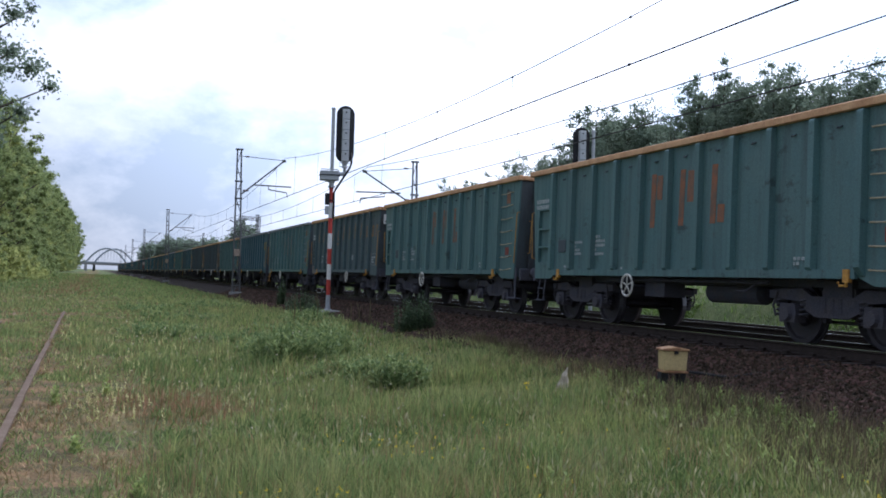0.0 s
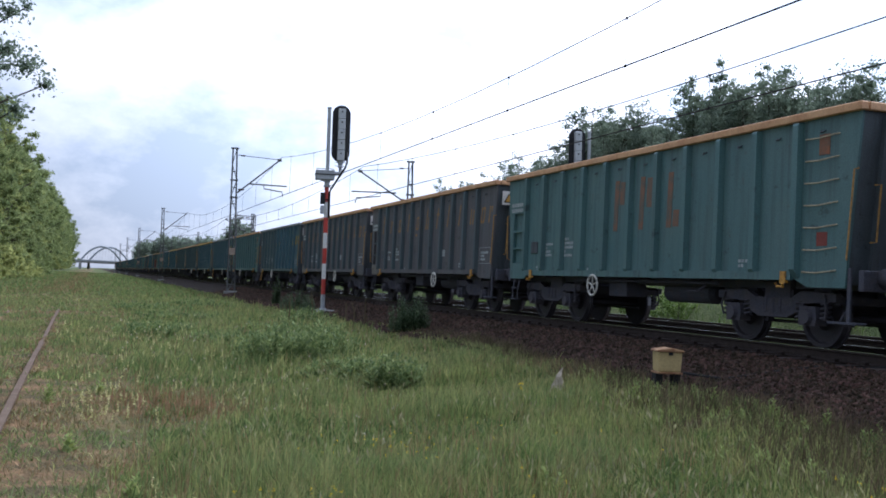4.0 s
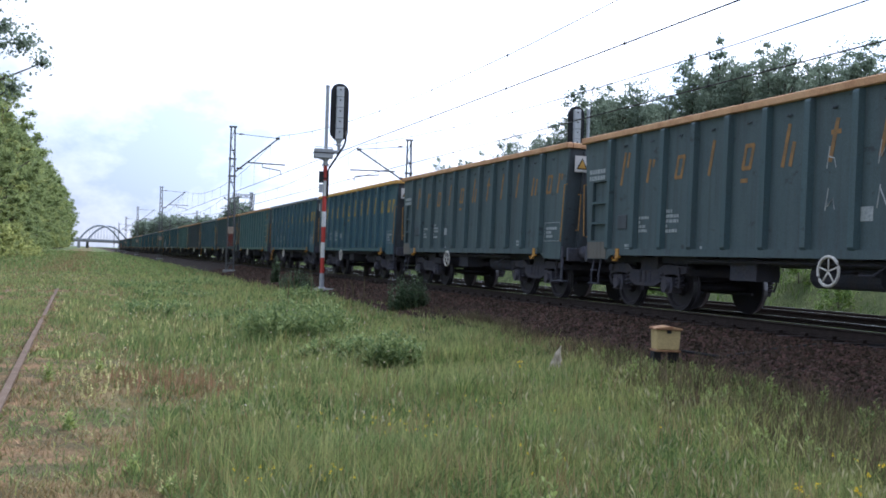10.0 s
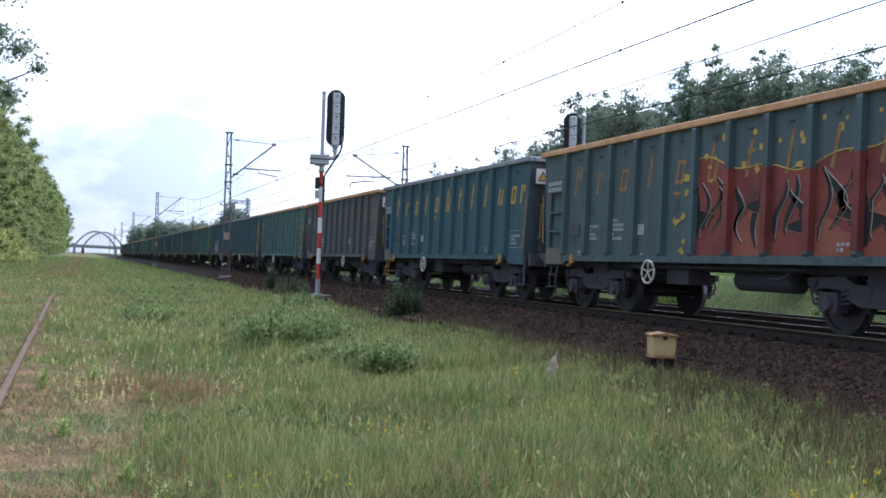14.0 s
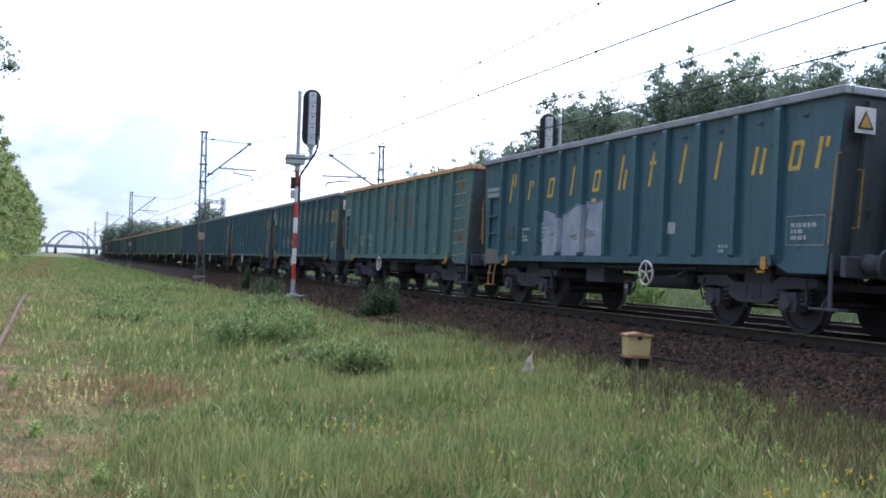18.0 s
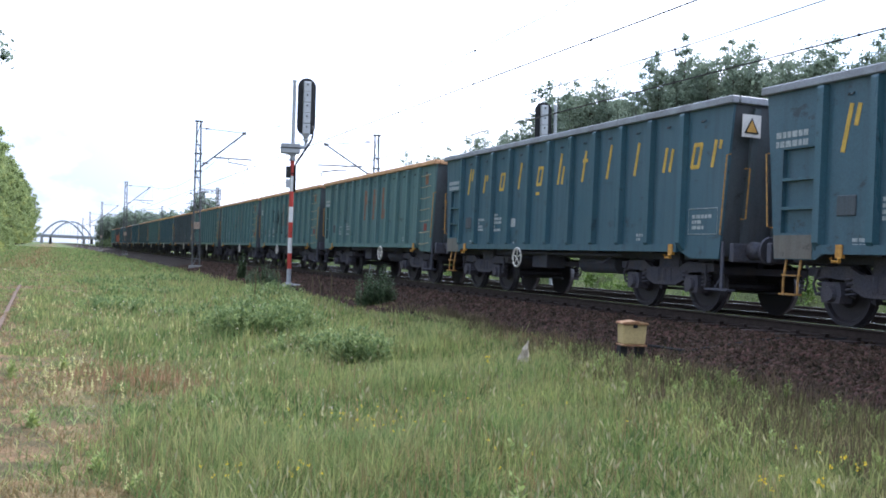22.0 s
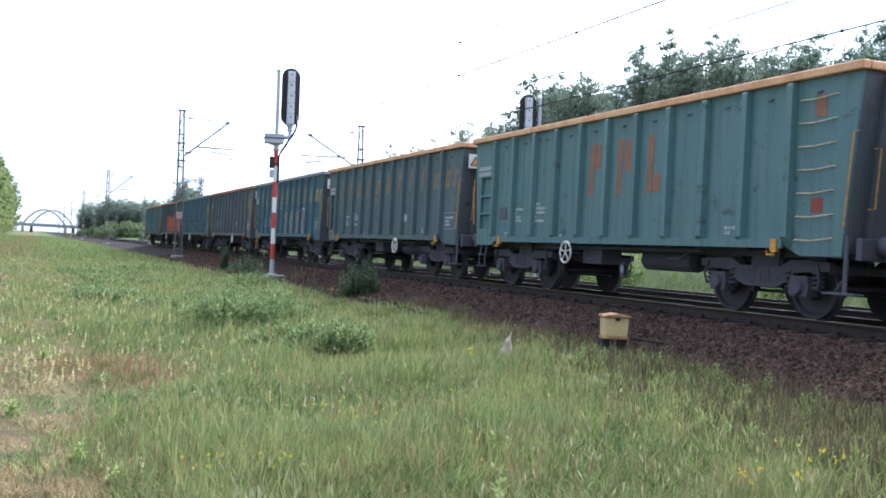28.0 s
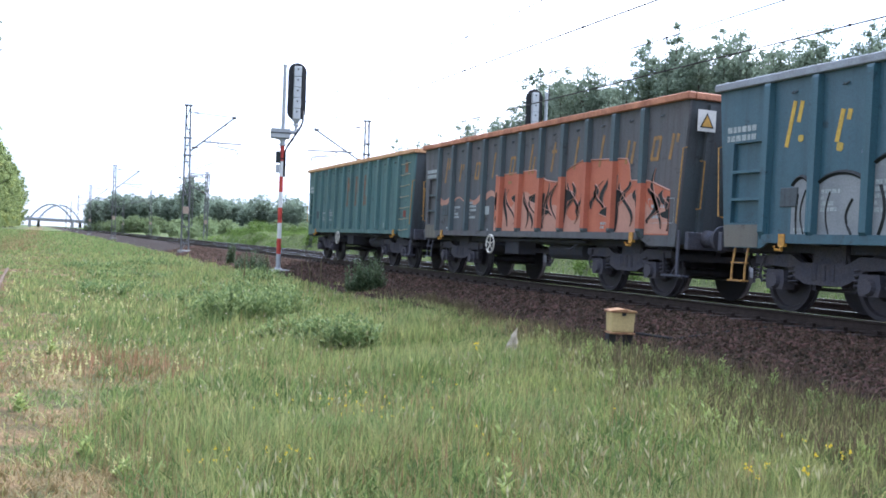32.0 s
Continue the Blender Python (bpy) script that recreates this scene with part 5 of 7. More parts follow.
def build_mast(x, y, height, inward, reach, z0, z1):
    """A lattice catenary mast with its cantilever over one track; inward is +1 or -1 along x."""
    m = thing("catenary_mast", (x, y, -0.5), "grey steel lattice catenary mast with a cantilever", "catenary mast", "catenary masts", ry=-1.3)
    top = height + 0.5
    wb, wt = 0.24, 0.12
    for sx in (-1, 1):
        part("leg", tube(B(), [(sx * wb, 0, 0), (sx * wt, 0, top)], 0.055, 5), MAST, m)
    n = 9
    for k in range(n):
        a, b = top * k / n, top * (k + 1) / n
        wa, w2 = wb + (wt - wb) * k / n, wb + (wt - wb) * (k + 1) / n
        d = 1 if k % 2 else -1
        part("lacing_bar", tube(B(), [(d * wa, 0, a), (-d * w2, 0, b)], 0.022, 4), MAST, m)
    for z in (top - 2.1, top - 3.2, top - 0.05):
        part("collar", box(B(), -0.24, 0.24, -0.09, 0.09, z, z + 0.10), MAST, m)
    part("footing", box(B(), -0.4, 0.4, -0.4, 0.4, -0.7, 0.12), CONCRETE, m, bevel=0.03)
    c = part("cantilever_tube", tube(B(), [(inward * 0.2, 0, z0), (inward * (reach + 0.1), 0, z1)], 0.05, 8), MAST, m)
    part("insulator", lathe(B(), [(-0.18, 0.03)] + [q for k in range(5) for q in ((-0.15 + 0.06 * k, 0.075), (-0.12 + 0.06 * k, 0.04))] + [(0.2, 0.03)], 0, 10, (inward * 0.45, 0, z0 + 0.22)), INSUL, c)
    tie = part("tie_rod", tube(B(), [(inward * 0.15, 0, top - 0.42), (inward * (reach + 0.1), 0, z1 + 0.02)], 0.024, 6), MAST, m)
    part("insulator", lathe(B(), [(-0.16, 0.03)] + [q for k in range(4) for q in ((-0.13 + 0.06 * k, 0.065), (-0.10 + 0.06 * k, 0.035))] + [(0.14, 0.03)], 0, 10, (inward * 0.55, 0, top - 0.44)), INSUL, tie)
    part("cantilever_cap", box(B(), inward * reach - 0.12 + inward * 0.08, inward * reach + 0.12 + inward * 0.08, -0.07, 0.07, z1 - 0.08, z1 + 0.08), MAST, c)
    r = part("registration_tube", tube(B(), [(inward * 0.9, 0, z0 + 0.62), (inward * (reach + 0.6), 0, z0 + 0.58)], 0.05, 6), MAST, m)
    part("steady_arm", tube(B(), [(inward * 1.9, 0, z0 + 0.60), (inward * 1.9, 0, z0 + 0.36), (inward * (reach + 0.3), 0, z0 + 0.2), (inward * (reach + 0.35), 0, z0 - 0.1)], 0.04, 5), MAST, r)
    part("sign_plate", box(B(), -0.19, 0.17, -0.12, -0.10, 2.42, 2.86), SIGN_TAN, m, "small tan plate")
    for k in range(8):
        z = top * (k + 0.5) / 9
        wz = wb + (wt - wb) * (k + 0.5) / 9
        part("batten", box(B(), -wz, wz, -0.05, -0.03, z, z + 0.07), MAST, m)
    return m


LEFT_MASTS = (-4.0, 64.0, 132.0, 200.0, 268.0, 336.0, 404.0)
RIGHT_MASTS = (-7.0, 58.2, 122.0, 188.0, 254.0, 320.0, 386.0)
for y in LEFT_MASTS:
    build_mast(8.40, y, 8.75, 1, TRACK_1 - 8.4, 6.4, 8.66)
for y in RIGHT_MASTS:
    build_mast(18.38, y, 8.15, -1, 18.3 - TRACK_2, 6.05, 7.88)


def build_wires(x, masts, z_contact, z_support, sag, group, thick=1.0):
    """Contact wire, sagging messenger wire, and the droppers between them."""
    ob = thing("overhead_wire", (x, 0, 0), "dark contact wire hung by droppers from a messenger wire", "overhead wire", group)
    for dx in (-0.02, 0.02):
        part("contact_wire", tube(B(), [(dx, -60, z_contact), (dx, 404, z_contact)], 0.011 * thick, 5), WIRE, ob)
    pts = []
    for a, b in zip(masts, masts[1:]):
        for k in range(14):
            u = k / 14
            pts.append((0, a + (b - a) * u, z_support - 4 * sag * u * (1 - u)))
    part("messenger_wire", tube(B(), pts, 0.0145 * thick, 5), WIRE, ob)
    for a, b in zip(masts[:3], masts[1:]):
        n = 10
        for k in range(n):
            u = (k + 0.5) / n
            y, zt = a + (b - a) * u, z_support - 4 * sag * u * (1 - u)
            d = part("dropper", tube(B(), [(0, y, z_contact), (0, y, zt)], 0.0075 * thick, 4), WIRE, ob)
            for zc in (z_contact, zt):
                part("clamp", box(B(), -0.02, 0.02, y - 0.03, y + 0.03, zc - 0.03, zc + 0.03), BLACK, d)


build_wires(TRACK_1, LEFT_MASTS, 5.86, 8.42, 1.6, "overhead wires")
build_wires(TRACK_2, RIGHT_MASTS, 5.69, 7.60, 1.03, "overhead wires", 1.25)

# far portal frame and a pole beyond the tracks
for x, y in ((20.3, 150.0), (22.6, 150.0)):
    pl = thing("lattice_pole", (x, y, -0.4), "slender grey lattice pole beside the track", "pole", "lattice poles")
    for sx in (-0.25, 0.25):
        part("leg", tube(B(), [(sx, 0, 0), (sx * 0.7, 0, 10.1)], 0.06, 5), MAST, pl)
    bm = B()
    for k in range(12):
        d = 0.22 if k % 2 else -0.22
        tube(bm, [(d, 0, k * 0.85), (-d, 0, (k + 1) * 0.85)], 0.025, 4)
    part("lacing", bm, MAST, pl)
beam = thing("signal_gantry_beam", (20.3, 150, 9.0), "thin lattice beam between two poles", "gantry beam")
part("chord", tube(B(), [(-0.6, 0, 0.05), (2.4, 0, 0.05)], 0.05, 5), MAST, beam)
part("chord", tube(B(), [(-0.6, 0, 0.55), (2.4, 0, 0.55)], 0.05, 5), MAST, beam)
bm = B()
for k in range(4):
    tube(bm, [(k * 0.75 - 0.6, 0, 0.05 if k % 2 else 0.55), (k * 0.75 + 0.15, 0, 0.55 if k % 2 else 0.05)], 0.03, 4)
part("lacing", bm, MAST, beam)

# ---------------------------------------------------------------- arch bridge far off


def build_bridge():
    b = thing("arch_bridge", (9.5, 900, 0), "pale grey road bridge with two steel arches", "bridge")
    span, rise, foot = 34.0, 13.0, 6.0
    for dx, dy in ((-2.6, 0), (4.2, 16)):
        x0 = dx - span / 2
        pts = [(x0 + span * u, dy, foot + 4 * rise * u * (1 - u)) for u in np.linspace(0, 1, 25)]
        a = part("arch", tube(B(), pts, 0.8, 8), ARCH, b, "grey steel arch")
        for u in np.linspace(0.10, 0.90, 12):
            x = x0 + span * u
            part("hanger", tube(B(), [(x, dy, 5.8), (x, dy, foot + 4 * rise * u * (1 - u))], 0.12, 5), ARCH, a)
        part("pier", prism(B(), [(x0 - 1.2, -1.5), (x0 + 1.6, -1.5), (x0 + 1.2, 4.4), (x0 - 0.8, 4.4)], 1, dy - 1, dy + 1), CONCRETE, b)
        part("pier", prism(B(), [(x0 + span - 1.6, -1.5), (x0 + span + 1.2, -1.5), (x0 + span + 0.8, 4.4), (x0 + span - 1.2, 4.4)], 1, dy - 1, dy + 1), CONCRETE, b)
    part("deck", box(B(), -60, 60, -1, 17, 4.4, 6.0), CONCRETE, b, "pale concrete deck")
    part("parapet", box(B(), -60, 60, -1.1, -0.9, 6.0, 7.1), ARCH, b)


build_bridge()

# ---------------------------------------------------------------- small trackside things


def build_cable_box():
    c = thing("cable_box", (7.89, 12.40, -0.70), "cream yellow trackside cable box on black legs", "cable box", rz=-12)
    body = part("body", prism(B(), [(-0.165, 0.29), (0.165, 0.29), (0.18, 0.575), (-0.18, 0.575)], 1, -0.13, 0.13), CABLE_BOX, c, bevel=0.012)
    part("lid", prism(B(), [(-0.205, 0.575), (0.205, 0.575), (0.195, 0.605), (0, 0.635), (-0.195, 0.605)], 1, -0.155, 0.155), LID_RUST, c, "rusty overhanging lid", bevel=0.008)
    part("base_flange", box(B(), -0.185, 0.185, -0.145, 0.145, 0.262, 0.288), LID_RUST, c, "rusty base flange", bevel=0.006)
    part("latch", box(B(), -0.03, 0.03, -0.15, -0.132, 0.53, 0.575), BLACK, body)
    for x in (-0.14, 0.13):
        part("leg", box(B(), x - 0.05, x + 0.05, -0.08, 0.08, -0.15, 0.262), BLACK, c)
    tagged(part("cable", tube(B(), [(8.1, 12.3, -0.42), (8.6, 12.0, -0.47), (9.2, 11.6, -0.31), (9.6, 11.3, -0.215), (10.1, 11.0, -0.205), (10.4, 10.8, -0.16)], 0.022, 6), BLACK, None), "black cable from box to rail", "cable")


build_cable_box()


def build_scrap():
    rng = random.Random(5)
    bm = B()
    n, m = 9, 4
    rings = []
    for k in range(m):
        r = (0.095, 0.075, 0.045, 0.012)[k]
        rings.append([bm.verts.new(((r + rng.uniform(-0.045, 0.035) * (k < 3)) * math.cos(2 * math.pi * j / n) + 0.02 * k, (r + rng.uniform(-0.03, 0.03)) * math.sin(2 * math.pi * j / n), (0.0, 0.16, 0.29, 0.40)[k] + rng.uniform(-0.02, 0.02))) for j in range(n)])
    for r, s in zip(rings, rings[1:]):
        for j in range(n):
            bm.faces.new((r[j], r[(j + 1) % n], s[(j + 1) % n], s[j]))
    bm.faces.new(rings[-1])
    bm.faces.new(rings[0][::-1])
    ob = part("plastic_bag", bm, PLASTIC, None, at=pose(6.2, 12.5, -0.80))
    tagged(ob, "crumpled pale plastic bag caught in the grass", "plastic bag")


build_scrap()


def build_siding():
    t = thing("disused_track", (0, 0, 0), "rusty disused rails sunk in dry grass", "railway track", "", "structure")
    for x, dz in ((-0.61, 0.0), (-2.12, -0.10)):
        bm = B()
        ys = list(np.arange(2.0, 44.1, 3.0))
        rings = []
        for y in ys:
            cx = x - 0.0105 * y
            z = -0.745 + dz + 0.012 * math.sin(y * 0.5) - 0.22 * max(0, (y - 36) / 8)
            rings.append([bm.verts.new((cx + p[0], y, z + p[1])) for p in RAIL_SHAPE])
        for r, s in zip(rings, rings[1:]):
            for j in range(len(RAIL_SHAPE)):
                bm.faces.new((r[j], r[(j + 1) % len(RAIL_SHAPE)], s[(j + 1) % len(RAIL_SHAPE)], s[j]))
        bm.faces.new(rings[0]), bm.faces.new(rings[-1][::-1])
        part("rail", bm, RUST, t, "thickly rusted rail")


build_siding()

# ---------------------------------------------------------------- trees


def leaf_cloud(rng, centres, radii, n, size, squash=0.8):
    """Leaf faces scattered in clumps round the centres: arrays for raw_mesh."""
    centres, radii = np.asarray(centres), np.asarray(radii)
    w = radii ** 2
    pick = rng.choice(len(centres), n, p=w / w.sum())
    d = rng.normal(size=(n, 3))
    d /= np.linalg.norm(d, axis=1)[:, None]
    r = radii[pick] * np.minimum(0.12 + np.abs(rng.normal(0, 0.6, n)), 1.4)
    p = centres[pick] + d * r[:, None] * np.array([1, 1, squash])
    a = rng.normal(size=(n, 3))
    a /= np.linalg.norm(a, axis=1)[:, None]
    b = np.cross(a, rng.normal(size=(n, 3)))
    b /= np.linalg.norm(b, axis=1)[:, None]
    s = size * rng.uniform(0.6, 1.3, n)[:, None]
    v = np.stack([p - a * s, p + b * s * 0.55, p + a * s, p - b * s * 0.55], 1).reshape(-1, 3)
    return v, np.arange(4 * n).reshape(-1, 4)


def tree_meshes(seed, height, spread, n_leaf, leaf, leaf_mat, low=0.3, n_clump=60, fat=0.26, full=False, squash=0.8):
    """Trunk with limbs, and a crown of leaves in many uneven sprays."""
    rng = np.random.default_rng(seed)
    bm = B()
    k = 7
    bend = rng.normal(0, 0.02 * height, (2,))
    pts = [(bend[0] * (i / k) ** 2, bend[1] * (i / k) ** 2, height * 0.9 * i / k) for i in range(k + 1)]
    tube(bm, pts, [0.016 * height * (1 - 0.88 * i / k) for i in range(k + 1)], 7)
    centres, radii = [], []
    for i in range(n_clump):
        u = low + (1 - low) * ((i + 0.5) / n_clump) ** 0.9
        v = (u - low) / (1 - low)
        prof = (0.55 + 0.45 * math.sin(math.pi * min(1, v + 0.25))) if v < 0.6 else max(0.12, (1 - v) / 0.4) ** 0.75
        if full:
            prof = (1 - 0.8 * max(0.0, (v - 0.3) / 0.7) ** 2.4) * (0.8 + 0.2 * min(1, v * 4))
        a = i * 2.4 + rng.uniform(-0.6, 0.6)
        r = spread * prof * rng.uniform(0.12, 1.08) ** 0.62
        c = np.array([r * math.cos(a), r * math.sin(a), height * u * 0.97])
        centres.append(c)
        radii.append(spread * fat * rng.uniform(0.55, 1.35) * (0.55 + 0.45 * prof))
        if i % 3 == 0:
            z0 = max(0.12, u - 0.2) * height * 0.9
            j = z0 / (height * 0.9)
            st = Vector((bend[0] * j * j, bend[1] * j * j, z0))
            en = Vector(c)
            tube(bm, [st, st.lerp(en, 0.5) + Vector((0, 0, 0.02 * height)), en], [0.006 * height, 0.004 * height, 0.0012 * height], 5)
    trunk = finish(bm, "trunk", BARK)
    v, f = leaf_cloud(rng, centres, radii, n_leaf, leaf, squash)
    return trunk, raw_mesh("crown", v, f, leaf_mat)


def spire_meshes(seed, height, spread, n_leaf, leaf, leaf_mat, leaders):
    """A slender tree of several upright leaders, set with short leafy side shoots, with gaps between them."""
    rng = np.random.default_rng(seed)
    bm = B()
    tube(bm, [(0, 0, 0), (0.1, 0, height * 0.4), (0, 0.1, height * 0.9)], [0.014 * height, 0.010 * height, 0.002 * height], 7)
    centres, radii = [], []
    for k in range(leaders):
        a = 2.4 * k + rng.uniform(-0.5, 0.5)
        r = 0 if k == 0 else spread * rng.uniform(0.35, 0.85)
        top = np.array([r * math.cos(a), r * math.sin(a), height * (0.985 if k == 0 else rng.uniform(0.72, 0.95))])
        foot = np.array([0, 0, height * rng.uniform(0.12, 0.3)])
        mid = foot + (top - foot) * 0.5 + np.array([0.35 * r * math.cos(a), 0.35 * r * math.sin(a), 0])
        tube(bm, [foot, mid, top], [0.006 * height, 0.004 * height, 0.0008 * height], 5)
        n = 24
        for i in range(n):
            u = 0.12 + 0.88 * (i + rng.uniform(0, 1)) / n
            axis = foot * (1 - u) ** 2 + 2 * mid * u * (1 - u) + top * u * u
            b = i * 2.4 + rng.uniform(-0.5, 0.5)
            reach = spread * (0.46 * (1 - u) ** 0.7 + 0.22) * rng.uniform(0.2, 1.2)
            tip = axis + np.array([reach * math.cos(b), reach * math.sin(b), reach * rng.uniform(0.1, 0.7)])
            if i % 2 == 0:
                tube(bm, [axis, tip], [0.0018 * height, 0.0006 * height], 3)
            size = spread * (0.19 + 0.13 * (1 - u))
            centres += [tip, axis * 0.5 + tip * 0.5]
            radii += [size * rng.uniform(0.6, 1.2), size * rng.uniform(0.8, 1.3)]
    trunk = finish(bm, "trunk", BARK)
    v, f = leaf_cloud(rng, centres, radii, n_leaf, leaf, 0.85)
    return trunk, raw_mesh("crown", v, f, leaf_mat)


TREES = {}


def tree_kind(key, *args, **kw):
    TREES[key] = tree_meshes(*args, **kw)


tree_kind("edge_a", 21, 23.5, 6.0, 30000, 0.17, LEAF_A, low=0.04, n_clump=170, fat=0.135, full=True, squash=0.7)
tree_kind("edge_b", 22, 21.5, 5.4, 28000, 0.17, LEAF_YELLOW, low=0.04, n_clump=160, fat=0.135, full=True, squash=0.7)
tree_kind("edge_c", 23, 24.5, 6.2, 30000, 0.17, LEAF_A, low=0.05, n_clump=170, fat=0.135, full=True, squash=0.7)
tree_kind("overhang", 33, 30.0, 9.4, 30000, 0.18, LEAF_B, low=0.34, n_clump=150, fat=0.13)
for key, seed, spread, leaders in (("back_a", 24, 3.2, 8), ("back_b", 25, 2.8, 7), ("back_c", 26, 3.6, 9), ("back_d", 27, 2.6, 6)):
    TREES[key] = spire_meshes(seed, 16.0, spread, 24000, 0.125, LEAF_B, leaders)
tree_kind("fill_a", 41, 16.0, 4.2, 20000, 0.135, LEAF_B, low=0.10, n_clump=150, fat=0.17, squash=0.9)
tree_kind("fill_b", 42, 16.0, 3.8, 19000, 0.135, LEAF_B, low=0.10, n_clump=140, fat=0.18, squash=0.9)
tree_kind("far_low", 43, 5.0, 3.4, 2600, 0.26, LEAF_SCRUB, low=0.02, n_clump=40, fat=0.3)
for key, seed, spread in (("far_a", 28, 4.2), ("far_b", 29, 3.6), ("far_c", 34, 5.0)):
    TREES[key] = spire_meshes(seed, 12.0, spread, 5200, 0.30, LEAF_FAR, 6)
tree_kind("bush_a", 35, 2.6, 1.9, 1300, 0.15, LEAF_YELLOW, low=0.03, n_clump=34)
tree_kind("bush_b", 36, 3.2, 1.8, 1400, 0.15, LEAF_A, low=0.03, n_clump=34)
tree_kind("shrub_a", 30, 2.3, 1.3, 1500, 0.085, LEAF_BANK, low=0.05, n_clump=30)
tree_kind("shrub_b", 31, 1.8, 1.5, 1500, 0.085, LEAF_BANK, low=0.03, n_clump=30)


def plant_tree(key, x, y, rz, label, group, name="tree", cat="tree", sink=0.15, size=1.0):
    t = thing(name, (x, y, float(ground_z(x, y)) - sink), label, cat, group, rz=rz)
    trunk, crown = TREES[key]
    t.scale = (size, size, size)
    part("trunk", trunk, None, t)
    part("crown", crown, None, t)


rng_t = random.Random(12)
# woods along the verge, away from the tracks
y = 66.0
k = 0
while y < 560:
    x = -14.2 + rng_t.uniform(-1.4, 1.2)
    plant_tree(("edge_a", "edge_b", "edge_c")[k % 3], x, y, rng_t.uniform(0, 360), "tall broadleaved tree in fresh green leaf at the wood edge", "trees of the wood edge", size=rng_t.uniform(0.98, 1.2))
    if y < 330:
        plant_tree(("edge_c", "edge_a", "edge_b")[k % 3], x - rng_t.uniform(6, 9), y + 3, rng_t.uniform(0, 360), "tall broadleaved tree standing behind the wood edge", "trees of the wood edge")
    y += rng_t.uniform(7.5, 10.5) * (1 + y / 600)
    k += 1
plant_tree("overhang", -13.2, 80.0, 40, "tall dark tree leaning out over the verge", "trees of the wood edge")
# undergrowth at the foot of the wood
for k in range(34):
    y = 58 + 4.2 * k + rng_t.uniform(-2, 2)
    plant_tree(("bush_a", "bush_b")[k % 2], -9.6 + rng_t.uniform(-1.6, 1.0), y, rng_t.uniform(0, 360), "leafy shrub at the foot of the wood edge", "shrubs of the wood edge", "shrub", "shrub", 0.2, rng_t.uniform(0.7, 1.6))
# belt of trees beyond the far track: place along it and height of the top above the rails
BELT = [(119.5, 14.2), (110, 13.3), (103, 13.0), (92.5, 14.2), (89, 14.1), (85, 14.6), (79.2, 17.5), (75, 16.1), (71.3, 16.5), (67.9, 14.2), (65, 14.3), (62.1, 17.1), (58.7, 17.1), (56.6, 15.3), (54.6, 16.6), (51.7, 15.6), (50, 14.3), (48, 13.4), (46.9, 14.4), (45.6, 14.0), (44, 14.4), (41.5, 14.4), (38, 15), (34, 14), (29, 15), (24, 14)]
for k, (y, top) in enumerate(BELT):
    x = 41 + rng_t.uniform(-0.5, 0.5)
    g = float(ground_z(x, y))
    plant_tree(("back_a", "back_b", "back_d", "back_c", "back_b")[k % 5], x, y, rng_t.uniform(0, 360), "slender dull green tree in the belt beyond the tracks", "trees beyond the tracks", size=(top - g + 0.15) / 16.0)
    if y < 96:
        plant_tree(("fill_a", "fill_b")[k % 2], x + rng_t.uniform(1.5, 4), y + rng_t.uniform(-1, 2.5), rng_t.uniform(0, 360), "dull green tree at the back of the belt", "trees beyond the tracks", size=(min(top, 16.0) - g - 0.9) / 16.0)
for y, top in ((87.5, 13.8), (84, 14.6), (81, 15.4), (77.2, 16.2), (75.2, 15.4), (73.2, 15.9), (69.5, 14.8), (67.4, 14.0), (66.4, 13.6), (63.5, 14.4), (60.4, 15.6)):
    x = 42 + rng_t.uniform(-0.4, 0.8)
    plant_tree("fill_b", x, y, rng_t.uniform(0, 360), "dense dull green tree filling the belt", "trees beyond the tracks", size=(top - float(ground_z(x, y)) + 0.1) / 16.0)
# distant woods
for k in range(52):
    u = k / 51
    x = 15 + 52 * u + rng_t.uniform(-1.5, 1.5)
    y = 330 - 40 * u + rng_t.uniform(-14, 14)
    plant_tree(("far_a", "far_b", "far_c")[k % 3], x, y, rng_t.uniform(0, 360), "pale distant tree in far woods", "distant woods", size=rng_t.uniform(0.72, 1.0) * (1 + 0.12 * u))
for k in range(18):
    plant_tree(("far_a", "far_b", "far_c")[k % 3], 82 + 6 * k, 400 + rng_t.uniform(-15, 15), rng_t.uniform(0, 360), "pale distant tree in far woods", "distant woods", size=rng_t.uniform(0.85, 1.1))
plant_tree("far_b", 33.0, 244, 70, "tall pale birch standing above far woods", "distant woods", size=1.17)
for k in range(36):
    u = k / 35
    plant_tree("far_low", 14 + 56 * u + rng_t.uniform(-1, 1), 312 - 42 * u + rng_t.uniform(-8, 8), rng_t.uniform(0, 360), "pale green undergrowth at the foot of far woods", "undergrowth of far woods", "bush", "bush", 0.2, rng_t.uniform(0.6, 1.1))
for k in range(12):
    plant_tree("far_low", 80 + 9 * k, 385 + rng_t.uniform(-8, 8), rng_t.uniform(0, 360), "pale green undergrowth at the foot of far woods", "undergrowth of far woods", "bush", "bush", 0.2, rng_t.uniform(0.9, 1.4))
# young bushes beside the far track
for x, y, k in ((20.5, 205, 0.45), (24.0, 190, 0.6), (21.5, 180, 0.4), (23.5, 165, 0.45), (20.6, 150, 0.4), (27.0, 215, 0.7), (25.5, 172, 0.6), (29.0, 196, 0.8), (31.0, 180, 0.7)):
    plant_tree("far_low", x, y, 40 * y, "pale green bush beside the far track", "bushes beside the far track", "bush", "bush", 0.1, k)
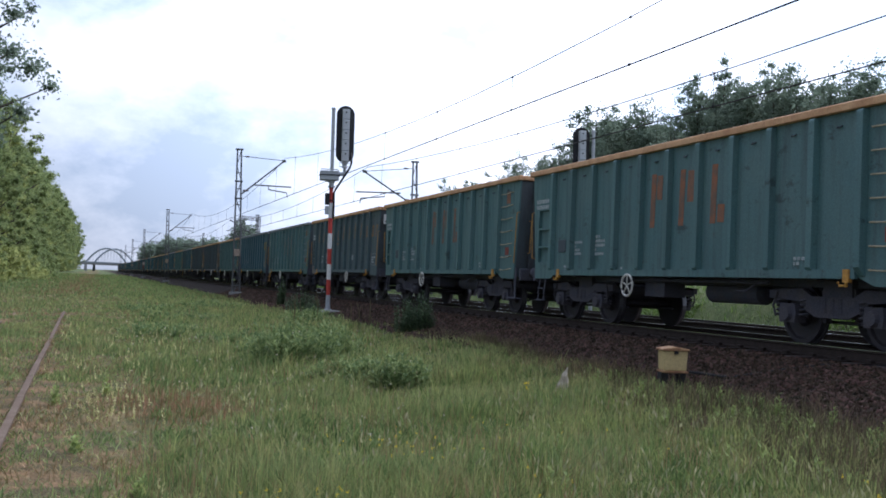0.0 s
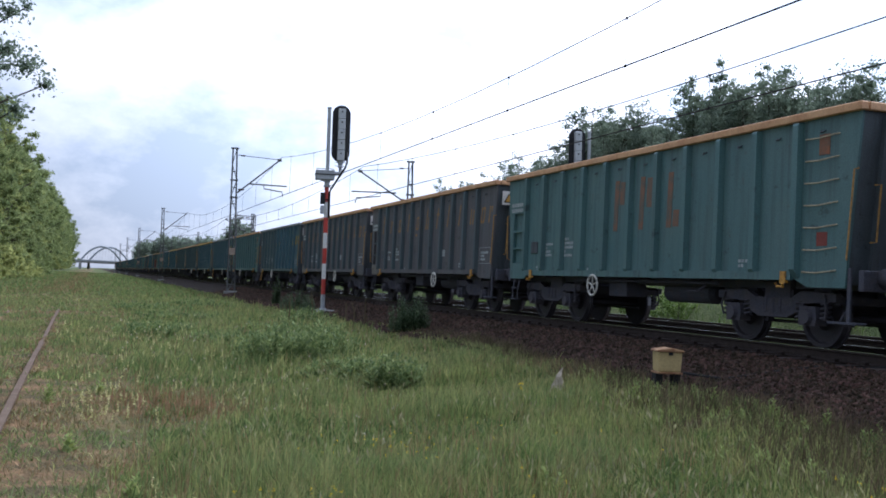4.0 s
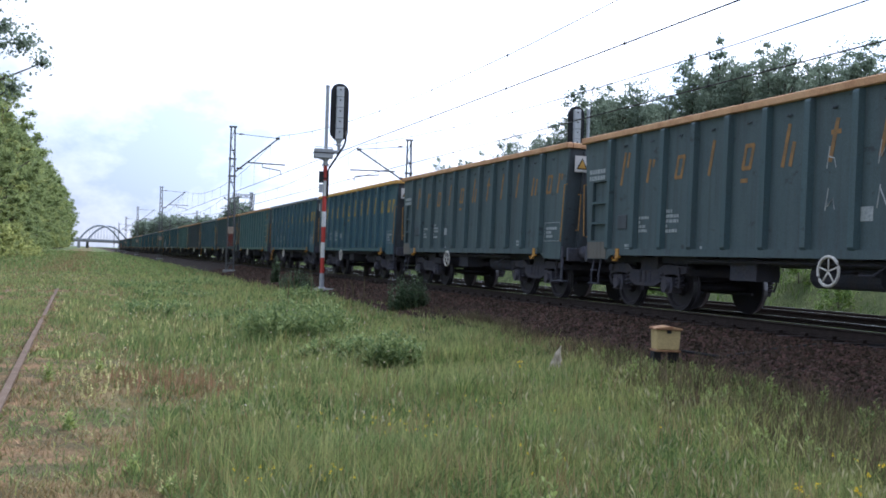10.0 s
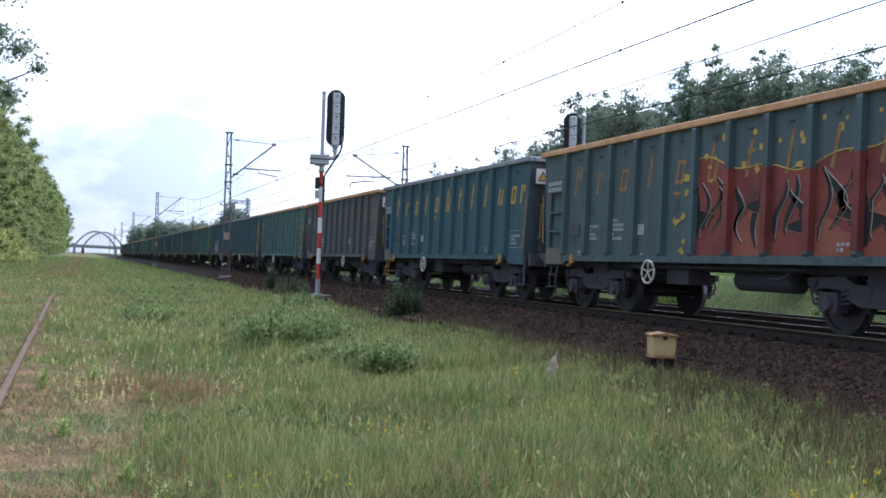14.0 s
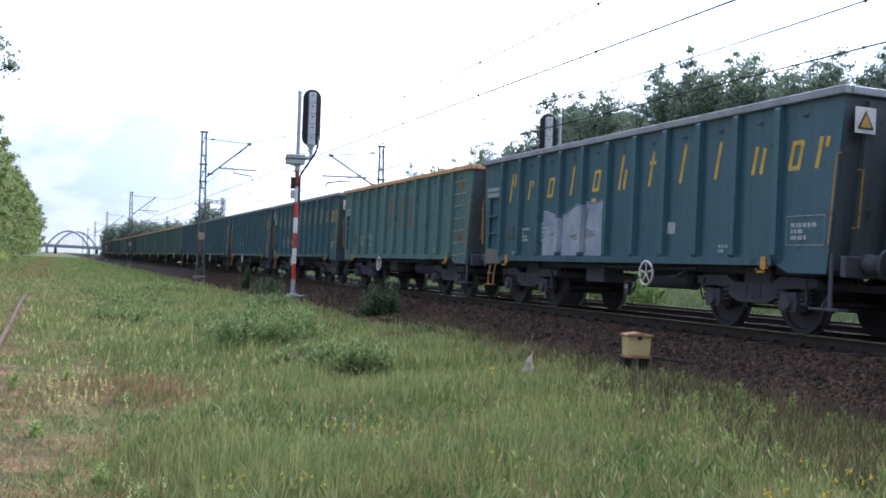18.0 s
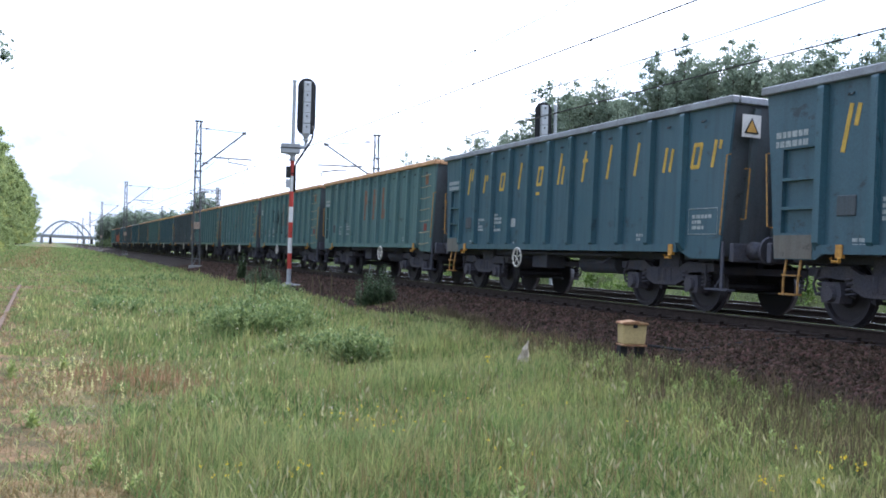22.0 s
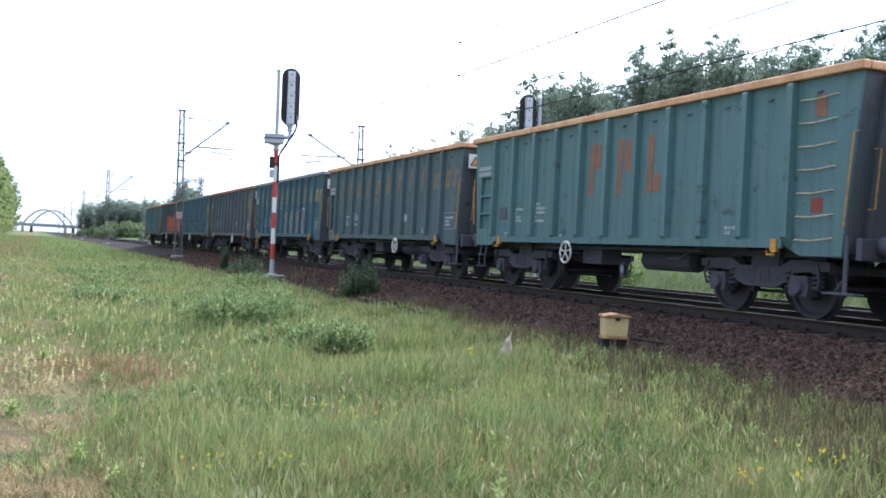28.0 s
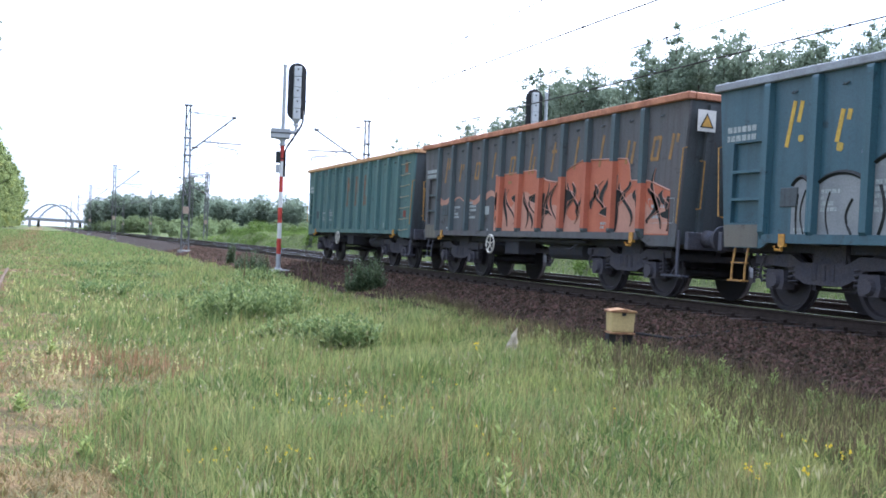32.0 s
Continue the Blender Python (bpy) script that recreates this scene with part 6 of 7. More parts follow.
# shrubs on the bank
for k in range(100):
    y = 5 + 1.14 * k + rng_t.uniform(-1, 1)
    x = 19.6 + rng_t.uniform(-1.3, 2.6)
    plant_tree(("shrub_a", "shrub_b")[k % 2], x, y, rng_t.uniform(0, 360), "bright green leafy shrub on the bank", "shrubs on the bank", "shrub", "shrub", 0.1, rng_t.uniform(0.28, 0.55))
for x, y, k in ((21.0, 104.5, 0.85), (21.3, 102.5, 0.7), (20.6, 113.0, 0.6), (20.9, 115.0, 0.5), (22.4, 84.0, 0.5)):
    plant_tree("shrub_b", x, y, 30 * y, "round green bush on the crest of the bank", "shrubs on the bank", "shrub", "shrub", 0.1, k)

# ---------------------------------------------------------------- grass and weeds
NG = np.random.default_rng(77)


def blades(name, xy, h, w, lean, material, label, cat="grass"):
    """Two-segment blades at the points xy, as one object."""
    n = len(xy)
    a = NG.uniform(0, 2 * math.pi, n)
    side = np.stack([np.cos(a), np.sin(a), np.zeros(n)], 1)
    b = NG.uniform(0, 2 * math.pi, n)
    tip = np.stack([np.cos(b), np.sin(b), np.zeros(n)], 1) * (h * lean * NG.uniform(0.1, 1.0, n) ** 1.5 * 1.5)[:, None]
    base = np.stack([xy[:, 0], xy[:, 1], ground_z(xy[:, 0], xy[:, 1]) - 0.03], 1)
    up = np.array([0, 0, 1.0])
    p0, p1 = base - side * (w / 2)[:, None], base + side * (w / 2)[:, None]
    m = base + tip * 0.35 + up * (h * 0.62)[:, None]
    p2, p3 = m - side * (w * 0.36)[:, None], m + side * (w * 0.36)[:, None]
    top = base + tip + up * h[:, None]
    v = np.stack([p0, p1, p3, p2, top], 1).reshape(-1, 3)
    o = 5 * np.arange(n)[:, None]
    f = np.concatenate([o + np.array([0, 1, 3]), o + np.array([1, 2, 3]), o + np.array([3, 2, 4])])
    tagged(new(name, raw_mesh(name, v, f, material)), label, cat, kind="stuff")


def scatter(n, y0, y1, x0, x1, power=1.6):
    """Points in a wedge of the verge, thicker near its start; x0, x1 as (at y = 0, per metre)."""
    u = NG.uniform(0, 1, n)
    y = (y0 ** (1 - power) + u * (y1 ** (1 - power) - y0 ** (1 - power))) ** (1 / (1 - power))
    lo, hi = x0[0] + x0[1] * y, x1[0] + x1[1] * y
    x = NG.uniform(0, 1, n) * (np.minimum(hi, 8.75) - lo) + lo
    return np.stack([x, y], 1)


def patchy(xy, scale, seed):
    """A smooth random field between -1 and 1."""
    r = np.random.default_rng(seed)
    z = np.zeros(len(xy))
    for k in range(6):
        f = r.normal(0, 1, 2) / scale
        z += np.sin(xy @ f + r.uniform(0, 6.28))
    return np.clip(z / 3, -1, 1)


def tufts(n, per, y0, y1, x0, x1, power, spread):
    """Blade roots gathered in tufts, with the tuft's number for each."""
    c = scatter(n, y0, y1, x0, x1, power)
    xy = np.repeat(c, per, 0)
    d = NG.normal(0, 1, xy.shape) * (spread * (0.6 + 0.05 * xy[:, 1]))[:, None]
    return xy + d, np.repeat(NG.uniform(0, 1, n), per)


def grass_edge(xy):
    """Where the lush grass gives way to brown weeds and ballast."""
    return np.minimum(3.35 + 0.28 * xy[:, 1], 6.75 + 0.01 * xy[:, 1]) + 0.35 * patchy(xy, 0.5, 4)


def build_grass():
    xy, own = tufts(88000, 7, 4.2, 170, (-2.6, -0.12), (2.2, 0.8), 1.62, 0.035)
    n = len(xy)
    p, q = patchy(xy, 1.3, 3), patchy(xy, 0.5, 4)
    line = 0.75 + 0.9 * patchy(xy, 2.2, 5)
    lush = np.maximum(smooth01((xy[:, 0] - line) / 1.3 + 0.45), 0.6 * smooth01((xy[:, 1] - 11 - 3 * p) / 7))
    sandy = np.maximum(smooth01(1.5 - np.hypot((xy[:, 0] - 0.25) / 0.8, (xy[:, 1] - 6.2) / 2.2)), 0.8 * smooth01(1.3 - np.hypot((xy[:, 0] + 0.1) / 0.7, (xy[:, 1] - 8.6) / 1.6)))
    sandy = np.maximum(sandy, 0.8 * (1 - lush) * smooth01(patchy(xy, 0.8, 21) * 1.6))
    keep = NG.uniform(0, 1, n) < (0.66 + 0.34 * lush) * (1 - 0.68 * sandy)
    edge = smooth01((xy[:, 0] - grass_edge(xy)) / 1.2 + 0.25)
    gap = smooth01(patchy(xy, 0.22, 51) * 1.5 - 0.1) * smooth01((14 - xy[:, 1]) / 6)
    keep &= NG.uniform(0, 1, n) > 0.75 * gap
    keep &= NG.uniform(0, 1, n) > edge * 0.86 + 0.14 * (xy[:, 0] > 7.5)
    for x in (-0.61, -2.12):
        keep &= (np.abs(xy[:, 0] - x + 0.0105 * xy[:, 1]) > 0.085) | (xy[:, 1] > 36)
    xy, p, q, lush, own = xy[keep], p[keep], q[keep], lush[keep], own[keep]
    y = xy[:, 1]
    n = len(xy)
    h = (0.06 + 0.105 * lush) * NG.uniform(0.45, 1.35, n) * (0.5 + 1.0 * own) * (1 + 0.3 * p + 0.2 * q) * (0.9 + 0.1 * smooth01((y - 5) / 5))
    h *= (1 - 0.35 * smooth01((y - 25) / 50)) * (0.7 + 0.3 * lush)
    h *= 1 - 0.45 * smooth01((xy[:, 0] - grass_edge(xy)) / 0.8 + 0.3)
    for x in (-0.61, -2.12):
        h *= 1 - 0.6 * np.exp(-((xy[:, 0] - x + 0.0105 * y) / 0.30) ** 2) * (y < 36)
    h *= 1 - 0.75 * np.exp(-((xy[:, 0] - 6.05) / 0.35) ** 2 - ((y - 12.1) / 0.6) ** 2)
    kindf = patchy(xy, 0.33, 71)
    h *= 1 - 0.5 * smooth01(kindf * 2 - 0.3) + 0.25 * smooth01(-kindf * 2 - 0.3)
    w = (0.0042 + 0.00085 * y) * (0.7 + 0.6 * NG.uniform(0, 1, n))
    pick = NG.uniform(0, 1, n)
    dry = pick < 0.035 + (0.30 - 0.16 * smooth01((y - 12) / 10)) * (1 - lush) + 0.05 * (q > 0.45)
    pale = ~dry & (own + 0.25 * kindf > 0.66)
    deep = ~dry & ~pale
    blades("meadow_grass", xy[deep], h[deep], w[deep], 0.5, GRASS, "lush green meadow grass on the verge")
    tall = NG.uniform(0, 1, n) < 0.05
    blades("meadow_grass", xy[tall] + 0.02, h[tall] * 1.6, w[tall] * 0.7, 0.4, GRASS_PALE, "tall pale grass stems on the verge")
    blades("meadow_grass", xy[pale], h[pale] * 0.9, w[pale], 0.55, GRASS_PALE, "yellowish green grass tufts on the verge")
    blades("dry_grass", xy[dry], h[dry] * 0.85, w[dry] * 0.7, 0.55, STRAW, "tan straw grass along the old siding")
    # short creeping growth between the old rails
    xy = scatter(120000, 4.4, 110, (-3.0, -0.1), (1.8, 0.02), 1.35)
    xy = xy[NG.uniform(0, 1, len(xy)) < 0.42 + 0.25 * patchy(xy, 0.6, 31)]
    part_of = patchy(xy, 0.45, 33) + NG.uniform(-0.7, 0.7, len(xy))
    for k, (m, words) in enumerate(((GRASS, "short green weeds creeping over sandy soil"), (STRAW, "short tan straw lying over sandy soil"), (GRASS_PALE, "short yellowish weeds on sandy soil"))):
        q = xy[(part_of > 0.25, part_of < -0.15, (part_of >= -0.15) & (part_of <= 0.25))[k]]
        blades("creeping_weeds", q, NG.uniform(0.03, 0.11, len(q)) * (1 + 0.008 * q[:, 1]), 0.005 + 0.0011 * q[:, 1], 1.3, m, words, "weeds")
    # coarse grass of the far verge
    xy = scatter(26000, 60, 300, (-6.0, -0.03), (7.2, 0.0), 1.3)
    dry = NG.uniform(0, 1, len(xy)) < 0.12 + 0.5 * np.exp(-((xy[:, 0] + 1.6) / 1.6) ** 2)
    for q, m, words in ((xy[dry], STRAW, "tan grass along the old siding far off"), (xy[~dry], GRASS, "coarse green grass of the far verge")):
        blades("verge_grass", q, NG.uniform(0.10, 0.30, len(q)), 0.03 + 0.0006 * q[:, 1], 0.8, m, words)
    # low broad leaves under and between the tufts
    xy = scatter(42000, 4.6, 40, (0.4, 0.02), (2.6, 0.6), 1.5)
    xy = xy[(patchy(xy, 0.33, 71) > 0.12) & (xy[:, 0] < grass_edge(xy) + 0.5)]
    blades("herb_leaves", xy, NG.uniform(0.07, 0.19, len(xy)), 0.014 + 0.0012 * xy[:, 1], 1.0, LEAF_HERB, "low green herb leaves among the grass", "weeds")
    xy = scatter(13000, 4.8, 30, (3.5, 0.24), (7.5, 0.015), 1.3)
    xy = xy[(xy[:, 0] > grass_edge(xy) - 0.4)]
    blades("herb_leaves", xy, NG.uniform(0.06, 0.24, len(xy)), 0.012 + 0.0008 * xy[:, 1], 0.7, GRASS_PALE, "sparse green herb leaves at the ballast edge", "weeds")
    xy = scatter(19000, 4.8, 34, (3.4, 0.24), (7.7, 0.015), 1.3)
    k = (xy[:, 0] > grass_edge(xy) - 0.25 * NG.uniform(0, 1, len(xy))) & (np.hypot(xy[:, 0] - 7.75, xy[:, 1] - 11.9) > 0.6)
    xy = xy[k]
    blades("sorrel", xy, NG.uniform(0.06, 0.32, len(xy)) * (1 + 0.4 * patchy(xy, 0.4, 8)), 0.004 + 0.0007 * xy[:, 1], 0.5, SORREL, "brown sorrel stems at the edge of the ballast", "weeds")
    c = NG.normal(0, 1, (420, 2)) * np.array([0.42, 0.6]) + np.array([0.85, 11.4])
    blades("sorrel", c, NG.uniform(0.08, 0.26, len(c)), np.full(len(c), 0.010), 0.5, SORREL_RED, "patch of rusty red sorrel in the grass", "weeds")
    c = scatter(800, 4.8, 22, (0.2, 0.0), (2.0, 0.22), 1.5)
    c = c[patchy(c, 0.5, 41) > 0.25]
    blades("sorrel", c, NG.uniform(0.12, 0.30, len(c)), 0.003 + 0.0006 * c[:, 1], 0.4, SORREL_RED, "scattered rusty sorrel stems in the grass", "weeds")
    xy = scatter(5200, 4.6, 45, (0.2, 0.02), (2.0, 0.5), 1.6)
    xy = xy[xy[:, 0] < grass_edge(xy)]
    blades("seed_stalks", xy, NG.uniform(0.16, 0.34, len(xy)) * (1 + 0.4 * patchy(xy, 0.6, 12)), 0.003 + 0.0005 * xy[:, 1], 0.35, STRAW, "thin pale seed stalks standing above the grass")
    # nodding seed heads, narrow at the foot and broad above
    xy = scatter(2200, 4.8, 34, (0.6, 0.02), (2.4, 0.5), 1.6)
    xy = xy[(xy[:, 0] < grass_edge(xy)) & (patchy(xy, 0.7, 61) > -0.2)]
    g = ground_z(xy[:, 0], xy[:, 1])
    v, f = [], []
    for (px, py), gz in zip(xy, g):
        hh, ss = NG.uniform(0.17, 0.31), 0.0045 + 0.00055 * py
        dx, dy = NG.normal(0, 0.02, 2)
        a = NG.uniform(0, 3.14)
        cx, cy = ss * math.cos(a), ss * math.sin(a)
        o = len(v)
        v += [(px, py, gz + hh * 0.72), (px + dx * 0.5 + cx, py + dy * 0.5 + cy, gz + hh * 0.88), (px + dx, py + dy, gz + hh), (px + dx * 0.5 - cx, py + dy * 0.5 - cy, gz + hh * 0.88)]
        f.append((o, o + 1, o + 2, o + 3))
    tagged(new("seed_heads", raw_mesh("seed_heads", v, f, GRASS_HEAD)), "pale green grass seed heads above the meadow", "grass", kind="stuff")
    c = NG.normal(0, 1, (420, 2)) * np.array([0.32, 0.9]) + np.array([7.25, 14.6])
    blades("seed_stalks", c, NG.uniform(0.16, 0.36, len(c)), np.full(len(c), 0.012), 0.5, STRAW, "pale dry seed heads at the ballast edge")
    # grass on the bank behind the tracks
    n = 60000
    xy = np.stack([NG.uniform(17.8, 30, n), NG.uniform(3, 140, n)], 1)
    blades("bank_grass", xy, NG.uniform(0.08, 0.26, n), np.full(n, 0.03), 0.6, LEAF_BANK, "bright green rough grass on the bank")


build_grass()


def herb(rng, n_stem, r, h, leaf, per):
    """Upright stems set with long pointed leaves: stem mesh and leaf arrays."""
    bm = B()
    v = []
    for k in range(n_stem):
        a, q = rng.uniform(0, 6.28), r * rng.uniform(0, 1) ** 0.5
        hh = h * rng.uniform(0.55, 1.05) * (1 - 0.4 * (q / r) ** 2)
        lean = np.array([math.cos(a), math.sin(a)]) * (0.25 * q) + rng.normal(0, 0.03, 2)
        foot = np.array([q * math.cos(a), q * math.sin(a)])
        tube(bm, [(*foot, 0), (*(foot + lean * 0.4), hh * 0.6), (*(foot + lean), hh)], [0.006, 0.005, 0.002], 3)
        for i in range(per):
            u = 0.04 + 0.96 * (i + rng.uniform(0, 0.8)) / per
            b = i * 2.4 + rng.uniform(-0.4, 0.4)
            s = leaf * rng.uniform(0.6, 1.2) * (1.15 - 0.6 * u)
            c = np.array([*(foot + lean * u), hh * u])
            up = rng.uniform(0.5, 1.7)
            d = np.array([math.cos(b), math.sin(b), up])
            d /= np.linalg.norm(d)
            w = np.array([-math.sin(b), math.cos(b), 0]) * s * 0.17
            m = c + d * s * 0.5
            v += [c, m + w, c + d * s + np.array([0, 0, -0.18 * s]), m - w]
    return bm, np.array(v), np.arange(len(v)).reshape(-1, 4)


def build_weed(name, x, y, n_stem, r, h, material, label, leaf, per=22):
    """A leafy herb clump of many stems."""
    rng = np.random.default_rng(int(abs(x * 97 + y * 31)))
    t = thing(name, (x, y, float(ground_z(x, y)) - 0.03), label, "weed clump", "weed clumps")
    bm, v, f = herb(rng, n_stem, r, h, leaf, per)
    tagged(part("stem", bm, material, t), kind="stuff")
    tagged(part("leaves", raw_mesh("leaves", v, f, material), None, t), kind="stuff")


WEEDS = [(2.95, 17.0, 50, 0.55, 0.95), (3.6, 17.3, 56, 0.6, 1.05), (4.2, 17.8, 36, 0.45, 0.9), (3.55, 14.7, 24, 0.42, 0.44), (3.9, 14.9, 22, 0.4, 0.46), (4.15, 13.7, 36, 0.36, 0.66), (4.42, 13.9, 20, 0.3, 0.5), (3.0, 22.5, 30, 0.8, 0.34), (4.6, 23.5, 30, 0.8, 0.36), (1.2, 24.5, 26, 0.7, 0.42), (2.0, 26.0, 30, 0.9, 0.34), (5.4, 27.0, 30, 0.8, 0.4), (6.4, 31.0, 34, 0.8, 0.5), (6.9, 33.5, 30, 0.7, 0.5), (2.6, 33.0, 34, 1.2, 0.36), (2.2, 40.0, 34, 1.4, 0.36), (5.0, 45.0, 36, 1.2, 0.45)]
for x, y, n, r, h in WEEDS:
    build_weed("weed_clump", x, y, int(n * 1.4), r, h, LEAF_WEED, "leafy green weed clump standing in the grass", 0.13 + 0.003 * y, 17)
rng_w = random.Random(31)
for k in range(64):
    y = 5.6 + 10.5 * k / 64 + rng_w.uniform(-0.2, 0.2)
    build_weed("young_weed", min(3.4 + 0.285 * y, 6.9) + rng_w.uniform(-0.2, 1.3), y, 5, 0.09, rng_w.uniform(0.16, 0.36), (LEAF_PALE, LEAF_HERB)[k % 3 == 0], "slim yellow-green young weed beside the ballast", 0.10, 13)
for x, y, h in ((7.15, 10.2, 0.34), (7.3, 9.3, 0.36), (6.7, 11.2, 0.30), (6.75, 12.6, 0.34), (7.45, 8.6, 0.34), (7.2, 7.7, 0.28), (7.5, 9.9, 0.22), (6.9, 8.7, 0.24), (7.6, 7.9, 0.26), (6.5, 10.1, 0.24), (7.0, 7.0, 0.24), (6.6, 9.4, 0.2)):
    build_weed("young_weed", x, y, 5, 0.06, h * 1.15, LEAF_PALE, "slim yellow-green young weed beside the ballast", 0.10, 14)
for x, y, h in ((-0.1, 9.0, 0.22), (0.35, 7.2, 0.25), (0.55, 6.6, 0.22), (-0.35, 11.8, 0.4), (0.15, 12.6, 0.35), (1.9, 6.3, 0.3), (3.4, 6.9, 0.32), (2.8, 5.6, 0.34), (4.2, 8.4, 0.34)):
    build_weed("young_weed", x, y, 4, 0.07, h, LEAF_PALE, "slim pale green young weed among the grass", 0.11, 12)
for x, y, n, r, h in ((8.25, 25.3, 54, 0.36, 1.25), (7.9, 25.5, 34, 0.3, 1.0), (7.6, 38.5, 60, 0.6, 1.0)):
    build_weed("dark_bush", x, y, n, r, h, LEAF_DARK, "dark green bush at the foot of the ballast", 0.17)


def build_dead_stalks():
    """Last year's dark stalks standing near the signal."""
    rng = random.Random(8)
    for k in range(9):
        x, y = 6.3 + rng.uniform(-0.7, 1.0), 28.5 + rng.uniform(-3, 4)
        g = float(ground_z(x, y))
        h = rng.uniform(0.6, 1.05)
        bm = tube(B(), [(0, 0, -0.05), (rng.uniform(-0.04, 0.04), 0, h * 0.6), (rng.uniform(-0.08, 0.08), 0.02, h)], [0.012, 0.014, 0.008], 5)
        tube(bm, [(0.0, 0, h * 0.55), (rng.uniform(-0.12, 0.12), 0, h * 0.85)], [0.008, 0.006], 5)
        tagged(part("dead_stalk", bm, SORREL, None, at=pose(x, y, g)), "dark dead weed stalk standing in the grass", "weed stalk", "dead stalks")


build_dead_stalks()
build_weed("sapling", 8.05, 45.5, 16, 0.16, 1.5, LEAF_DARK, "dark green sapling beside the track bed", 0.22, 26)
build_weed("sapling", 7.2, 34.0, 14, 0.16, 0.9, LEAF_DARK, "dark green sapling in the verge grass", 0.18, 22)


def petals(v, f, c, s, n, jitter):
    for j in range(n):
        a = NG.normal(size=3)
        a /= np.linalg.norm(a)
        b = np.cross(a, NG.normal(size=3))
        b /= np.linalg.norm(b)
        k = np.array(c) + NG.normal(0, jitter, 3)
        o = len(v)
        v += [k - a * s, k + b * s, k + a * s, k - b * s]
        f.append((o, o + 1, o + 2, o + 3))


def build_flowers():
    """Yellow flowers in loose groups, pale yellow flower spikes and white heads."""
    v, f = [], []
    for x, y, r, count, s in ((4.4, 5.2, 0.1, 4, 0.009), (4.75, 5.15, 0.08, 3, 0.009), (5.2, 5.3, 0.1, 5, 0.009), (5.1, 5.9, 0.5, 3, 0.008), (1.3, 6.1, 0.35, 16, 0.006), (2.4, 7.9, 0.5, 22, 0.006), (3.0, 7.0, 0.8, 10, 0.006), (5.5, 12.2, 0.06, 3, 0.014), (3.6, 8.5, 0.9, 8, 0.006)):
        for k in range(count):
            px, py = x + NG.normal(0, r * 0.6), y + NG.normal(0, r * 0.6)
            z = float(ground_z(px, py)) + NG.uniform(0.17, 0.27)
            petals(v, f, (px, py, z), s, 5, s)
    tagged(new("yellow_flowers", raw_mesh("yellow_flowers", v, f, PETAL)), "small yellow flowers scattered in the grass", "flowers", kind="stuff")
    v, f = [], []
    for k in range(230):
        px, py = ((NG.normal(0.2, 0.22), NG.normal(10.8, 0.7)) if k < 34 else (NG.normal(0.55, 0.12), NG.normal(6.5, 0.3)) if k < 41 else (NG.uniform(-0.6, 2.6), NG.uniform(9, 27)))
        g = float(ground_z(px, py))
        h = NG.uniform(0.16, 0.28)
        for i in range(7):
            petals(v, f, (px, py, g + h - 0.075 + 0.012 * i), min(0.012, 0.0011 * py) * (1 - 0.08 * i), 2, 0.006)
    tagged(new("flower_spikes", raw_mesh("flower_spikes", v, f, PETAL_W)), "pale yellow flower spikes on sandy soil", "flowers", kind="stuff")
    v, f = [], []
    for k in range(90):
        py = NG.uniform(7, 26)
        px = NG.uniform(0.3, 2.2 + 0.2 * py)
        petals(v, f, (px, py, float(ground_z(px, py)) + NG.uniform(0.2, 0.34)), 0.004 + 0.0005 * py, 3, 0.006)
    tagged(new("white_flowers", raw_mesh("white_flowers", v, f, PLASTIC)), "tiny white flower heads scattered in the grass", "flowers", kind="stuff")


build_flowers()

# ---------------------------------------------------------------- ballast stones and sleepers, piece by piece


def stone_cloud(name, n, y0, y1, x0, x1, size, label):
    """Angular stones bedded in the ballast surface."""
    rng = np.random.default_rng(len(name) * 7 + n)
    base = np.array([(1, 1, 1), (1, -1, -1), (-1, 1, -1), (-1, -1, 1), (1.2, 0, 0.1), (-1.1, 0.2, 0)], float) * 0.6
    faces = np.array([(0, 4, 2), (0, 3, 4), (1, 2, 4), (1, 4, 3), (0, 2, 5), (0, 5, 3), (1, 5, 2), (1, 3, 5)])
    u = rng.uniform(0, 1, n)
    y = y0 * (y1 / y0) ** u
    x = rng.uniform(x0, x1, n)
    z = np.interp(x, (7.4, 7.55, 8.3, 9.45, 9.75, 17.0, 17.5), (-0.8, -0.72, -0.56, -0.26, -0.215, -0.215, -0.45))
    q = rng.normal(size=(n, 4))
    q /= np.linalg.norm(q, axis=1)[:, None]
    w_, a, b, c = q.T
    m = np.stack([1 - 2 * (b * b + c * c), 2 * (a * b - c * w_), 2 * (a * c + b * w_), 2 * (a * b + c * w_), 1 - 2 * (a * a + c * c), 2 * (b * c - a * w_), 2 * (a * c - b * w_), 2 * (b * c + a * w_), 1 - 2 * (a * a + b * b)], 1).reshape(n, 3, 3)
    s = size * rng.uniform(0.55, 1.35, (n, 1, 1)) * (1 + 0.012 * y)[:, None, None]
    v = np.einsum('nij,kj->nki', m, base) * s * rng.uniform(0.7, 1.2, (n, 6, 1)) + np.stack([x, y, z], 1)[:, None, :]
    f = faces[None] + 6 * np.arange(n)[:, None, None]
    tagged(new(name, raw_mesh(name, v.reshape(-1, 3), f.reshape(-1, 3), STONE)), label, "ballast", kind="stuff")


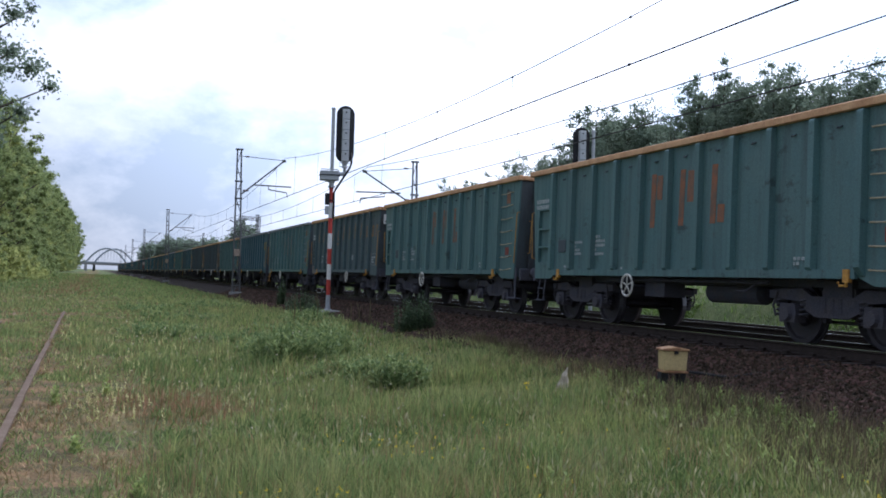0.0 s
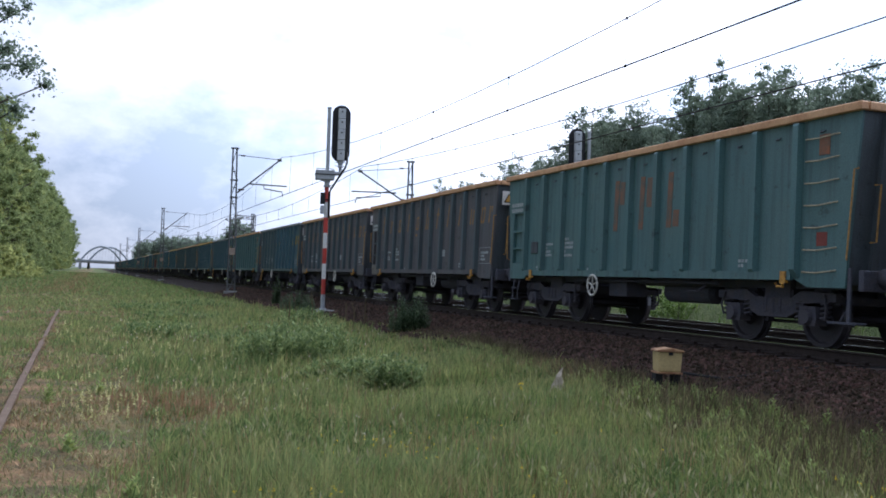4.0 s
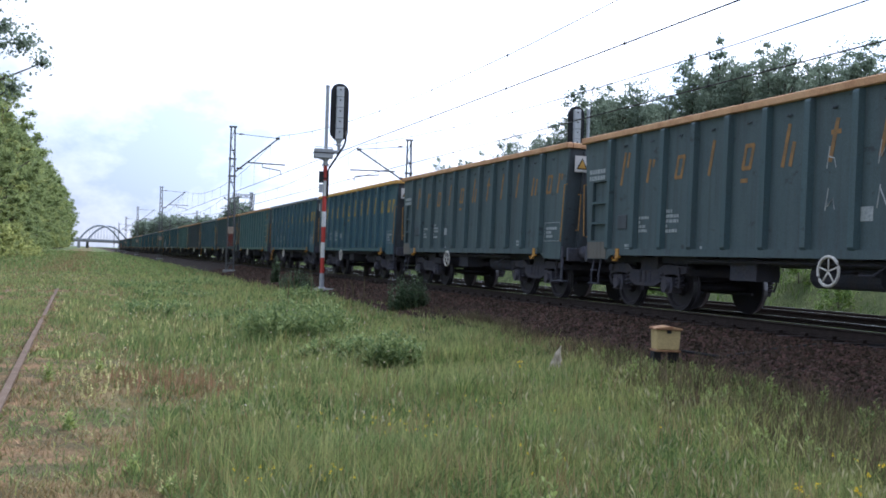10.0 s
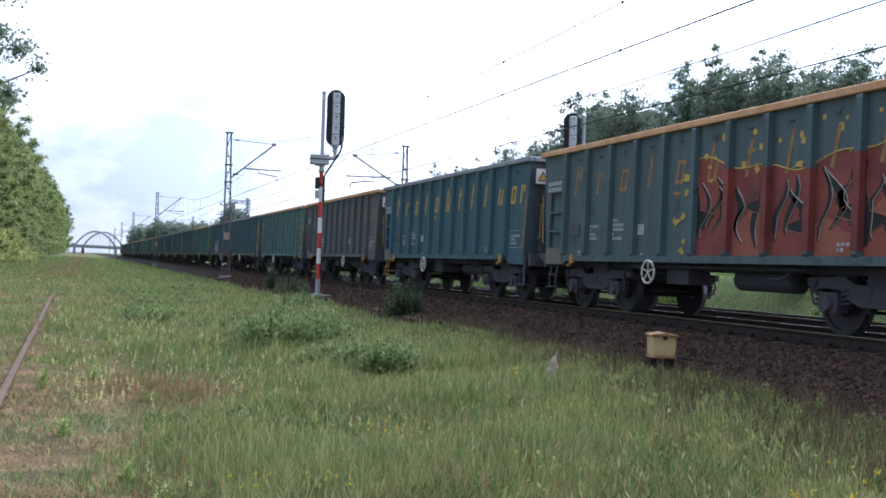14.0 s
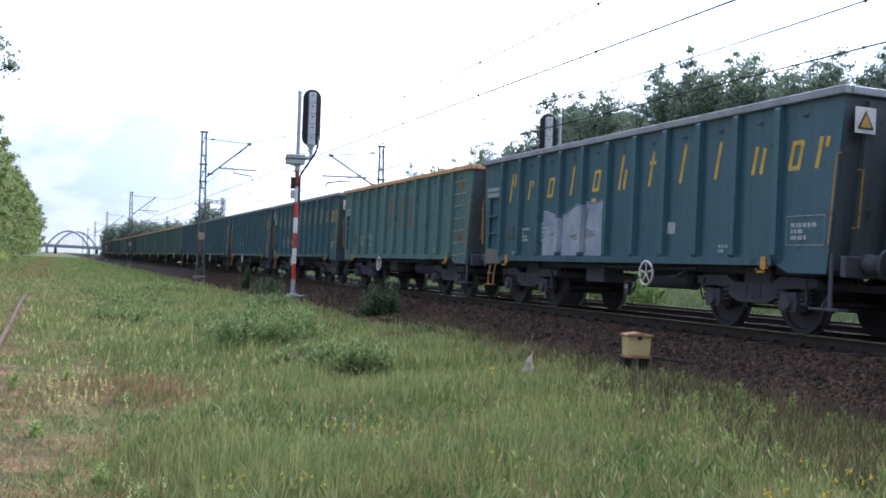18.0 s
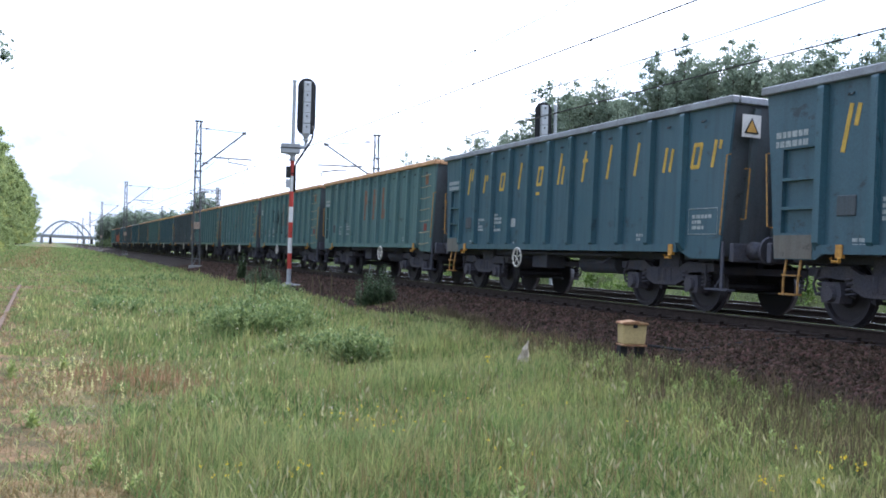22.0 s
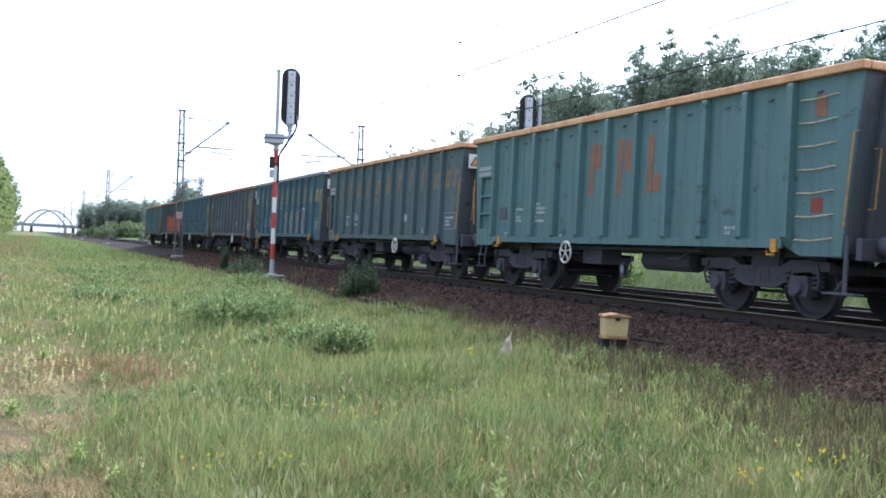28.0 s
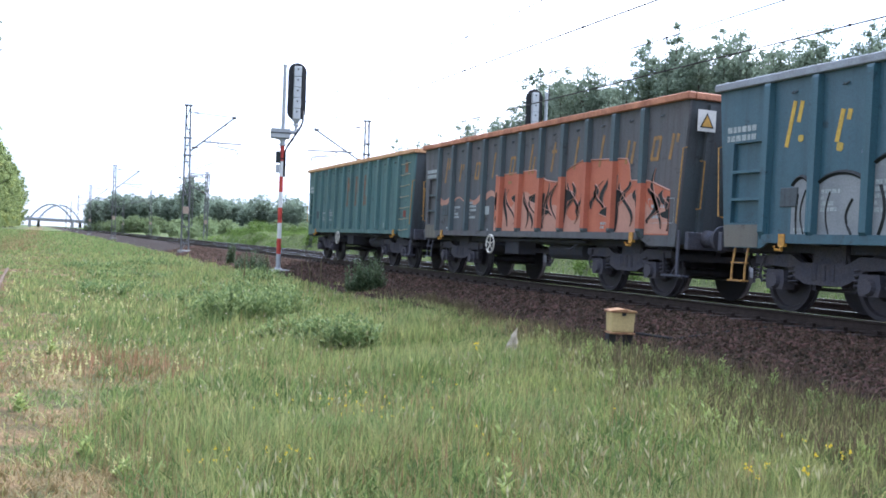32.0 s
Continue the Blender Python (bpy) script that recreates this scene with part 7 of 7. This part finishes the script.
stone_cloud("ballast_stones", 50000, 5.0, 70, 7.45, 9.95, 0.045, "angular brown ballast stones on the shoulder slope")
stone_cloud("ballast_stones", 16000, 5.0, 70, 9.9, 17.2, 0.046, "angular brown ballast stones between the sleepers")


def build_sleepers():
    bm = prism(B(), [(-1.30, -0.30), (1.30, -0.30), (1.30, -0.19), (1.24, -0.172), (-1.24, -0.172), (-1.30, -0.19)], 1, -0.13, 0.13)
    me = finish(bm, "sleeper", SLEEPER)
    bm = B()
    for s in (-1, 1):
        for d in (-1, 1):
            x = s * GAUGE / 2 + d * 0.10
            box(bm, x - 0.035, x + 0.035, -0.06, 0.06, -0.175, -0.125)
    clip = finish(bm, "rail_clip", RAIL_SIDE)
    for t, count in ((track_1, 140), (track_2, 96)):
        for k in range(count):
            y = 4.0 + 0.6 * k
            sl = part("sleeper", me, None, t, at=pose(0, y, 0))
            if t is track_1 and k < 80:
                part("rail_clip", clip, None, sl)


build_sleepers()

# ---------------------------------------------------------------- movement


def train_at(t):
    """Metres run by the train at t seconds, smooth through the table."""
    ts = [r[0] for r in TRAIN]
    k = max(1, min(len(ts) - 3, int(np.searchsorted(ts, t)) - 1))
    total = 0.0
    for i in range(k - 1, k + 3):
        c = TRAIN[i][1]
        for j in range(k - 1, k + 3):
            if j != i:
                c *= (t - ts[j]) / (ts[i] - ts[j])
        total += c
    return total


def motions():
    for i, w in WAGONS:
        walk(w, [(t, pose(TRACK_1, i * PITCH - s, 0)) for t, s in TRAIN])
    steps = [k / FPS for k in range(int(32 * FPS) + 1)]
    run = [train_at(t) for t in steps]
    for i, w in WAGONS:
        near = [k for k, s in enumerate(run) if -20 < i * PITCH - s < 30]
        if not near:
            continue
        keys = sorted({0, len(steps) - 1, *near})
        rows = []
        for k in keys:
            q = min(max(k, near[0]), near[-1])
            turn = math.degrees(run[q] / 0.46) % 360
            rows.append((steps[k], turn))
        for ob in w.children_recursive:
            if ob.name.startswith("wheelset"):
                y = 0.9 if ob.matrix_basis.translation.y > 0 else -0.9
                walk(ob, [(t, pose(0, y, 0.46, a, 0, 0)) for t, a in rows])


motions()
